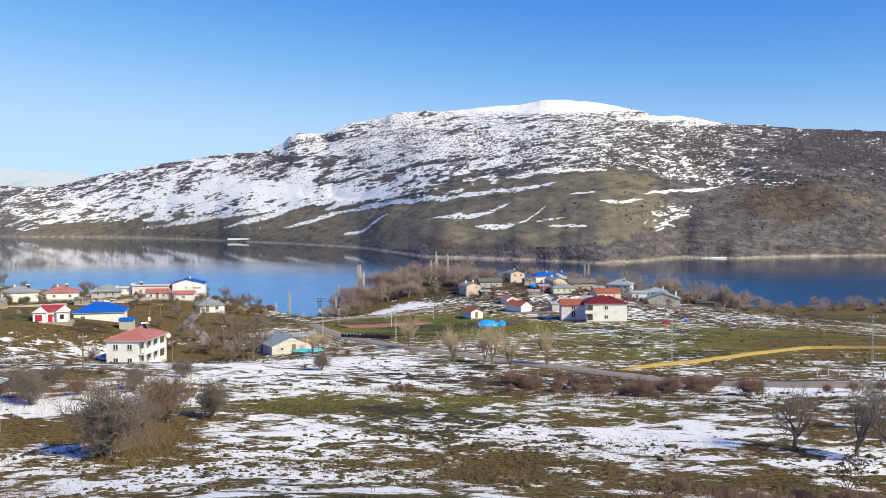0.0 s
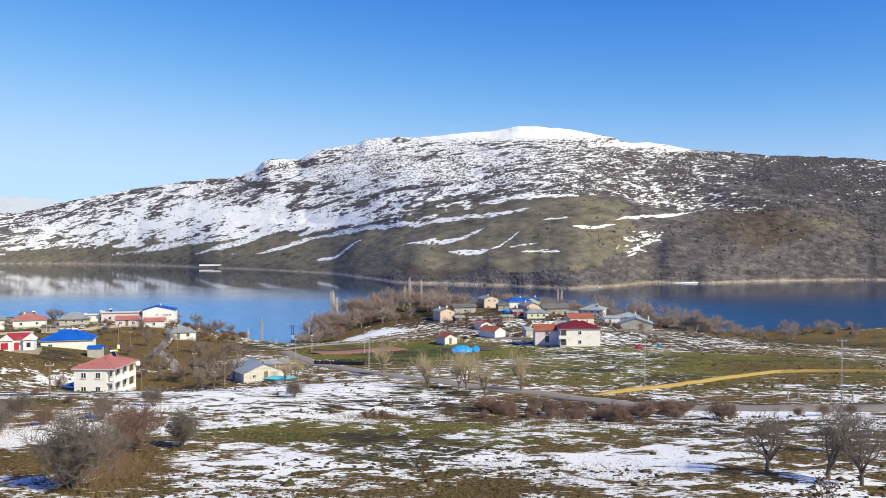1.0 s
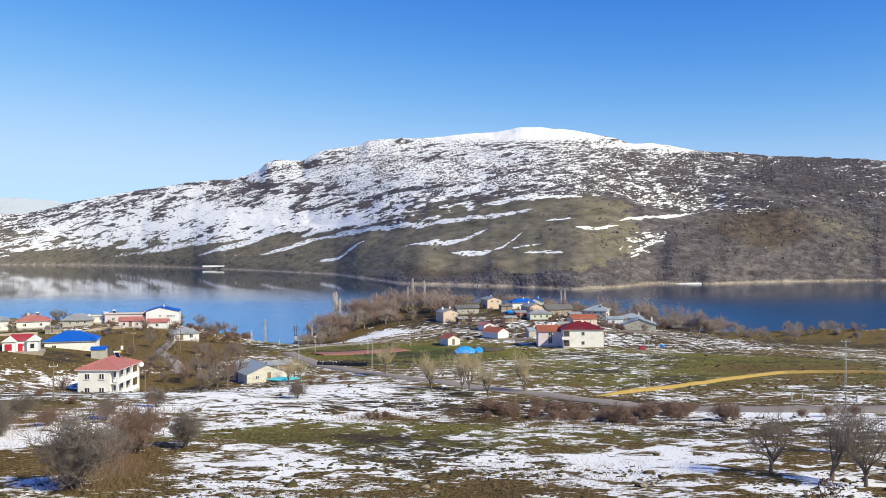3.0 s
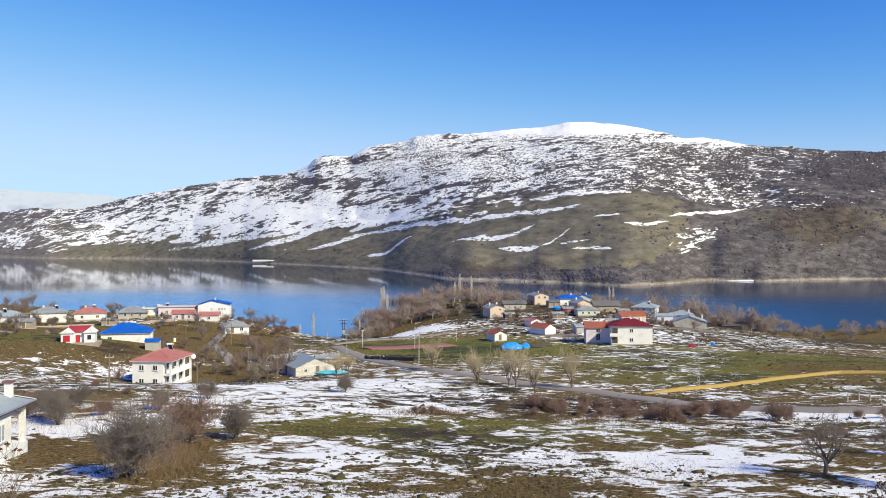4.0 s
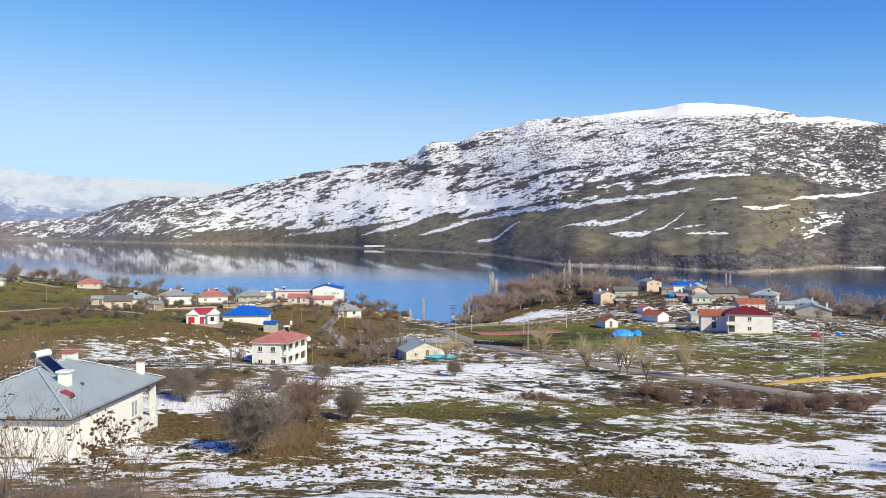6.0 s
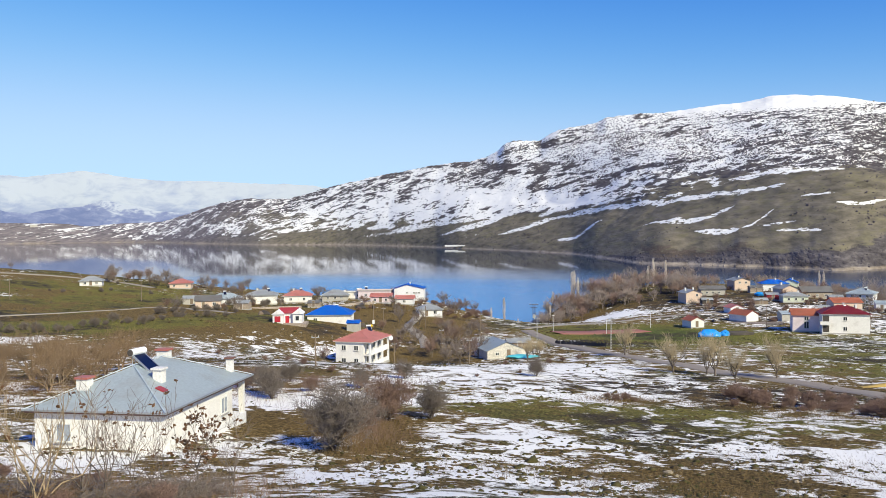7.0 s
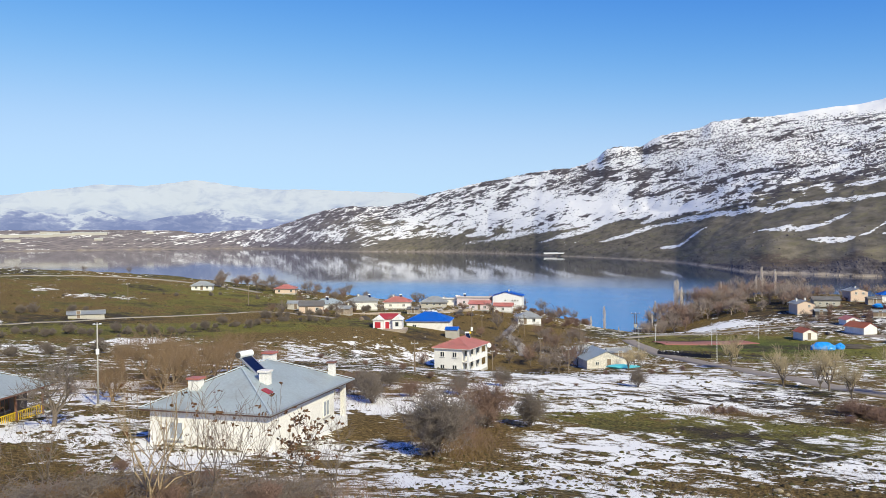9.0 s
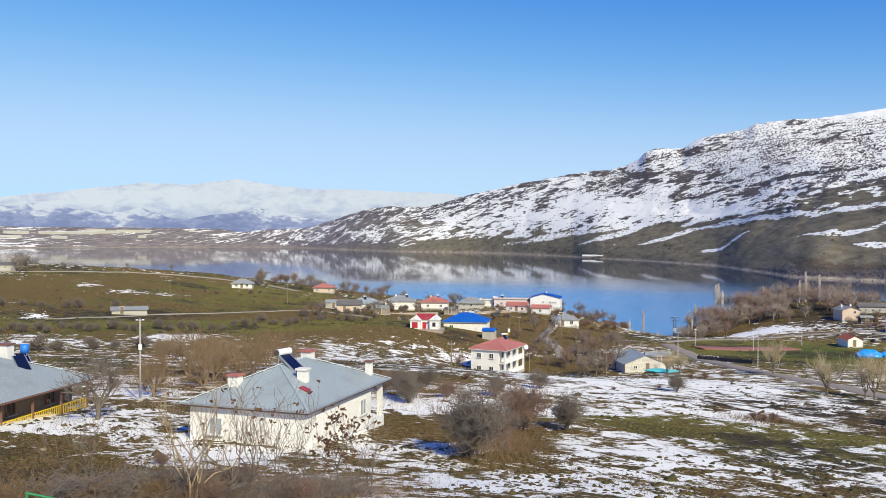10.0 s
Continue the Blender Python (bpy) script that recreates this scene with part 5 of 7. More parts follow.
house(17.6, 372, -18, 9, 5, 2.4, "flat", 0.3, 0.2, M_DARK, M_ROOFDARK, "dark low timber shed near the bank", (), (), name="shed", category="shed")

# the knoll above the bay
cot = thing("house", pose(*at(-25.35, 232), ground_z(*at(-25.35, 232)) + 0.1, 0, 0, 18) @ Matrix.Scale(0.88, 4), "white cottage with twin gables, red roof and red shutters", "house")
part("wall", boxes((-4.6, -1.4, -3, 3, 0, 3.0), (1.5, 4.4, -2.4, 3, 0, 3.0), (-1.4, 1.5, -1.2, 3, 0, 3.0)), M_WHITE, cot)
part("terrace", boxes((-5.6, 5.8, -4.6, 3.2, -2.2, 0.05)), M_STONE, cot, "pale stone terrace")
for x0, x1, y0 in ((-5.0, -1.0, -3.4), (1.1, 4.8, -2.8)):
    V = [(x0, y0, 2.9), (x1, y0, 2.9), (x1, 3.3, 2.9), (x0, 3.3, 2.9), ((x0 + x1) / 2, y0, 4.3), ((x0 + x1) / 2, 3.3, 4.3)]
    part_mesh("gable", mesh_of("gable", V, [(0, 1, 4), (2, 3, 5), (1, 2, 5, 4), (3, 0, 4, 5), (3, 2, 1, 0)], M_WHITE), cot)
V = [(-3, -1.6, 3.0), (3, -1.6, 3.0), (3, 3.3, 3.0), (-3, 3.3, 3.0), (-3, 1.0, 4.7), (3, 1.0, 4.7)]
part_mesh("roof", mesh_of("roof", V, [(0, 1, 5, 4), (2, 3, 4, 5), (1, 2, 5), (3, 0, 4), (3, 2, 1, 0)], M_ROOFCRIM), cot, "crimson pitched roof")
part("shutter", boxes((-4.0, -2.2, -3.08, -3.0, 0.5, 2.3)), M_REDP, cot, "bright red shutters")
part("shutter", boxes((-0.9, 0.3, -1.28, -1.2, 0.1, 2.2)), M_REDP, cot, "red door")
part("window", boxes((2.4, 3.4, -2.46, -2.4, 0.9, 2.2)), M_GLASS, cot)
house(-22.5, 248, 14, 12.5, 9.5, 3.2, "hip", 2.3, 0.5, M_CREAM, M_ROOFBLUE, "cream house with a bright blue hipped roof", row("right", (-1.5, 1.8)) + row("front", (3.9,)), (), ((1.0, 0.5),), along="x", heater=(2.2, 0.5, 1.5, 25))
house(-20.95, 232, 10, 3.4, 3.2, 2.3, "gable", 0.7, 0.25, M_GREYW, M_ROOFBLUE, "small grey shed with a blue roof", (), (), along="x", name="shed", category="shed")
WH = house(-17.05, 322, 12, 13.5, 11, 6.4, "gable", 1.9, 0.4, M_WHITE, M_ROOFBLUE, "large white house with a blue-edged gable roof", row("front", (-4.6, -3.4, -2.2, 1.0), 1, 0.9, 0.7), (), ((0, 2),), storeys=2, along="y", skew=-0.8)
house(-17.4, 306, 10, 8, 5, 2.7, "gable", 1.4, 0.4, M_WHITE, M_ROOFRED, "low white annexe with a red roof", row("front", (0,)), (), along="x", name="annexe")
house(-15.75, 291, 25, 8, 8, 2.6, "hip", 1.7, 0.5, M_WHITE, M_ROOFPALE, "low white house with a pale grey hipped roof", row("front", (-1.5,)), [("front", 1.5)])
house(-19.4, 322, 8, 15, 8, 3.6, "flat", 0.3, 0.3, M_PINK, M_CONC, "pale pink flat-roofed village building", row("front", (-5, -2, 1, 4)), (), heater=(-4.5, 0, 0.25, 20))
house(-19.0, 307, 8, 9, 6, 2.8, "gable", 1.5, 0.4, M_PINK, M_ROOFRED, "pink cottage with a faded red roof", row("front", (-2.5, 2.5)), [("front", 0)], along="x")
house(-20.9, 325, 10, 9, 7, 3.0, "flat", 0.3, 0.3, M_CREAM, M_CONC, "cream flat-roofed village house", row("front", (-2.5, 2.5)), (), heater=(2, 0, 0.25, 20))
house(-22.15, 322, 16, 11.5, 8.5, 2.8, "hip", 2.3, 0.6, M_GREYW, M_ROOFPALE, "low house with a pale grey hipped roof", row("front", (-3, 0, 3)), (), along="x")
house(-24.7, 322, 20, 12, 9, 3.2, "hip", 2.2, 0.5, M_CREAM, M_ROOFRED, "cream house with a red hipped roof", row("front", (-3, 3)) + row("right", (0,)), (), ((-2, 0),), along="x", heater=(1.5, 0, 1.6, 20))
house(-27.1, 314, 24, 13, 10, 4.2, "hip", 2.0, 0.5, M_CREAM, M_ROOFPALE, "cream house with a pale grey hipped roof", row("front", (-3, 3)) + row("right", (-2.5, 2.5)), (), ((-2, 0),), along="x", heater=(3, -1, 1.3, 20))
house(-29.5, 304, 20, 12, 8, 3.0, "hip", 2.0, 0.5, M_WHITE, M_ROOFGREY, "white house with a grey hipped roof", row("front", (-2.5, 2.5)), (), ((0, 0),), along="x", heater=(0, -1, 1.4, 20))
house(-30.6, 287, 28, 8, 8, 2.6, "gable", 1.6, 0.4, M_PEACH, M_ROOFDARK, "low stone house with a brown tiled roof", row("front", (-2,)), [("front", 1.5)], along="x")
house(-32.3, 357, 25, 10, 8, 2.8, "hip", 1.9, 0.5, M_PEACH, M_ROOFRED, "cream house with a red roof among trees", row("front", (-3, 3)), (), along="x")
house(-37.75, 350, 30, 9.5, 7, 2.6, "hip", 2.0, 0.5, M_CREAM, M_ROOFPALE, "small cream house with a grey hipped roof", row("front", (-2.5, 2.5)), [("front", 0)], along="x")
house(-51.9, 378, 50, 7, 6, 2.8, "gable", 1.4, 0.4, M_GREYW, M_ROOFDARK, "small grey house on the hilltop", row("front", (1,)), (), along="x")
house(-44.9, 256, 45, 9.5, 5.5, 1.3, "gable", 0.8, 0.4, M_GREYW, M_ROOFPALE, "long low grey farm shed", (), [("front", 2)], along="x", name="shed", category="shed")

for a, r, yaw, w, d, h, wall, top in ((6.2, 340, 12, 6, 4, 2.2, M_WOOD, M_ROOFPALE), (9.9, 322, 8, 5, 4, 2.2, M_GREYW, M_ROOFPALE), (5.9, 378, 10, 6, 5, 2.6, M_STONE, M_ROOFDARK), (10.6, 358, 4, 6, 5, 2.4, M_STONE, M_ROOFPALE), (2.9, 345, 15, 5, 4, 2.2, M_DARK, M_ROOFPALE),
                                      (13.6, 352, 0, 6, 4, 2.3, M_WHITE, M_ROOFPALE), (-9.6, 214, 20, 6, 4, 2.0, M_WOOD, M_ROOFPALE), (-12.1, 218, 30, 5, 4, 2.0, M_STONE, M_ROOFPALE), (-28.4, 286, 12, 5, 4, 2.2, M_STONE, M_ROOFPALE), (-31.6, 296, 20, 6, 4, 2.2, M_GREYW, M_ROOFPALE), (-23.6, 300, 10, 5, 4, 2.0, M_STONE, M_ROOFDARK)):
    house(a, r, yaw, w, d, h, "gable", 0.9, 0.3, wall, top, "small weathered village shed with a low pitched roof", (), [("front", 0)], along="x", name="shed", category="shed")


# ---- bare trees and shrubs ----
def prisms(name, segs, material, sides=3):
    """One mesh of tapered sticks: each (start, end, radius at start, radius at end)."""
    S = np.array([(*a, *b, r0, r1) for a, b, r0, r1 in segs])
    a, b, r0, r1 = S[:, :3], S[:, 3:6], S[:, 6], S[:, 7]
    d = b - a
    d /= np.maximum(np.linalg.norm(d, axis=1, keepdims=True), 1e-6)
    h = np.where(np.abs(d[:, 2:3]) > 0.9, np.array([[1.0, 0, 0]]), np.array([[0, 0, 1.0]]))
    u = np.cross(d, h)
    u /= np.linalg.norm(u, axis=1, keepdims=True)
    v = np.cross(d, u)
    rings = []
    for p, r in ((a, r0), (b, r1)):
        for k in range(sides):
            t = 2 * math.pi * k / sides
            rings.append(p + (u * math.cos(t) + v * math.sin(t)) * r[:, None])
    V = np.stack(rings, 1).reshape(-1, 3)
    n = len(S)
    base = (np.arange(n) * 2 * sides)[:, None]
    quads = np.concatenate([base + np.array([[k, (k + 1) % sides, sides + (k + 1) % sides, sides + k]]) for k in range(sides)], 0)
    me = bpy.data.meshes.new(name)
    me.vertices.add(len(V))
    me.vertices.foreach_set("co", V.astype(np.float32).ravel())
    me.loops.add(quads.size)
    me.loops.foreach_set("vertex_index", quads.astype(np.int32).ravel())
    me.polygons.add(len(quads))
    me.polygons.foreach_set("loop_start", np.arange(0, quads.size, 4, dtype=np.int32))
    me.update(calc_edges=True)
    me.materials.append(material)
    return me


def grow(rng, p, d, length, rad, level, last, out, lift=0.25, kids=(5, 7), wild=0.28, thin=0.55, spread=0.75, tips=None):
    """A limb of four pieces that wanders, with side limbs of the next level."""
    steps = 4 if level < last else 2
    pts = [(p.copy(), rad)]
    for i in range(steps):
        d = (d + Vector((rng.gauss(0, wild), rng.gauss(0, wild), rng.gauss(0, wild) + lift * 0.3))).normalized()
        q = pts[-1][0] + d * (length / steps)
        pts.append((q, rad * (1 - (1 - 0.35) * (i + 1) / steps)))
        out[level].append((tuple(pts[-2][0]), tuple(q), pts[-2][1], pts[-1][1]))
    if level >= last:
        if tips is not None:
            tips.append(pts[-1][0])
        return
    for k in range(rng.randint(*kids)):
        u = rng.uniform(0.25, 1.0) * steps
        i = min(int(u), steps - 1)
        q = pts[i][0].lerp(pts[i + 1][0], u - i)
        side = Vector((rng.gauss(0, 1), rng.gauss(0, 1), rng.gauss(0.1, 0.6))).normalized()
        nd = (d * (1 - spread) + side * spread + Vector((0, 0, lift))).normalized()
        grow(rng, q, nd, length * rng.uniform(0.45, 0.72), pts[i][1] * thin, level + 1, last, out, lift, kids, wild, thin, spread, tips)


def bare_tree(name, seed, height, trunk_len, trunk_r, limbs, last, label, category, lift=0.25, spread=0.7, kids=(5, 7), bark=None, twig=None, min_r=0.012, stems=1, open_=0.7, leaves=0, group=""):
    """A leafless tree or shrub: trunk and limbs, fine twigs, and where it keeps them withered leaves."""
    rng = random.Random(seed)
    out = [[] for _ in range(last + 1)]
    tips = []
    for s in range(stems):
        lean = Vector((rng.gauss(0, 0.08), rng.gauss(0, 0.08), 1)).normalized()
        base = Vector((0, 0, -0.15))
        if stems > 1:
            t = 2 * math.pi * s / stems + rng.uniform(-0.4, 0.4)
            lean = Vector((math.cos(t) * rng.uniform(0.1, open_), math.sin(t) * rng.uniform(0.1, open_), 1)).normalized()
            base += Vector((math.cos(t), math.sin(t), 0)) * 0.15
        top = base + lean * trunk_len
        mid = base.lerp(top, 0.5) + Vector((rng.gauss(0, 0.04), rng.gauss(0, 0.04), 0)) * trunk_len
        out[0] += [(tuple(base), tuple(mid), trunk_r * 1.15, trunk_r * 0.9), (tuple(mid), tuple(top), trunk_r * 0.9, trunk_r * 0.75)]
        for k in range(limbs):
            t = 2 * math.pi * (k + rng.uniform(-0.3, 0.3)) / limbs
            up = rng.uniform(0.3, 1.3)
            d = (Vector((math.cos(t), math.sin(t), 0)) * spread + Vector((0, 0, up)) + lean * 0.4).normalized()
            grow(rng, base.lerp(top, rng.uniform(0.6, 1.0)), d, (height - trunk_len) * rng.uniform(0.6, 0.85), trunk_r * 0.55, 1, last, out, lift, kids, tips=tips, spread=spread)
    ob = thing(name, Matrix.Identity(4), label, category, group)
    part_mesh("trunk", prisms("trunk", [s for lv in out[:2] for s in lv], bark or M_BARK, 6), ob)
    fine = [(a, b, max(r0, min_r), max(r1, min_r * 0.7)) for lv in out[2:] for a, b, r0, r1 in lv]
    if fine:
        part_mesh("crown", prisms("crown", fine, twig or M_TWIG, 3), ob)
    if leaves:
        bm = bmesh.new()
        for p in rng.sample(tips, min(leaves, len(tips))):
            for _ in range(3):
                s = rng.uniform(0.05, 0.115)
                m = Matrix.Translation(p + Vector((rng.gauss(0, 0.06), rng.gauss(0, 0.06), rng.gauss(-0.05, 0.05)))) @ Euler((rng.uniform(0, 6), rng.uniform(0, 6), rng.uniform(0, 6))).to_matrix().to_4x4()
                vs = [bm.verts.new(m @ Vector(c)) for c in ((0, -s, 0), (s * 0.55, -s * 0.2, s * 0.25), (s * 0.4, s * 0.6, s * 0.1), (0, s, 0), (-s * 0.4, s * 0.6, s * 0.1), (-s * 0.55, -s * 0.2, s * 0.25))]
                bm.faces.new((vs[0], vs[1], vs[2], vs[3]))
                bm.faces.new((vs[0], vs[3], vs[4], vs[5]))
        lf = part("leaves", bm, M_DRYLEAF, ob, "clusters of withered brown leaves")
        lf["kind"] = "stuff"
    return ob


USED = set()


def plant(src, az, r, size=1.0, turn=None, group="", label="", wide=1.0, xy=None):
    """Stand the model or a copy of it on the ground."""
    x, y = xy or at(az, r)
    rng = random.Random(int(x * 31 + y * 17))
    m = pose(x, y, ground_z(x, y) - 0.05, 0, 0, rng.uniform(0, 360) if turn is None else turn) @ Matrix.Diagonal((size * wide, size * wide, size, 1))
    if src.name not in USED:
        USED.add(src.name)
        src.matrix_world = m
        ob = src
    else:
        ob = copy_thing(src, m)
    return tagged(ob, label, group=group)


fruit = [bare_tree("tree", 10 + i, 5.0, 1.3, 0.16, 6, 4, "bare grey fruit tree with a spreading twiggy crown", "tree", kids=(4, 5), min_r=0.014, lift=0.3, twig=M_TWIGDARK) for i in range(2)]
thicket = [bare_tree("bush", 20 + i, 4.9, 0.9, 0.085, 4, 4, "dense leafless grey-brown thicket bush on the slope", "bush", lift=0.24, spread=0.75, kids=(5, 6), min_r=0.015, stems=6, open_=0.75, twig=(M_TWIGDARK, M_TWIGRED)[i]) for i in range(2)]
brush = [bare_tree("bush", 30 + i, 2.6, 0.4, 0.035, 3, 3, "reddish-brown leafless roadside bush", "bush", lift=0.3, kids=(5, 7), min_r=0.022, stems=8, open_=0.6, bark=M_TWIGRED, twig=M_TWIGRED) for i in range(3)]
road_tree = [bare_tree("tree", 40 + i, 7.0, 1.6, 0.17, 7, 3, "bare straw-coloured roadside tree with upswept twigs", "tree", lift=0.45, spread=0.55, kids=(7, 9), min_r=0.022, twig=M_ROADTWIG) for i in range(3)]
pale_tree = [bare_tree("tree", 50 + i, 6.5, 1.2, 0.13, 6, 3, "bare pale-twigged willow-like tree", "tree", lift=0.35, spread=0.65, kids=(6, 8), min_r=0.014, stems=2, open_=0.6, bark=M_TWIGTAN, twig=M_TWIGTAN) for i in range(2)]
scrub = [bare_tree("bush", 35 + i, 2.2, 0.3, 0.02, 3, 3, "tangled straw-brown leafless scrub on the near slope", "bush", lift=0.3, kids=(4, 5), min_r=0.007, stems=6, open_=0.8, twig=M_TWIGPALE if i else M_TWIGRED, leaves=8 * i) for i in range(2)]
ochre_brush = [bare_tree("bush", 95 + i, 1.7, 0.25, 0.02, 3, 3, "tangled ochre-brown leafless brush on the near slope", "bush", lift=0.12, spread=0.9, kids=(5, 6), min_r=0.008, stems=8, open_=1.2, bark=M_TWIGOCHRE, twig=(M_TWIGOCHRE, M_TWIGDARK)[i]) for i in range(2)]
far_tree = [bare_tree("tree", 60 + i, 6.5, 1.5, 0.16, 6, 3, "bare grey-brown lakeside tree", "tree", lift=0.35, kids=(6, 7), min_r=0.04, twig=(M_TWIG, M_TWIGRED, M_TWIG)[i]) for i in range(3)]
far_bush = [bare_tree("bush", 70 + i, 3.2, 0.5, 0.06, 3, 3, "dark leafless bush on the grassy hill", "bush", lift=0.15, spread=0.85, kids=(5, 7), min_r=0.055, stems=6, open_=0.7, twig=M_TWIGDARK) for i in range(2)]


def make_poplar(seed):
    rng = random.Random(seed)
    ob = thing("poplar", Matrix.Identity(4), "tall narrow leafless poplar by the shore", "tree")
    trunk, fine = [], []
    H = 12.5
    p = Vector((0, 0, -0.2))
    n = 14
    for i in range(n):
        q = Vector((rng.gauss(0, 0.06), rng.gauss(0, 0.06), (i + 1) * H / n))
        trunk.append((tuple(p), tuple(q), 0.17 * (1 - i / n) + 0.02, 0.17 * (1 - (i + 1) / n) + 0.02))
        p = q
    for k in range(170):
        z = H * rng.uniform(0.06, 0.95)
        t = rng.uniform(0, 6.28)
        L = rng.uniform(0.9, 2.4) * (0.45 + 1.2 * math.sin(math.pi * min(1, 0.08 + z / H)) ** 0.7) * 0.85
        a = Vector((0, 0, z))
        b = a + Vector((math.cos(t) * 0.4, math.sin(t) * 0.4, 0.9)).normalized() * L * 0.5
        c = b + Vector((math.cos(t) * 0.08 + rng.gauss(0, 0.07), math.sin(t) * 0.08 + rng.gauss(0, 0.07), 1)).normalized() * L * 0.6
        fine += [(tuple(a), tuple(b), 0.03, 0.024), (tuple(b), tuple(c), 0.026, 0.018)]
        for j in range(3):
            s = b.lerp(c, rng.random())
            fine.append((tuple(s), tuple(s + Vector((rng.gauss(0, 0.16), rng.gauss(0, 0.16), 0.7))), 0.024, 0.016))
    part_mesh("trunk", prisms("trunk", trunk, M_POPLAR, 6), ob)
    part_mesh("crown", prisms("crown", fine, M_POPLAR, 3), ob)
    return ob


poplar = [make_poplar(81), make_poplar(82)]
oak = bare_tree("sapling", 91, 3.4, 1.3, 0.045, 4, 3, "young oak sapling with withered brown leaves", "tree", lift=0.3, kids=(4, 5), min_r=0.008, leaves=90)
slim = bare_tree("sapling", 92, 4.2, 1.0, 0.04, 4, 3, "thin bare sapling with few dry leaves", "tree", lift=0.45, spread=0.5, kids=(2, 4), min_r=0.009, stems=2, open_=0.4, leaves=14)

pale_sapling = bare_tree("sapling", 93, 5.6, 1.1, 0.07, 3, 3, "tall thin sapling with bare pale tan branches", "tree", lift=0.5, spread=0.42, kids=(3, 4), min_r=0.008, stems=3, open_=0.35, bark=M_TWIGPALE, twig=M_TWIGPALE, leaves=6)


def wood(name, stands, material, label):
    """Many far trees grown together into one stand: (model, bearing, distance, size)."""
    V, F, n = [], [], 0
    for src, a, r, s in stands:
        x, y = at(a, r)
        m = np.array(pose(x, y, ground_z(x, y) - 0.05, 0, 0, (x * 31 + y * 17) % 360) @ Matrix.Diagonal((s, s, s, 1)))
        for ch in src.children:
            me = ch.data
            co = np.empty(len(me.vertices) * 3, np.float32)
            me.vertices.foreach_get("co", co)
            ix = np.empty(len(me.loops), np.int32)
            me.loops.foreach_get("vertex_index", ix)
            V.append(co.reshape(-1, 3) @ m[:3, :3].T + m[:3, 3])
            F.append(ix + n)
            n += len(me.vertices)
    V, F = np.concatenate(V), np.concatenate(F)
    me = bpy.data.meshes.new(name)
    me.vertices.add(len(V))
    me.vertices.foreach_set("co", V.astype(np.float32).ravel())
    me.loops.add(len(F))
    me.loops.foreach_set("vertex_index", F.astype(np.int32))
    me.polygons.add(len(F) // 4)
    me.polygons.foreach_set("loop_start", np.arange(0, len(F), 4, dtype=np.int32))
    me.update(calc_edges=True)
    me.materials.append(material)
    return tagged(new(name, me), label, "trees", kind="stuff")


grey_stand, red_stand, hedge_stand, yard_stand, shore_stand = [], [], [], [], []

# fruit trees and thickets on the near slope
plant(fruit[0], 23.1, 66, 0.98)
plant(fruit[1], 26.7, 64, 1.05)
plant(fruit[0], 28.6, 62, 1.0)
plant(fruit[1], 27.6, 78, 0.8)
plant(thicket[0], -22.4, 60, 1.0)
plant(thicket[1], -18.8, 76, 0.9)
plant(thicket[0], -15.7, 78, 0.68)
plant(thicket[1], -21.0, 68, 0.6)
plant(thicket[0], -20.2, 72, 0.55)
for a, r, s in ((-26.9, 92, 0.62), (-23.9, 95, 0.45), (-25.4, 104, 0.5), (-29.7, 95, 0.5), (-26.6, 88, 0.6), (-28.3, 97, 0.55), (-20.5, 100, 0.5), (-17.5, 112, 0.5), (-8.4, 126, 0.55)):
    plant(thicket[int(r) % 2], a, r, s)
plant(oak, 26.4, 44, 0.85)
plant(oak, 15.0, 36, 0.55)
plant(oak, 13.2, 35.5, 0.45)
plant(oak, -31.5, 38.5, 1.42)
plant(slim, -38.0, 36.5, 1.2)
plant(slim, -36.2, 40, 0.95)
plant(pale_sapling, -41.2, 36, 1.0)
plant(slim, -29.4, 40, 0.7)
plant(slim, -34.2, 43, 0.75)
plant(slim, -47.5, 47, 0.8)
plant(slim, -4.9, 40, 0.3)
plant(fruit[0], -46.9, 75, 1.3, label="tall bare grey tree beside the porch")
for a, r, s in ((-43.4, 92, 0.8), (-44.0, 98, 0.6)):
    plant(pale_tree[0], a, r, s)
for a, r, s in ((-39.6, 112, 1.2), (-41.3, 116, 1.3), (-37.8, 108, 1.15), (-36.2, 122, 1.2), (-42.8, 128, 1.0), (-40.4, 100, 1.0), (-34.6, 130, 0.9), (-38.6, 104, 1.0), (-33.2, 124, 0.8), (-40.2, 126, 1.2), (-37.0, 114, 1.1)):
    plant(pale_tree[int(r) % 2], a, r, s)
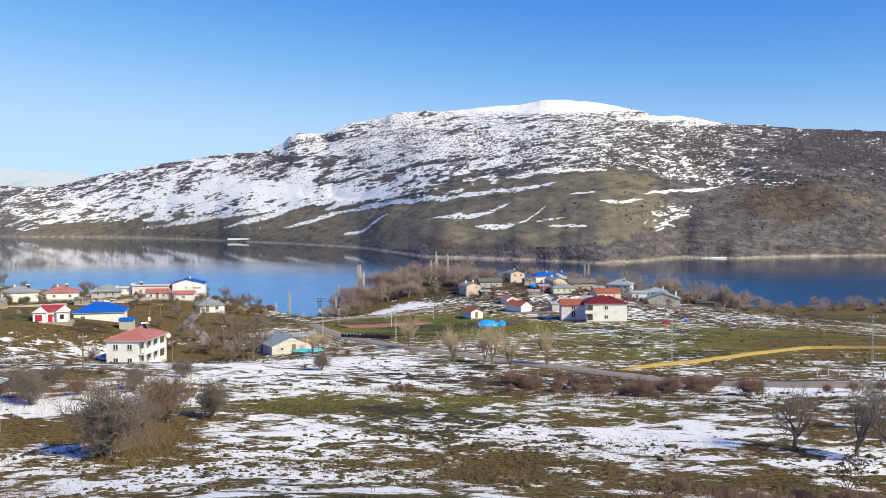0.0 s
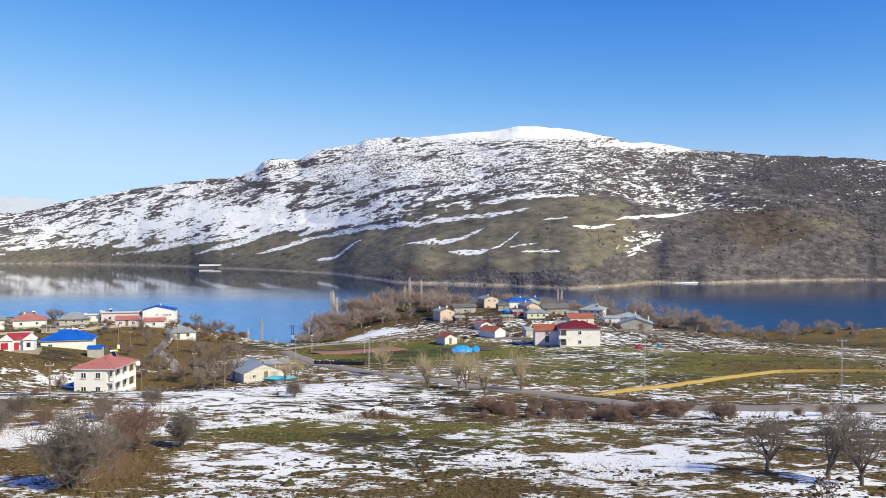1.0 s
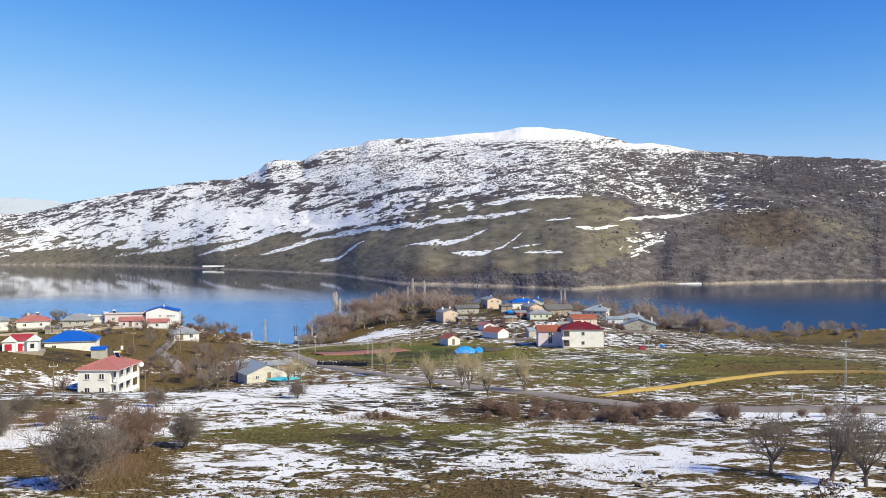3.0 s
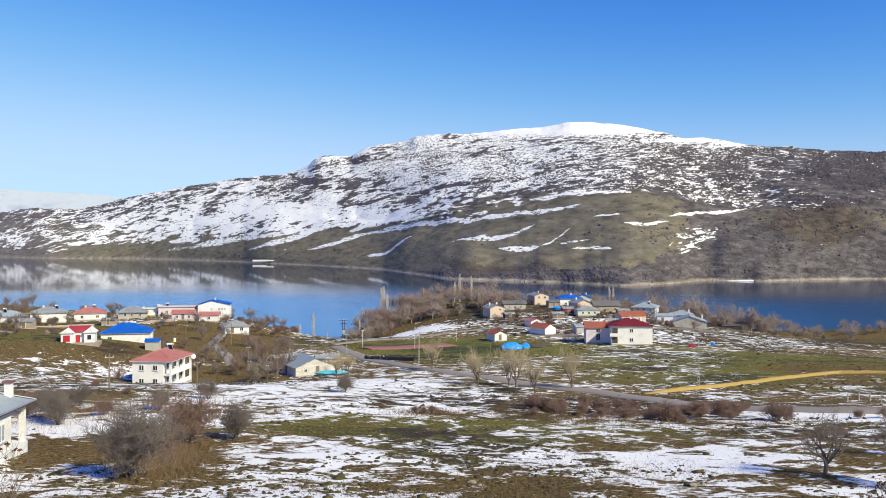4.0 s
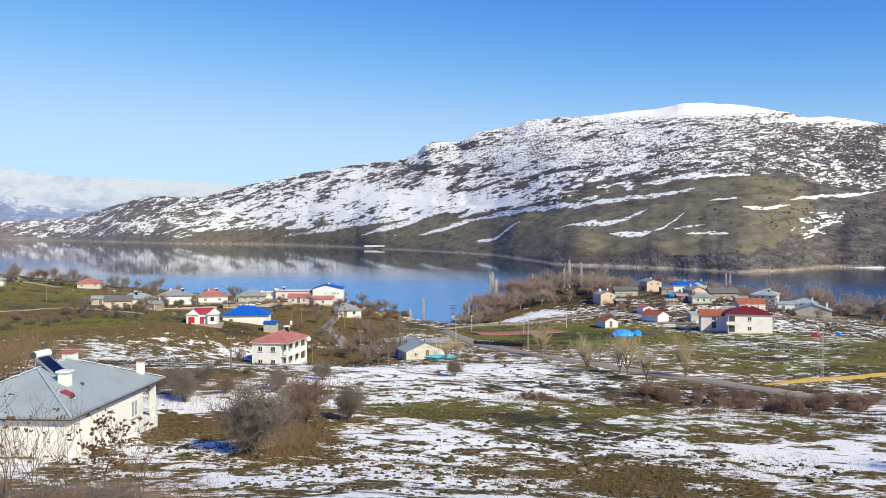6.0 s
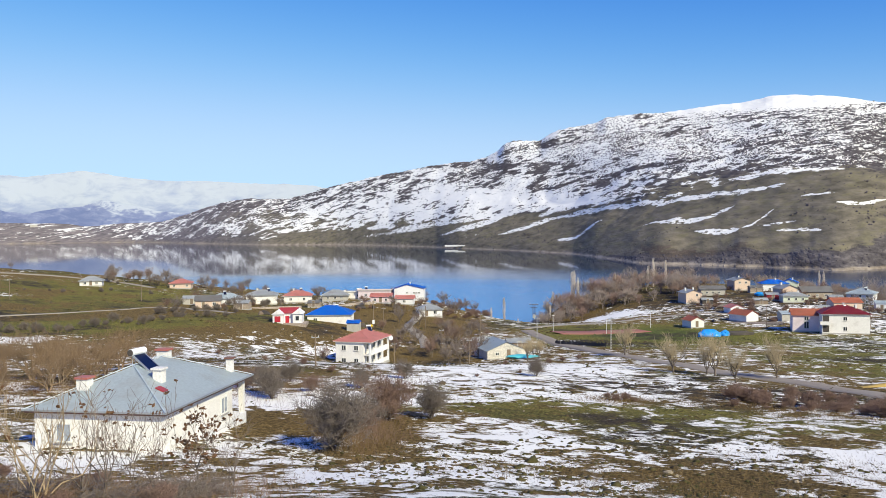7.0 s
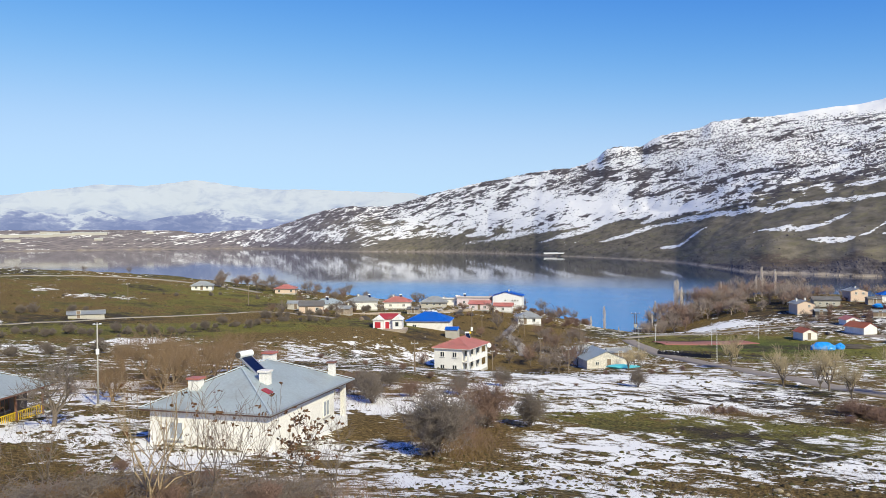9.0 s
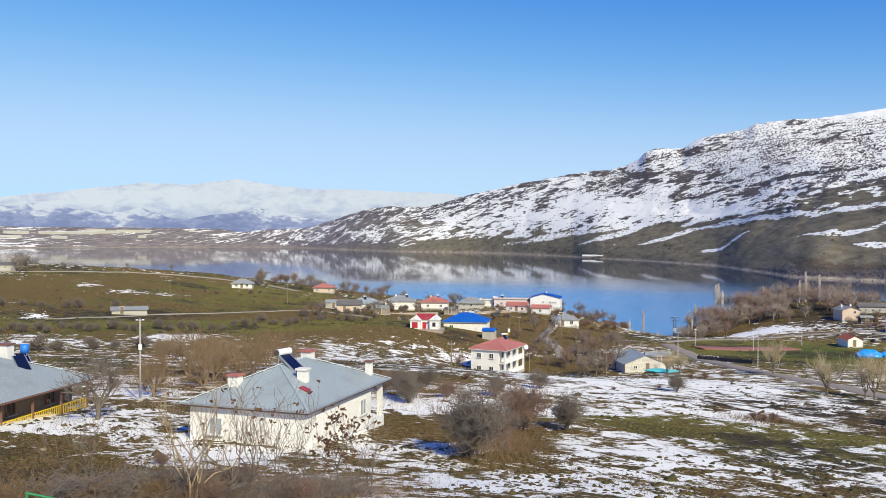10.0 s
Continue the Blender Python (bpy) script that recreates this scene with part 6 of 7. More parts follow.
# reddish bushes along the road and the ditch
rng = random.Random(77)
for i in range(64):
    a = 4.0 + 14.5 * i / 63 + rng.uniform(-0.5, 0.5)
    plant(brush[i % 3], a, 113 - 6 * math.sin((a - 4) / 14 * 3.1) + rng.gauss(0, 4.5), rng.uniform(0.35, 1.05) * rng.choice((0.7, 1, 1.15)), group="roadside bushes", wide=rng.uniform(0.9, 1.5))
plant(brush[0], 20.3, 103, 1.25, group="roadside bushes", wide=1.2)
plant(brush[1], 20.9, 104, 1.0, group="roadside bushes")
for a, r, s in ((-3.0, 101, 0.55), (-2.4, 102, 0.6), (-1.7, 101, 0.55), (-2.0, 103, 0.5), (-3.6, 103, 0.45), (25, 108, 0.6), (26.5, 110, 0.7), (28, 112, 0.7), (24, 92, 0.55), (26, 88, 0.6), (-9.5, 130, 0.5), (-12.5, 120, 0.5), (-20, 128, 0.6), (-22.5, 118, 0.6), (-24.4, 130, 0.6), (-27.5, 118, 0.6), (-31.5, 112, 0.7), (-33, 104, 0.7), (-46, 100, 0.6), (-50, 92, 0.6), (-10.5, 160, 0.5), (-7.5, 168, 0.6), (-6.6, 176, 0.6), (-5.5, 180, 0.6), (-27, 160, 0.6), (-25.5, 172, 0.6), (-30, 178, 0.6)):
    plant(brush[int(abs(a) * 10) % 3], a, r, s)
for i in range(30):
    a, r = -42 + 10.0 * rng.gauss(0, 0.5), 43 + rng.gauss(0, 5)
    plant((scrub + brush[:1])[i % 3], a, max(r, 35), rng.uniform(0.3, 0.6), wide=rng.uniform(1.2, 1.8))
for i in range(18):
    a = rng.uniform(-53, -29)
    plant(ochre_brush[i % 2], a, rng.uniform(35.5, 42) + 0.12 * max(0, -40 - a), rng.uniform(0.7, 1.15), wide=rng.uniform(1.1, 1.7), group="tangled brush on the near slope")
for i in range(14):
    plant(brush[i % 3], rng.uniform(15, 28), rng.uniform(38, 46), rng.uniform(0.25, 0.5), wide=1.3, label="low brown leafless scrub on the near slope")
# roadside trees
for i, (a, r, s) in enumerate(((0.75, 150, 0.95), (-2.4, 190, 0.95), (3.4, 149, 1.05), (4.7, 139, 0.9), (7.2, 149, 1.0), (2.9, 152, 0.7), (-8.6, 196, 0.7), (-9.0, 182, 0.7), (-8.2, 190, 0.6))):
    plant(road_tree[i % 3], a, r, s, group="roadside trees")
# trees round the barn, the path and the knoll
for i, (a, r, s) in enumerate(((-13.7, 190, 1.0), (-13.0, 196, 0.95), (-12.4, 205, 1.0), (-14.5, 188, 0.8), (-15.6, 205, 0.9), (-16.6, 222, 0.8), (-15.0, 215, 0.8), (-13.9, 225, 0.9), (-17.6, 226, 0.7), (-14.4, 240, 0.7), (-23, 168, 0.6), (-16.4, 268, 0.9), (-17.8, 270, 0.8), (-15.0, 262, 0.7), (-14.3, 300, 0.9), (-14.8, 318, 0.9), (-13.6, 310, 0.8), (-13.2, 325, 0.8), (-12.6, 318, 0.7), (-16.3, 330, 0.9), (-18.3, 300, 0.7), (-23.4, 332, 0.9), (-20.2, 300, 0.6), (-26, 300, 0.6), (-28.6, 296, 0.7), (-31.4, 300, 0.8), (-28.9, 276, 0.8), (-32.6, 262, 0.8), (-33.2, 272, 0.6), (-27.9, 305, 0.7))):
    plant(far_tree[i % 3], a, r, s)
# the wooded shore beyond the court, with poplars
for i in range(120):
    a = rng.uniform(-8.4, 2.2)
    r = rng.uniform(356, 420) + 8 * smooth(-a, 3, 8)
    if -4.6 < a < -1.6 and r < 368:
        r += 26
    (red_stand if i % 3 == 1 else grey_stand).append((far_tree[i % 3], a, float(r), rng.uniform(0.7, 1.5)))
for a, r, s in ((-5.9, 398, 1.05), (-5.75, 400, 1.0), (-5.5, 396, 0.8), (-7.2, 390, 0.75), (-7.6, 386, 0.7), (-7.4, 380, 0.65), (-3.0, 400, 0.95), (-0.85, 404, 1.05), (-0.5, 406, 1.0), (0.3, 408, 0.9), (9.7, 410, 0.75), (9.95, 412, 0.75), (-10.55, 381, 0.95), (-11.45, 378, 1.0), (-9.6, 384, 0.6)):
    plant(poplar[int(abs(a * 10)) % 2], a, r, s, group="poplars by the shore")
for i in range(130):
    a = 8.5 + 20.5 * rng.random() ** 1.2
    shore_stand.append(((far_bush + far_tree)[i % 5], a, rng.uniform(385, 440), rng.uniform(0.6, 1.1) * (1.75 if 12.5 < a < 20 else 0.85)))
for i in range(26):
    plant(far_tree[i % 3], rng.uniform(1.5, 14), rng.uniform(335, 400), rng.uniform(0.35, 0.7))
for i in range(70):
    a, r = rng.uniform(-19, -11.5), rng.uniform(205, 335)
    if r > 290 and a > -13.5 or -17 < a < -15.3 and 210 < r < 300 or -20.5 < a and 170 < r < 200:
        continue
    plant((far_bush + far_tree)[i % 5], a, r, rng.uniform(0.3, 0.75))
for i in range(60):
    a = rng.uniform(1.0, 17.0)
    (red_stand if i % 3 == 1 else grey_stand).append((far_tree[i % 3], a, rng.uniform(398, 428), rng.uniform(0.5, 1.0)))
for i in range(34):
    yard_stand.append(((far_bush + brush)[i % 5], rng.uniform(1.5, 16), rng.uniform(318, 392), rng.uniform(0.4, 0.8)))
for i in range(44):
    plant(far_tree[i % 3], rng.uniform(-33, -15), rng.uniform(336, 366), rng.uniform(0.35, 0.75), group="trees behind the hill")
for i in range(44):
    a = rng.uniform(-16.2, -11.6)
    plant(brush[i % 3], a, rng.uniform(288, 352) + 5 * (a + 14), rng.uniform(0.7, 1.3), wide=rng.uniform(1, 1.5), label="reddish-brown leafless bush on the bank above the bay")
for i in range(26):
    plant(far_bush[i % 2], rng.uniform(-52, -30), rng.uniform(225, 345), rng.uniform(0.25, 0.6), group="bushes on the hill")
# the grassy hill
for a, r, s in ((-37.2, 328, 1.25), (-36.6, 334, 1.0), (-34.2, 323, 1.1), (-39.4, 322, 1.1), (-40.2, 326, 0.7), (-41.6, 330, 0.6), (-43.2, 326, 0.7), (-44.2, 318, 0.8), (-46.2, 318, 0.6), (-36.2, 360, 1.0), (-48.4, 214, 0.8), (-46.8, 220, 0.7), (-36, 230, 0.7), (-38.3, 226, 0.6), (-33.6, 240, 0.8), (-35, 226, 0.6), (-40.5, 215, 0.6), (-43, 208, 0.7), (-44.0, 199, 0.8)):
    plant(far_bush[int(r) % 2], a, r, s)
for i in range(34):
    a = rng.uniform(-37, -28)
    plant(far_tree[i % 3], a, rng.uniform(358, 388), rng.uniform(0.5, 0.95), group="trees behind the hill")
for a, r, s in ((-51.2, 372, 1.3), (-50.8, 374, 1.1), (-48.8, 392, 0.5), (-45, 396, 0.45), (-42.3, 396, 0.5)):
    plant(far_tree[0], a, r, s)
# hedgerows between the hill fields
for (a0, r0), (a1, r1), n in (((-53, 203), (-39, 222), 20), ((-39, 222), (-29, 243), 16), ((-52, 262), (-44, 276), 9), ((-34, 258), (-28.5, 272), 9), ((-31, 300), (-26, 306), 8), ((-50, 168), (-36, 176), 12)):
    for i in range(n):
        u = (i + rng.uniform(-0.4, 0.4)) / n
        hedge_stand.append(((far_bush + brush)[i % 5], a0 + (a1 - a0) * u, r0 + (r1 - r0) * u + rng.gauss(0, 3), rng.uniform(0.4, 0.95)))
# scrub round the village houses
for i in range(46):
    yard_stand.append(((far_bush + brush + far_tree)[i % 8], rng.uniform(1.0, 16.5), rng.uniform(292, 388), rng.uniform(0.35, 0.75)))
for i in range(20):
    yard_stand.append(((far_bush + brush)[i % 5], rng.uniform(-31, -15.5), rng.uniform(285, 330), rng.uniform(0.35, 0.8)))
wood("lakeside_wood", grey_stand, M_WOODGREY, "bare grey-brown trees crowding the lake shore")
wood("hedge", hedge_stand, M_TWIGDARK, "dark leafless hedges between the hill fields")
wood("yard_scrub", yard_stand, M_TWIGRED, "reddish leafless scrub in the village yards")
wood("shore_scrub", shore_stand, M_WOODGREY, "bare grey-brown scrub along the lake shore")
wood("reddish_wood", red_stand, M_WOODRED, "reddish bare trees among the lakeside wood")
for group_ in (ochre_brush, fruit, thicket, brush, scrub, road_tree, pale_tree, far_tree, far_bush, poplar, [oak, slim, pale_sapling]):
    for src in group_:
        if src.name not in USED:
            for o in (*src.children, src):
                bpy.data.objects.remove(o)


# ---- poles ----
def lattice_pole(az, r, height=9.0):
    """Slender pale lattice pole: two tapering legs with rungs, cross-arm and insulators."""
    x, y = at(az, r)
    ob = thing("utility_pole", pose(x, y, ground_z(x, y) - 0.1, 0, 0, -az), "slender pale concrete ladder-type utility pole", "utility pole", "utility poles")
    for s in (-1, 1):
        part("leg", tube(bmesh.new(), (s * 0.15, 0, 0), (s * 0.07, 0, height), 0.045, 0.03, 5), M_CONC, ob)
    n = 12
    for i in range(n):
        z = 0.5 + i * (height - 0.8) / (n - 1)
        w = 0.15 - 0.08 * z / height
        part("rung", boxes((-w, w, -0.04, 0.04, z, z + 0.2)), M_CONC, ob)
    part("crossarm", boxes((-0.7, 0.7, -0.06, 0.06, height - 0.5, height - 0.38)), M_STEEL, ob)
    for sx in (-0.62, 0, 0.62):
        part("insulator", tube(bmesh.new(), (sx, 0, height - 0.38), (sx, 0, height - 0.18), 0.05, 0.035, 6), M_TANK, ob)
    return ob


def wood_pole(az, r, height=7.5, lamp=False, material=None, label="weathered wooden utility pole", boxed=False):
    x, y = at(az, r)
    ob = thing("utility_pole", pose(x, y, ground_z(x, y) - 0.1, 0, 0, -az), label, "utility pole", "utility poles")
    part("pole", tube(bmesh.new(), (0, 0, 0), (0, 0, height), 0.13, 0.09, 8), material or M_WOOD, ob)
    part("crossarm", boxes((-0.6, 0.6, -0.05, 0.05, height - 0.6, height - 0.48)), M_STEEL, ob)
    for sx in (-0.5, 0.5):
        part("insulator", tube(bmesh.new(), (sx, 0, height - 0.48), (sx, 0, height - 0.28), 0.05, 0.04, 6), M_TANK, ob)
    if boxed:
        part("meter_box", boxes((-0.35, 0.35, -0.35, -0.12, 1.0, 2.1), bevel=0.02), M_TANK, ob, "white meter box")
    if lamp:
        part("lamp_head", boxes((0.1, 0.75, -0.1, 0.1, height - 1.0, height - 0.88), bevel=0.03), M_TANK, ob)
    return ob


# the tall street lamp beside the near house
lx, ly = at(-44.3, 88)
lamp = thing("street_lamp", pose(lx, ly, ground_z(lx, ly) - 0.1, 0, 0, 44), "tall grey steel street lamp with twin heads", "street lamp")
part("post", tube(bmesh.new(), (0, 0, 0), (0, 0, 8.3), 0.1, 0.06, 10), M_CONC, lamp, smooth=True)
part("base", boxes((-0.25, 0.25, -0.25, 0.25, 0, 0.35), bevel=0.03), M_CONC, lamp)
part("arm", boxes((-0.35, 0.35, -0.03, 0.03, 8.1, 8.16)), M_STEEL, lamp)
for sx in (-0.28, 0.28):
    part("lamp_head", boxes((sx - 0.13, sx + 0.13, -0.22, 0.1, 8.12, 8.22), bevel=0.04), M_TANK, lamp)
part("junction_box", boxes((-0.16, 0.16, -0.26, -0.1, 5.2, 5.75), bevel=0.01), M_TANK, lamp)

lattice_pole(15.5, 158, 8.8)
lattice_pole(27.5, 150, 8.8)
lattice_pole(-8.3, 205, 9.0)
lattice_pole(-3.3, 205, 8.2)
hx, hy = at(-8.5, 349)
hp = thing("utility_pole", pose(hx, hy, ground_z(hx, hy) - 0.2, 0, 0, 8), "dark steel double pole carrying a transformer platform", "utility pole")
for s in (-1, 1):
    part("leg", tube(bmesh.new(), (s * 0.45, 0, 0), (s * 0.4, 0, 10.6), 0.17, 0.12, 8), M_DARK, hp)
for z, w in ((10.5, 1.9), (9.2, 1.5), (6.6, 0.9)):
    part("crossarm", boxes((-w, w, -0.1, 0.1, z, z + 0.2)), M_DARK, hp)
part("transformer", boxes((-0.6, 0.6, -0.5, 0.5, 5.0, 6.4), bevel=0.06), M_CONC, hp)
for sx in (-1.6, 0, 1.6):
    part("insulator", tube(bmesh.new(), (sx, 0, 10.7), (sx, 0, 11.15), 0.1, 0.07, 6), M_TANK, hp)
wood_pole(-19.6, 247, 8.0, True, boxed=True)
for a, r, h in ((-12.2, 240, 7.5), (-16.0, 262, 7.0), (-23.6, 128, 5.0), (-18.9, 255, 6.0), (-14.9, 212, 6.5), (-13.0, 190, 6.0), (-25.8, 240, 6.0), (-34.8, 300, 7.5), (-42.4, 300, 7.0), (6.6, 288, 7.0), (-18.2, 196, 5.0)):
    wood_pole(a, r, h)
for a, r in ((-3.6, 262), (-0.7, 286), (-7.2, 268)):
    x, y = at(a, r)
    fl = thing("court_lamp", pose(x, y, ground_z(x, y) - 0.1, 0, 0, 0), "white steel lamp post beside the playing court", "lamp post", "court lamps")
    part("post", tube(bmesh.new(), (0, 0, 0), (0, 0, 5.5), 0.06, 0.045, 8), M_TANK, fl)
    part("lamp_head", boxes((-0.4, 0.4, -0.12, 0.12, 5.4, 5.62), bevel=0.04), M_TANK, fl)

# a green rail at the foot of the near slope
gx, gy = at(-51.0, 34)
rail = thing("rail", pose(gx, gy, ground_z(gx, gy), 0, 0, 30), "short green-painted metal rail on the slope", "rail")
part("post", tube(bmesh.new(), (0, 0, -0.2), (0, 0, 0.9), 0.05, n=8), M_GREENP, rail)
part("post", tube(bmesh.new(), (1.3, 0, -0.4), (1.3, 0, 0.6), 0.05, n=8), M_GREENP, rail)
part("bar", tube(bmesh.new(), (0, 0, 0.85), (1.3, 0, 0.55), 0.04, n=8), M_GREENP, rail)

# fence posts and rails near the road
for k in range(7):
    x, y = at(24.4 + 0.62 * k, 134 + 3.0 * math.sin(k))
    po = thing("fence_post", pose(x, y, ground_z(x, y) - 0.1, 0, 0, 20 * k), "pale leaning concrete fence post", "fence post", "fence posts")
    part("shaft", boxes((-0.08, 0.08, -0.08, 0.08, 0, 1.4), bevel=0.015), M_CONC, po)
fx, fy = at(-5.4, 219)
fence = thing("fence", pose(fx, fy, 0, 0, 0, 0), "dark weathered board fence beside the road", "fence")
for k in range(9):
    x, y = at(-6.9 + 0.38 * k, 226 - 1.6 * k)
    for j in range(6):
        ox = -0.9 + j * 0.36
        bx, by = x + ox * 0.73, y - ox * 0.68
        bd = part("board", boxes((-0.175, 0.175, -0.02, 0.02, -0.2, 0.8 + 0.12 * ((j * 7 + k * 5) % 4))), M_DARK, fence)
        bd.location, bd.rotation_euler = (bx - fx, by - fy, ground_z(bx, by)), (0, 0, radians(-43))


# ---- heaps, tarpaulins, stones ----
def lump(name, seed, dims, material, rough=0.25, sub=2):
    """A rounded irregular heap or stone, one mesh."""
    bm = bmesh.new()
    bmesh.ops.create_icosphere(bm, subdivisions=sub, radius=1)
    off = Vector((seed * 3.1, seed * 1.7, 0))
    for v in bm.verts:
        n = noise.noise(v.co * 1.3 + off) + 0.5 * noise.noise(v.co * 3.1 + off)
        v.co *= 1 + rough * n
        v.co = Vector((v.co.x * dims[0], v.co.y * dims[1], v.co.z * dims[2]))
    return part(name, bm, material)


def set_down(ob, az, r, turn=0.0, sink=0.25, xy=None):
    x, y = xy or at(az, r)
    ob.matrix_world = pose(x, y, ground_z(x, y) + sink, 0, 0, turn)
    return ob


tagged(set_down(lump("tarpaulin_heap", 3, (3.4, 2.2, 1.7), M_TARP, 0.3, 3), 3.1, 254, 10, 0.5), "hay heap covered by a bright blue tarpaulin", "tarpaulin")
tagged(set_down(lump("tarpaulin_heap", 5, (1.4, 1.2, 1.2), M_TARP, 0.3, 3), 4.05, 259, 40, 0.4), "small heap under bright blue tarpaulin", "tarpaulin")
tagged(set_down(lump("tarpaulin", 7, (4.0, 1.5, 0.55), M_TEAL, 0.25, 3), -9.3, 196, 8, 0.25), "turquoise tarpaulin spread beside the barn", "tarpaulin")
tagged(set_down(lump("tarpaulin", 9, (2.2, 1.6, 0.9), M_TARP, 0.25, 3), 6.2, 366, 0, 0.8), "blue sheeting heap between village houses", "tarpaulin")
tagged(set_down(lump("barrel_heap", 11, (0.8, 0.6, 0.6), M_TARP, 0.2, 2), 16.4, 280, 0, 0.3), "small blue covered pile in the snowy field", "pile")
tagged(set_down(lump("hay_heap", 12, (1.3, 0.8, 0.9), M_ROOFCRIM, 0.3, 2), 15.1, 269, 0, 0.3), "rusty red covered stack in the field", "stack")
tagged(set_down(lump("firewood_heap", 13, (5.0, 1.4, 1.0), M_DARK, 0.35, 3), 4.7, 262, 8, 0.3), "dark heap of logs behind the tarpaulin", "pile")
# a round yellow globe lamp on a post, built as an unlit drum
yx, yy = at(-19.75, 214)
yb = thing("water_tank", pose(yx, yy, ground_z(yx, yy), 0, 0, 0), "round yellow globe lamp on a post", "tank")
part("post", tube(bmesh.new(), (0, 0, -0.3), (0, 0, 5.2), 0.12, n=8), M_STEEL, yb)
bm = bmesh.new()
bmesh.ops.create_uvsphere(bm, u_segments=14, v_segments=8, radius=0.42, matrix=Matrix.Translation((0, 0, 5.5)) @ Matrix.Diagonal((1, 1, 0.85, 1)))
part("drum", bm, M_YELLOW, yb, smooth=True)

# yard clutter: log piles, low dry-stone walls and stacks beside the houses
rng = random.Random(19)
piles = [lump("firewood_heap", 60 + i, (1.6, 0.7, 0.7), M_WOOD if i else M_DARK, 0.4, 2) for i in range(2)]
for ob in piles:
    tagged(ob, "dark weathered pile of logs in a yard", "log pile", "log piles in the village")
for i in range(26):
    a, r = (rng.uniform(2.0, 15.5), rng.uniform(296, 372)) if i < 18 else (rng.uniform(-29, -16), rng.uniform(226, 300))
    x, y = at(a, r)
    m = pose(x, y, ground_z(x, y) + 0.2, 0, 0, rng.uniform(0, 180)) @ Matrix.Diagonal((rng.uniform(0.7, 1.6), 1, rng.uniform(0.7, 1.5), 1))
    if i < 2:
        piles[i].matrix_world = m
    else:
        copy_thing(piles[i % 2], m)
for a0, r0, a1, r1 in ((4.0, 300, 7.6, 292), (7.4, 330, 10.4, 322), (12.0, 322, 16.8, 316), (2.2, 340, 4.6, 336), (-28.5, 291, -24.5, 296), (-23, 300, -19.5, 304), (10.8, 288, 12.6, 290)):
    long_wall("garden_wall", [(a0, r0), (a1, r1)], 0.5, 1.1, M_STONE, "low dry-stone garden wall round a village yard", "garden wall")

stones = [lump("boulder", 30 + i, (0.5 + 0.1 * i, 0.42, 0.36), M_ROCK, 0.45, 2) for i in range(4)]
for s in stones:
    tagged(s, "lichen-stained ochre boulder lying in the grass", "boulder", "boulders on the slope")
spots = [(-17.0, 79.5, 1.5), (-16.7, 79, 1.2), (-17.3, 80, 1.1), (-16.4, 79.2, 1.0), (0.4, 56.5, 1.1), (0.9, 55.6, 0.8), (0.1, 57.2, 0.6), (5.3, 41, 1.1), (2.6, 57, 0.7), (8.3, 57, 0.9), (8.6, 58, 0.8), (14.6, 60, 1.0),
         (15.2, 58, 1.2), (15.8, 59, 0.9), (16.4, 57, 0.8), (20.5, 47, 1.0), (21.4, 46, 0.9), (22.6, 45, 1.1), (24.3, 46, 0.8), (23.4, 49, 0.9), (25.4, 43, 1.0), (-9.3, 86, 0.7), (-7.5, 90, 0.6), (-6.0, 84, 0.5), (9.0, 92, 0.6),
         (19.5, 62, 0.9), (18.3, 70, 0.7), (-28.6, 60, 0.6), (12.4, 47, 0.7), (-14.7, 86, 0.7), (-12, 89, 0.7), (-50, 62, 1.0), (27.0, 44, 0.8), (-45.8, 246, 1.5), (-47.6, 316, 2.2), (-43, 322, 1.6), (-50.5, 252, 2.0)]
for i, (a, r, s) in enumerate(spots):
    x, y = at(a, r)
    m = pose(x, y, ground_z(x, y) + 0.08 * s, 0, 0, 47 * i) @ Matrix.Diagonal((s * 0.55, s * 0.55, s * 0.5, 1))
    if i < 4:
        stones[i].matrix_world = m
    else:
        copy_thing(stones[i % 4], m)

# ---- dry weeds and tussocks: too many to count ----
rng = np.random.RandomState(8)


def weeds(name, zones, material, label, width=0.02, tall=(0.25, 0.8), lean=0.35):
    P, H = [], []
    for a, r, sa, sr, n, hs in zones:
        A, R = a + sa * rng.randn(n), np.maximum(r + sr * rng.randn(n), 20)
        P.append(np.stack([R * np.sin(np.radians(A)), R * np.cos(np.radians(A))], 1))
        H.append(rng.uniform(*tall, n) * hs)
    P, H = np.concatenate(P), np.concatenate(H)
    z = land(P[:, 0], P[:, 1]) - 0.03
    base = np.stack([P[:, 0], P[:, 1], z], 1)
    tip = base + np.stack([lean * H * rng.randn(len(H)), lean * H * rng.randn(len(H)), H], 1)
    t = rng.uniform(0, math.pi, len(H))
    side = np.stack([np.cos(t), np.sin(t), 0 * t], 1) * width
    V = np.stack([base - side, base + side, tip], 1).reshape(-1, 3)
    me = bpy.data.meshes.new(name)
    me.vertices.add(len(V))
    me.vertices.foreach_set("co", V.astype(np.float32).ravel())
    me.loops.add(len(V))
    me.loops.foreach_set("vertex_index", np.arange(len(V), dtype=np.int32))
    me.polygons.add(len(H))
    me.polygons.foreach_set("loop_start", np.arange(0, len(V), 3, dtype=np.int32))
    me.update(calc_edges=True)
    me.materials.append(material)
    return tagged(new(name, me), label, "grass", kind="stuff")


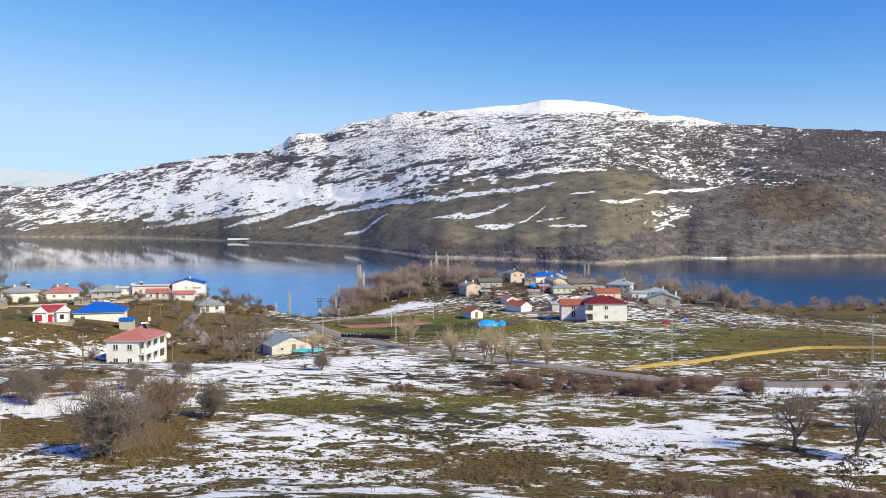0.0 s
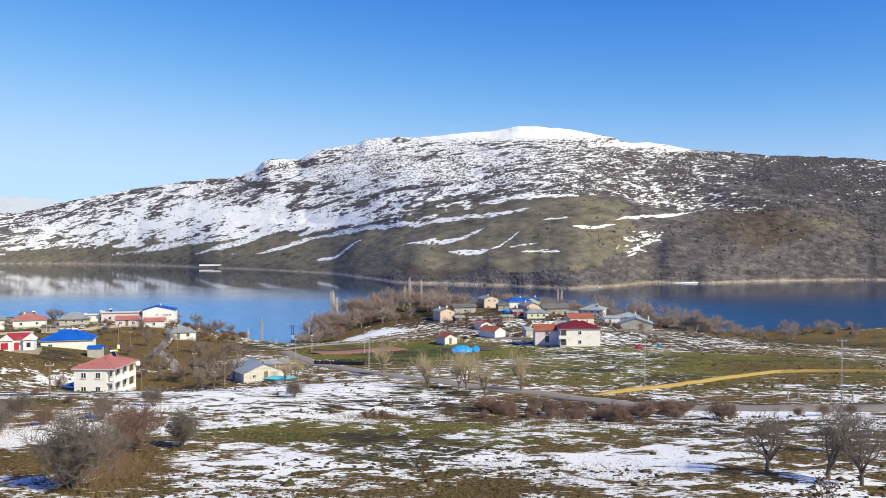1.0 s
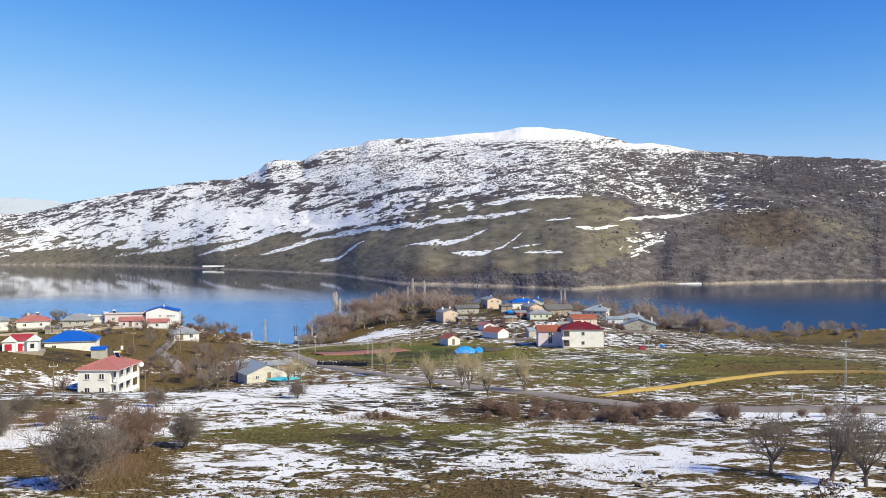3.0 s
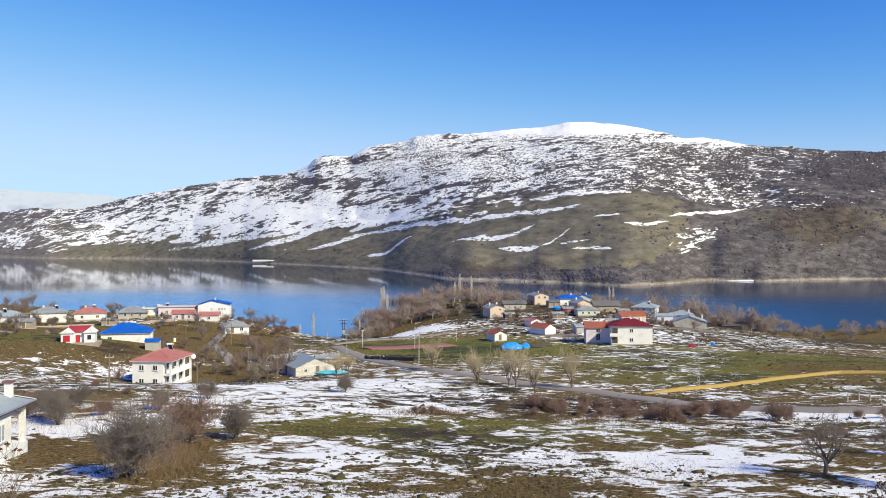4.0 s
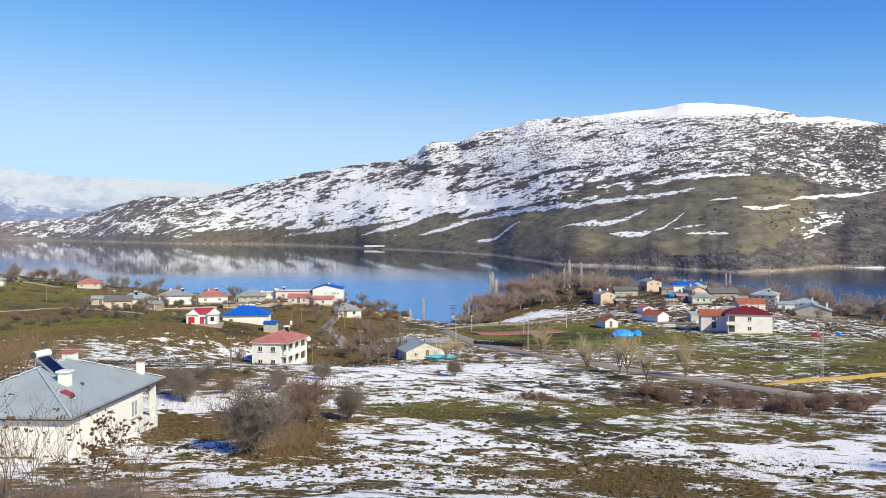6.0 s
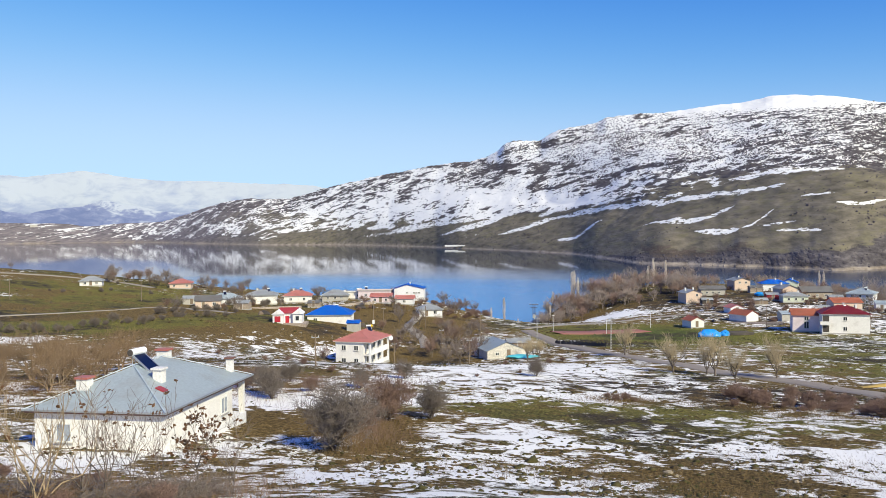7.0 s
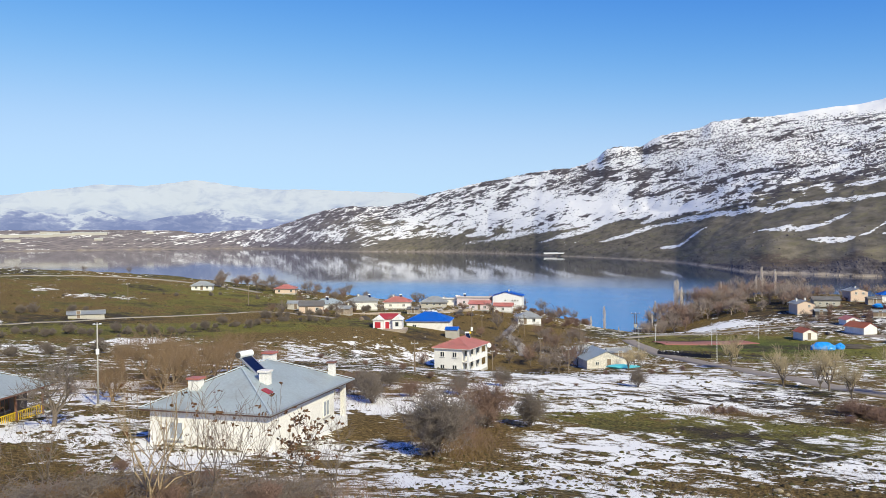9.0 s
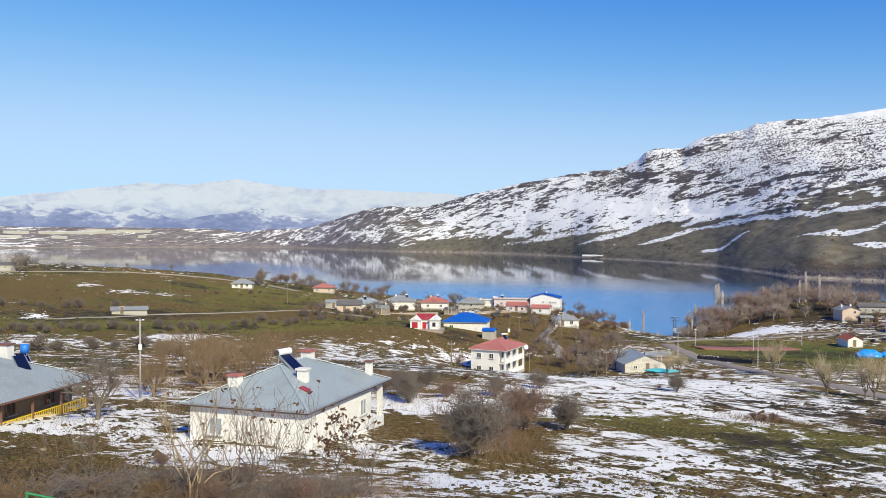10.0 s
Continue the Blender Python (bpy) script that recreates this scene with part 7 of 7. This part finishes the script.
weeds("dry_grass", [(-20.5, 66, 1.6, 5, 7000, 0.9), (-22, 70, 2.5, 6, 5000, 0.7), (-44, 45, 6, 7, 6000, 0.7), (-36, 42, 5, 6, 4000, 0.6), (-30, 48, 3, 6, 2000, 0.6), (4, 50, 4, 4, 3000, 0.6), (-4, 54, 6, 4, 4000, 0.5), (10, 64, 5, 5, 4000, 0.5),
                    (-25, 105, 5, 8, 5000, 0.9), (-40, 108, 5, 8, 9000, 1.0), (15, 100, 7, 4, 5000, 0.9), (6, 106, 3, 4, 4000, 0.9), (-2.5, 102, 1.5, 2, 3000, 0.9), (24, 46, 4, 4, 5000, 0.6), (-48, 60, 4, 8, 4000, 0.7), (0, 90, 14, 8, 9000, 0.45)], M_DRYGRASS,
      "straw-brown dry weeds and winter grass tussocks", 0.022, (0.1, 0.5), 0.8)
weeds("stalks", [(-42, 42, 6, 5, 1800, 1.0), (-33, 40, 4, 4, 1200, 1.0), (-20.3, 68, 1.5, 5, 1500, 1.4), (22, 42, 4, 3, 1500, 0.9), (-38, 104, 6, 8, 3000, 1.6), (-27, 95, 4, 8, 2000, 1.3)], M_TWIGRED,
      "thin brown bare stalks among the weeds", 0.01, (0.3, 1.0), 0.6)


# ---- bushes and tussocks: each a small rough dome, far too many to count ----
def domes(name, P, W, H, material, label, category, seed, sides=5):
    """One mesh of small ragged domes at P, W wide and H high."""
    r3 = np.random.RandomState(seed)
    n = len(P)
    turn = r3.uniform(0, 6.28, n)
    rows = []
    for level, (wide, up) in enumerate(((0.75, -0.25), (1.0, 0.42))):
        for k in range(sides):
            t = turn + 2 * math.pi * k / sides
            w = W * wide * r3.uniform(0.6, 1.25, n)
            rows.append(P + np.stack([np.cos(t) * w, np.sin(t) * w, H * up * r3.uniform(0.6, 1.4, n)], 1))
    rows.append(P + np.stack([0.3 * W * r3.randn(n), 0.3 * W * r3.randn(n), H * r3.uniform(0.8, 1.2, n)], 1))
    V = np.stack(rows, 1).reshape(-1, 3)
    base = (np.arange(n) * (2 * sides + 1))[:, None]
    tris = []
    for k in range(sides):
        q = (k + 1) % sides
        tris += [(k, q, sides + q), (k, sides + q, sides + k), (sides + k, sides + q, 2 * sides)]
    F = np.concatenate([base + np.array([t]) for t in tris], 0)
    me = bpy.data.meshes.new(name)
    me.vertices.add(len(V))
    me.vertices.foreach_set("co", V.astype(np.float32).ravel())
    me.loops.add(F.size)
    me.loops.foreach_set("vertex_index", F.astype(np.int32).ravel())
    me.polygons.add(len(F))
    me.polygons.foreach_set("loop_start", np.arange(0, F.size, 3, dtype=np.int32))
    me.update(calc_edges=True)
    me.materials.append(material)
    return tagged(new(name, me), label, category, kind="stuff")


BUSHES = [(0, 0.088, 10, 0.026, 0.40), (-12, 0.062, 6, 0.012, 0.14), (19, 0.083, 6, 0.028, 0.75), (28, 0.065, 6, 0.05, 0.6), (13, 0.085, 5, 0.016, 0.45), (23, 0.012, 5, 0.03, 0.26), (16, 0.012, 3.2, 0.03, 0.22), (-28, 0.026, 3, 0.010, 0.10),
          (9.5, 0.141, 6, 0.006, -0.45), (16, 0.119, 2.2, 0.004, -0.5), (13, -0.02, 3, 0.012, 0.08), (-9, -0.014, 2.5, 0.006, 0.10)]
r4 = np.random.RandomState(77)
count = 240000
A = r4.uniform(-34, 31, count)
rs = eased(A, FAR_AZ, FAR_R, 0.8)
rr = np.interp(A, REACH_AZ, REACH_R)
R = rs + 10 + (rr - rs - 10) * r4.rand(count) ** 0.9
X, Y = R * np.sin(np.radians(A)), R * np.cos(np.radians(A))
T = slope_tan(X, Y, A, R)
clump = value_noise(A * 3, T * 420, 4.0, 4, 51)
likely = (0.022 + summed(T, A, BUSHES)) * np.clip(0.8 + 2.6 * clump, 0.0, 2.6) + 0.04 * np.exp(-((R - rs) / 30) ** 2) - 1.2 * drifts(T, A)
# scarps cross the upper face, lined with scrub
ledge = np.abs((T * 62 - 0.05 * A + 0.35 * value_noise(A, T * 60, 5.0, 3, 52)) % 1 - 0.5)
likely = likely * np.where((T > 0.05) & (A > -12) & (A < 22), 0.75 + 1.6 * np.exp(-(ledge / 0.07) ** 2), 1.0)
keep = r4.rand(count) < likely
A, R, X, Y = A[keep], R[keep], X[keep], Y[keep]
Z = mountain(X, Y, A, R)
size = r4.gamma(2.5, 0.42, len(R)) * (R / 1500) ** 0.6 + 0.4
domes("mountain_scrub", np.stack([X, Y, Z], 1), size * 0.66, size * 0.72, M_SCRUB, "dark leafless scrub scattered over the far slopes", "scrub", 5)

count = 20000
A = r4.uniform(-56, 32, count)
R = 34 * np.exp(r4.rand(count) * math.log(330 / 34))
X, Y = R * np.sin(np.radians(A)), R * np.cos(np.radians(A))
keep = (value_noise(X, Y, 18, 4, 61) + 0.5 * value_noise(X, Y, 4, 2, 62) > 0.05)
A, R, X, Y = A[keep], R[keep], X[keep], Y[keep]
size = r4.gamma(3.0, 0.036, len(R)) * (0.7 + R / 200) + 0.04
cut = len(R) // 2
for name, sl, mat, label in (("tussocks", slice(0, cut), M_TUSSOCK, "dull olive grass tussocks in the thawing pasture"), ("dry_tussocks", slice(cut, None), M_STRAW, "withered brown tussocks standing out of the snow")):
    domes(name, np.stack([X[sl], Y[sl], land(X[sl], Y[sl]) - 0.02], 1), size[sl], size[sl] * 0.7, mat, label, "grass", 6, 4)

# ---- low white sheds and a bank of old snow on the far shore ----
for a, r, w, h in ((-13.75, 2020, 60, 2.6), (-13.3, 1990, 44, 1.6)):
    x, y = at(a, r)
    z = float(mountain(np.array([x]), np.array([y]), np.array([a]), np.array([float(r)]))[0])
    ob = thing("shed", pose(x, y, z - 1, 0, 0, -a), "long low white shed on the far shore", "shed", "sheds on the far shore")
    part("wall", boxes((-w / 2, w / 2, -4, 4, 0, h + 1), bevel=0.1), M_WHITE, ob)
    part("roof", boxes((-w / 2 - 0.5, w / 2 + 0.5, -4.6, 4.6, h + 1, h + 1.5), bevel=0.1), M_TANK, ob)
sx, sy = at(18.6, 1121)
heap = lump("snow_bank", 21, (24, 4, 1.3), M_SNOWCLOD, 0.4, 3)
heap.matrix_world = pose(sx, sy, 0.3, 0, 0, -12)
tagged(heap, "long heap of old white snow at the waterline", "snow bank")

# ---- the far town on the plain ----
for k, (a, r, w, h) in enumerate(((-51.4, 4440, 110, 11), (-49.4, 4450, 120, 12), (-47.7, 4460, 150, 12), (-46.3, 4470, 120, 11), (-44.6, 4480, 160, 10), (-51.7, 4330, 90, 9), (-41.0, 4500, 34, 9), (-49.0, 4350, 70, 8), (-44.1, 4390, 40, 7), (-46.9, 4520, 90, 10))):
    x, y = at(a, r)
    z = float(mountain(np.array([x]), np.array([y]), np.array([a]), np.array([float(r)]))[0])
    ob = thing("apartment_block", pose(x, y, z - 3, 0, 0, -a), "distant long white apartment block on the plain", "building", "blocks of the far town")
    part("wall", boxes((-w / 2, w / 2, -8, 8, 0, h + 3)), M_CONC, ob)
    part("roof", boxes((-w / 2 - 1, w / 2 + 1, -9, 9, h + 3, h + 5)), M_ROOFPALE, ob)
    for j in range(2):
        part("window_band", boxes((-w / 2 + 3, w / 2 - 3, -8.3, -8.0, 6 + j * 5, 8 + j * 5)), M_GREYW, ob)
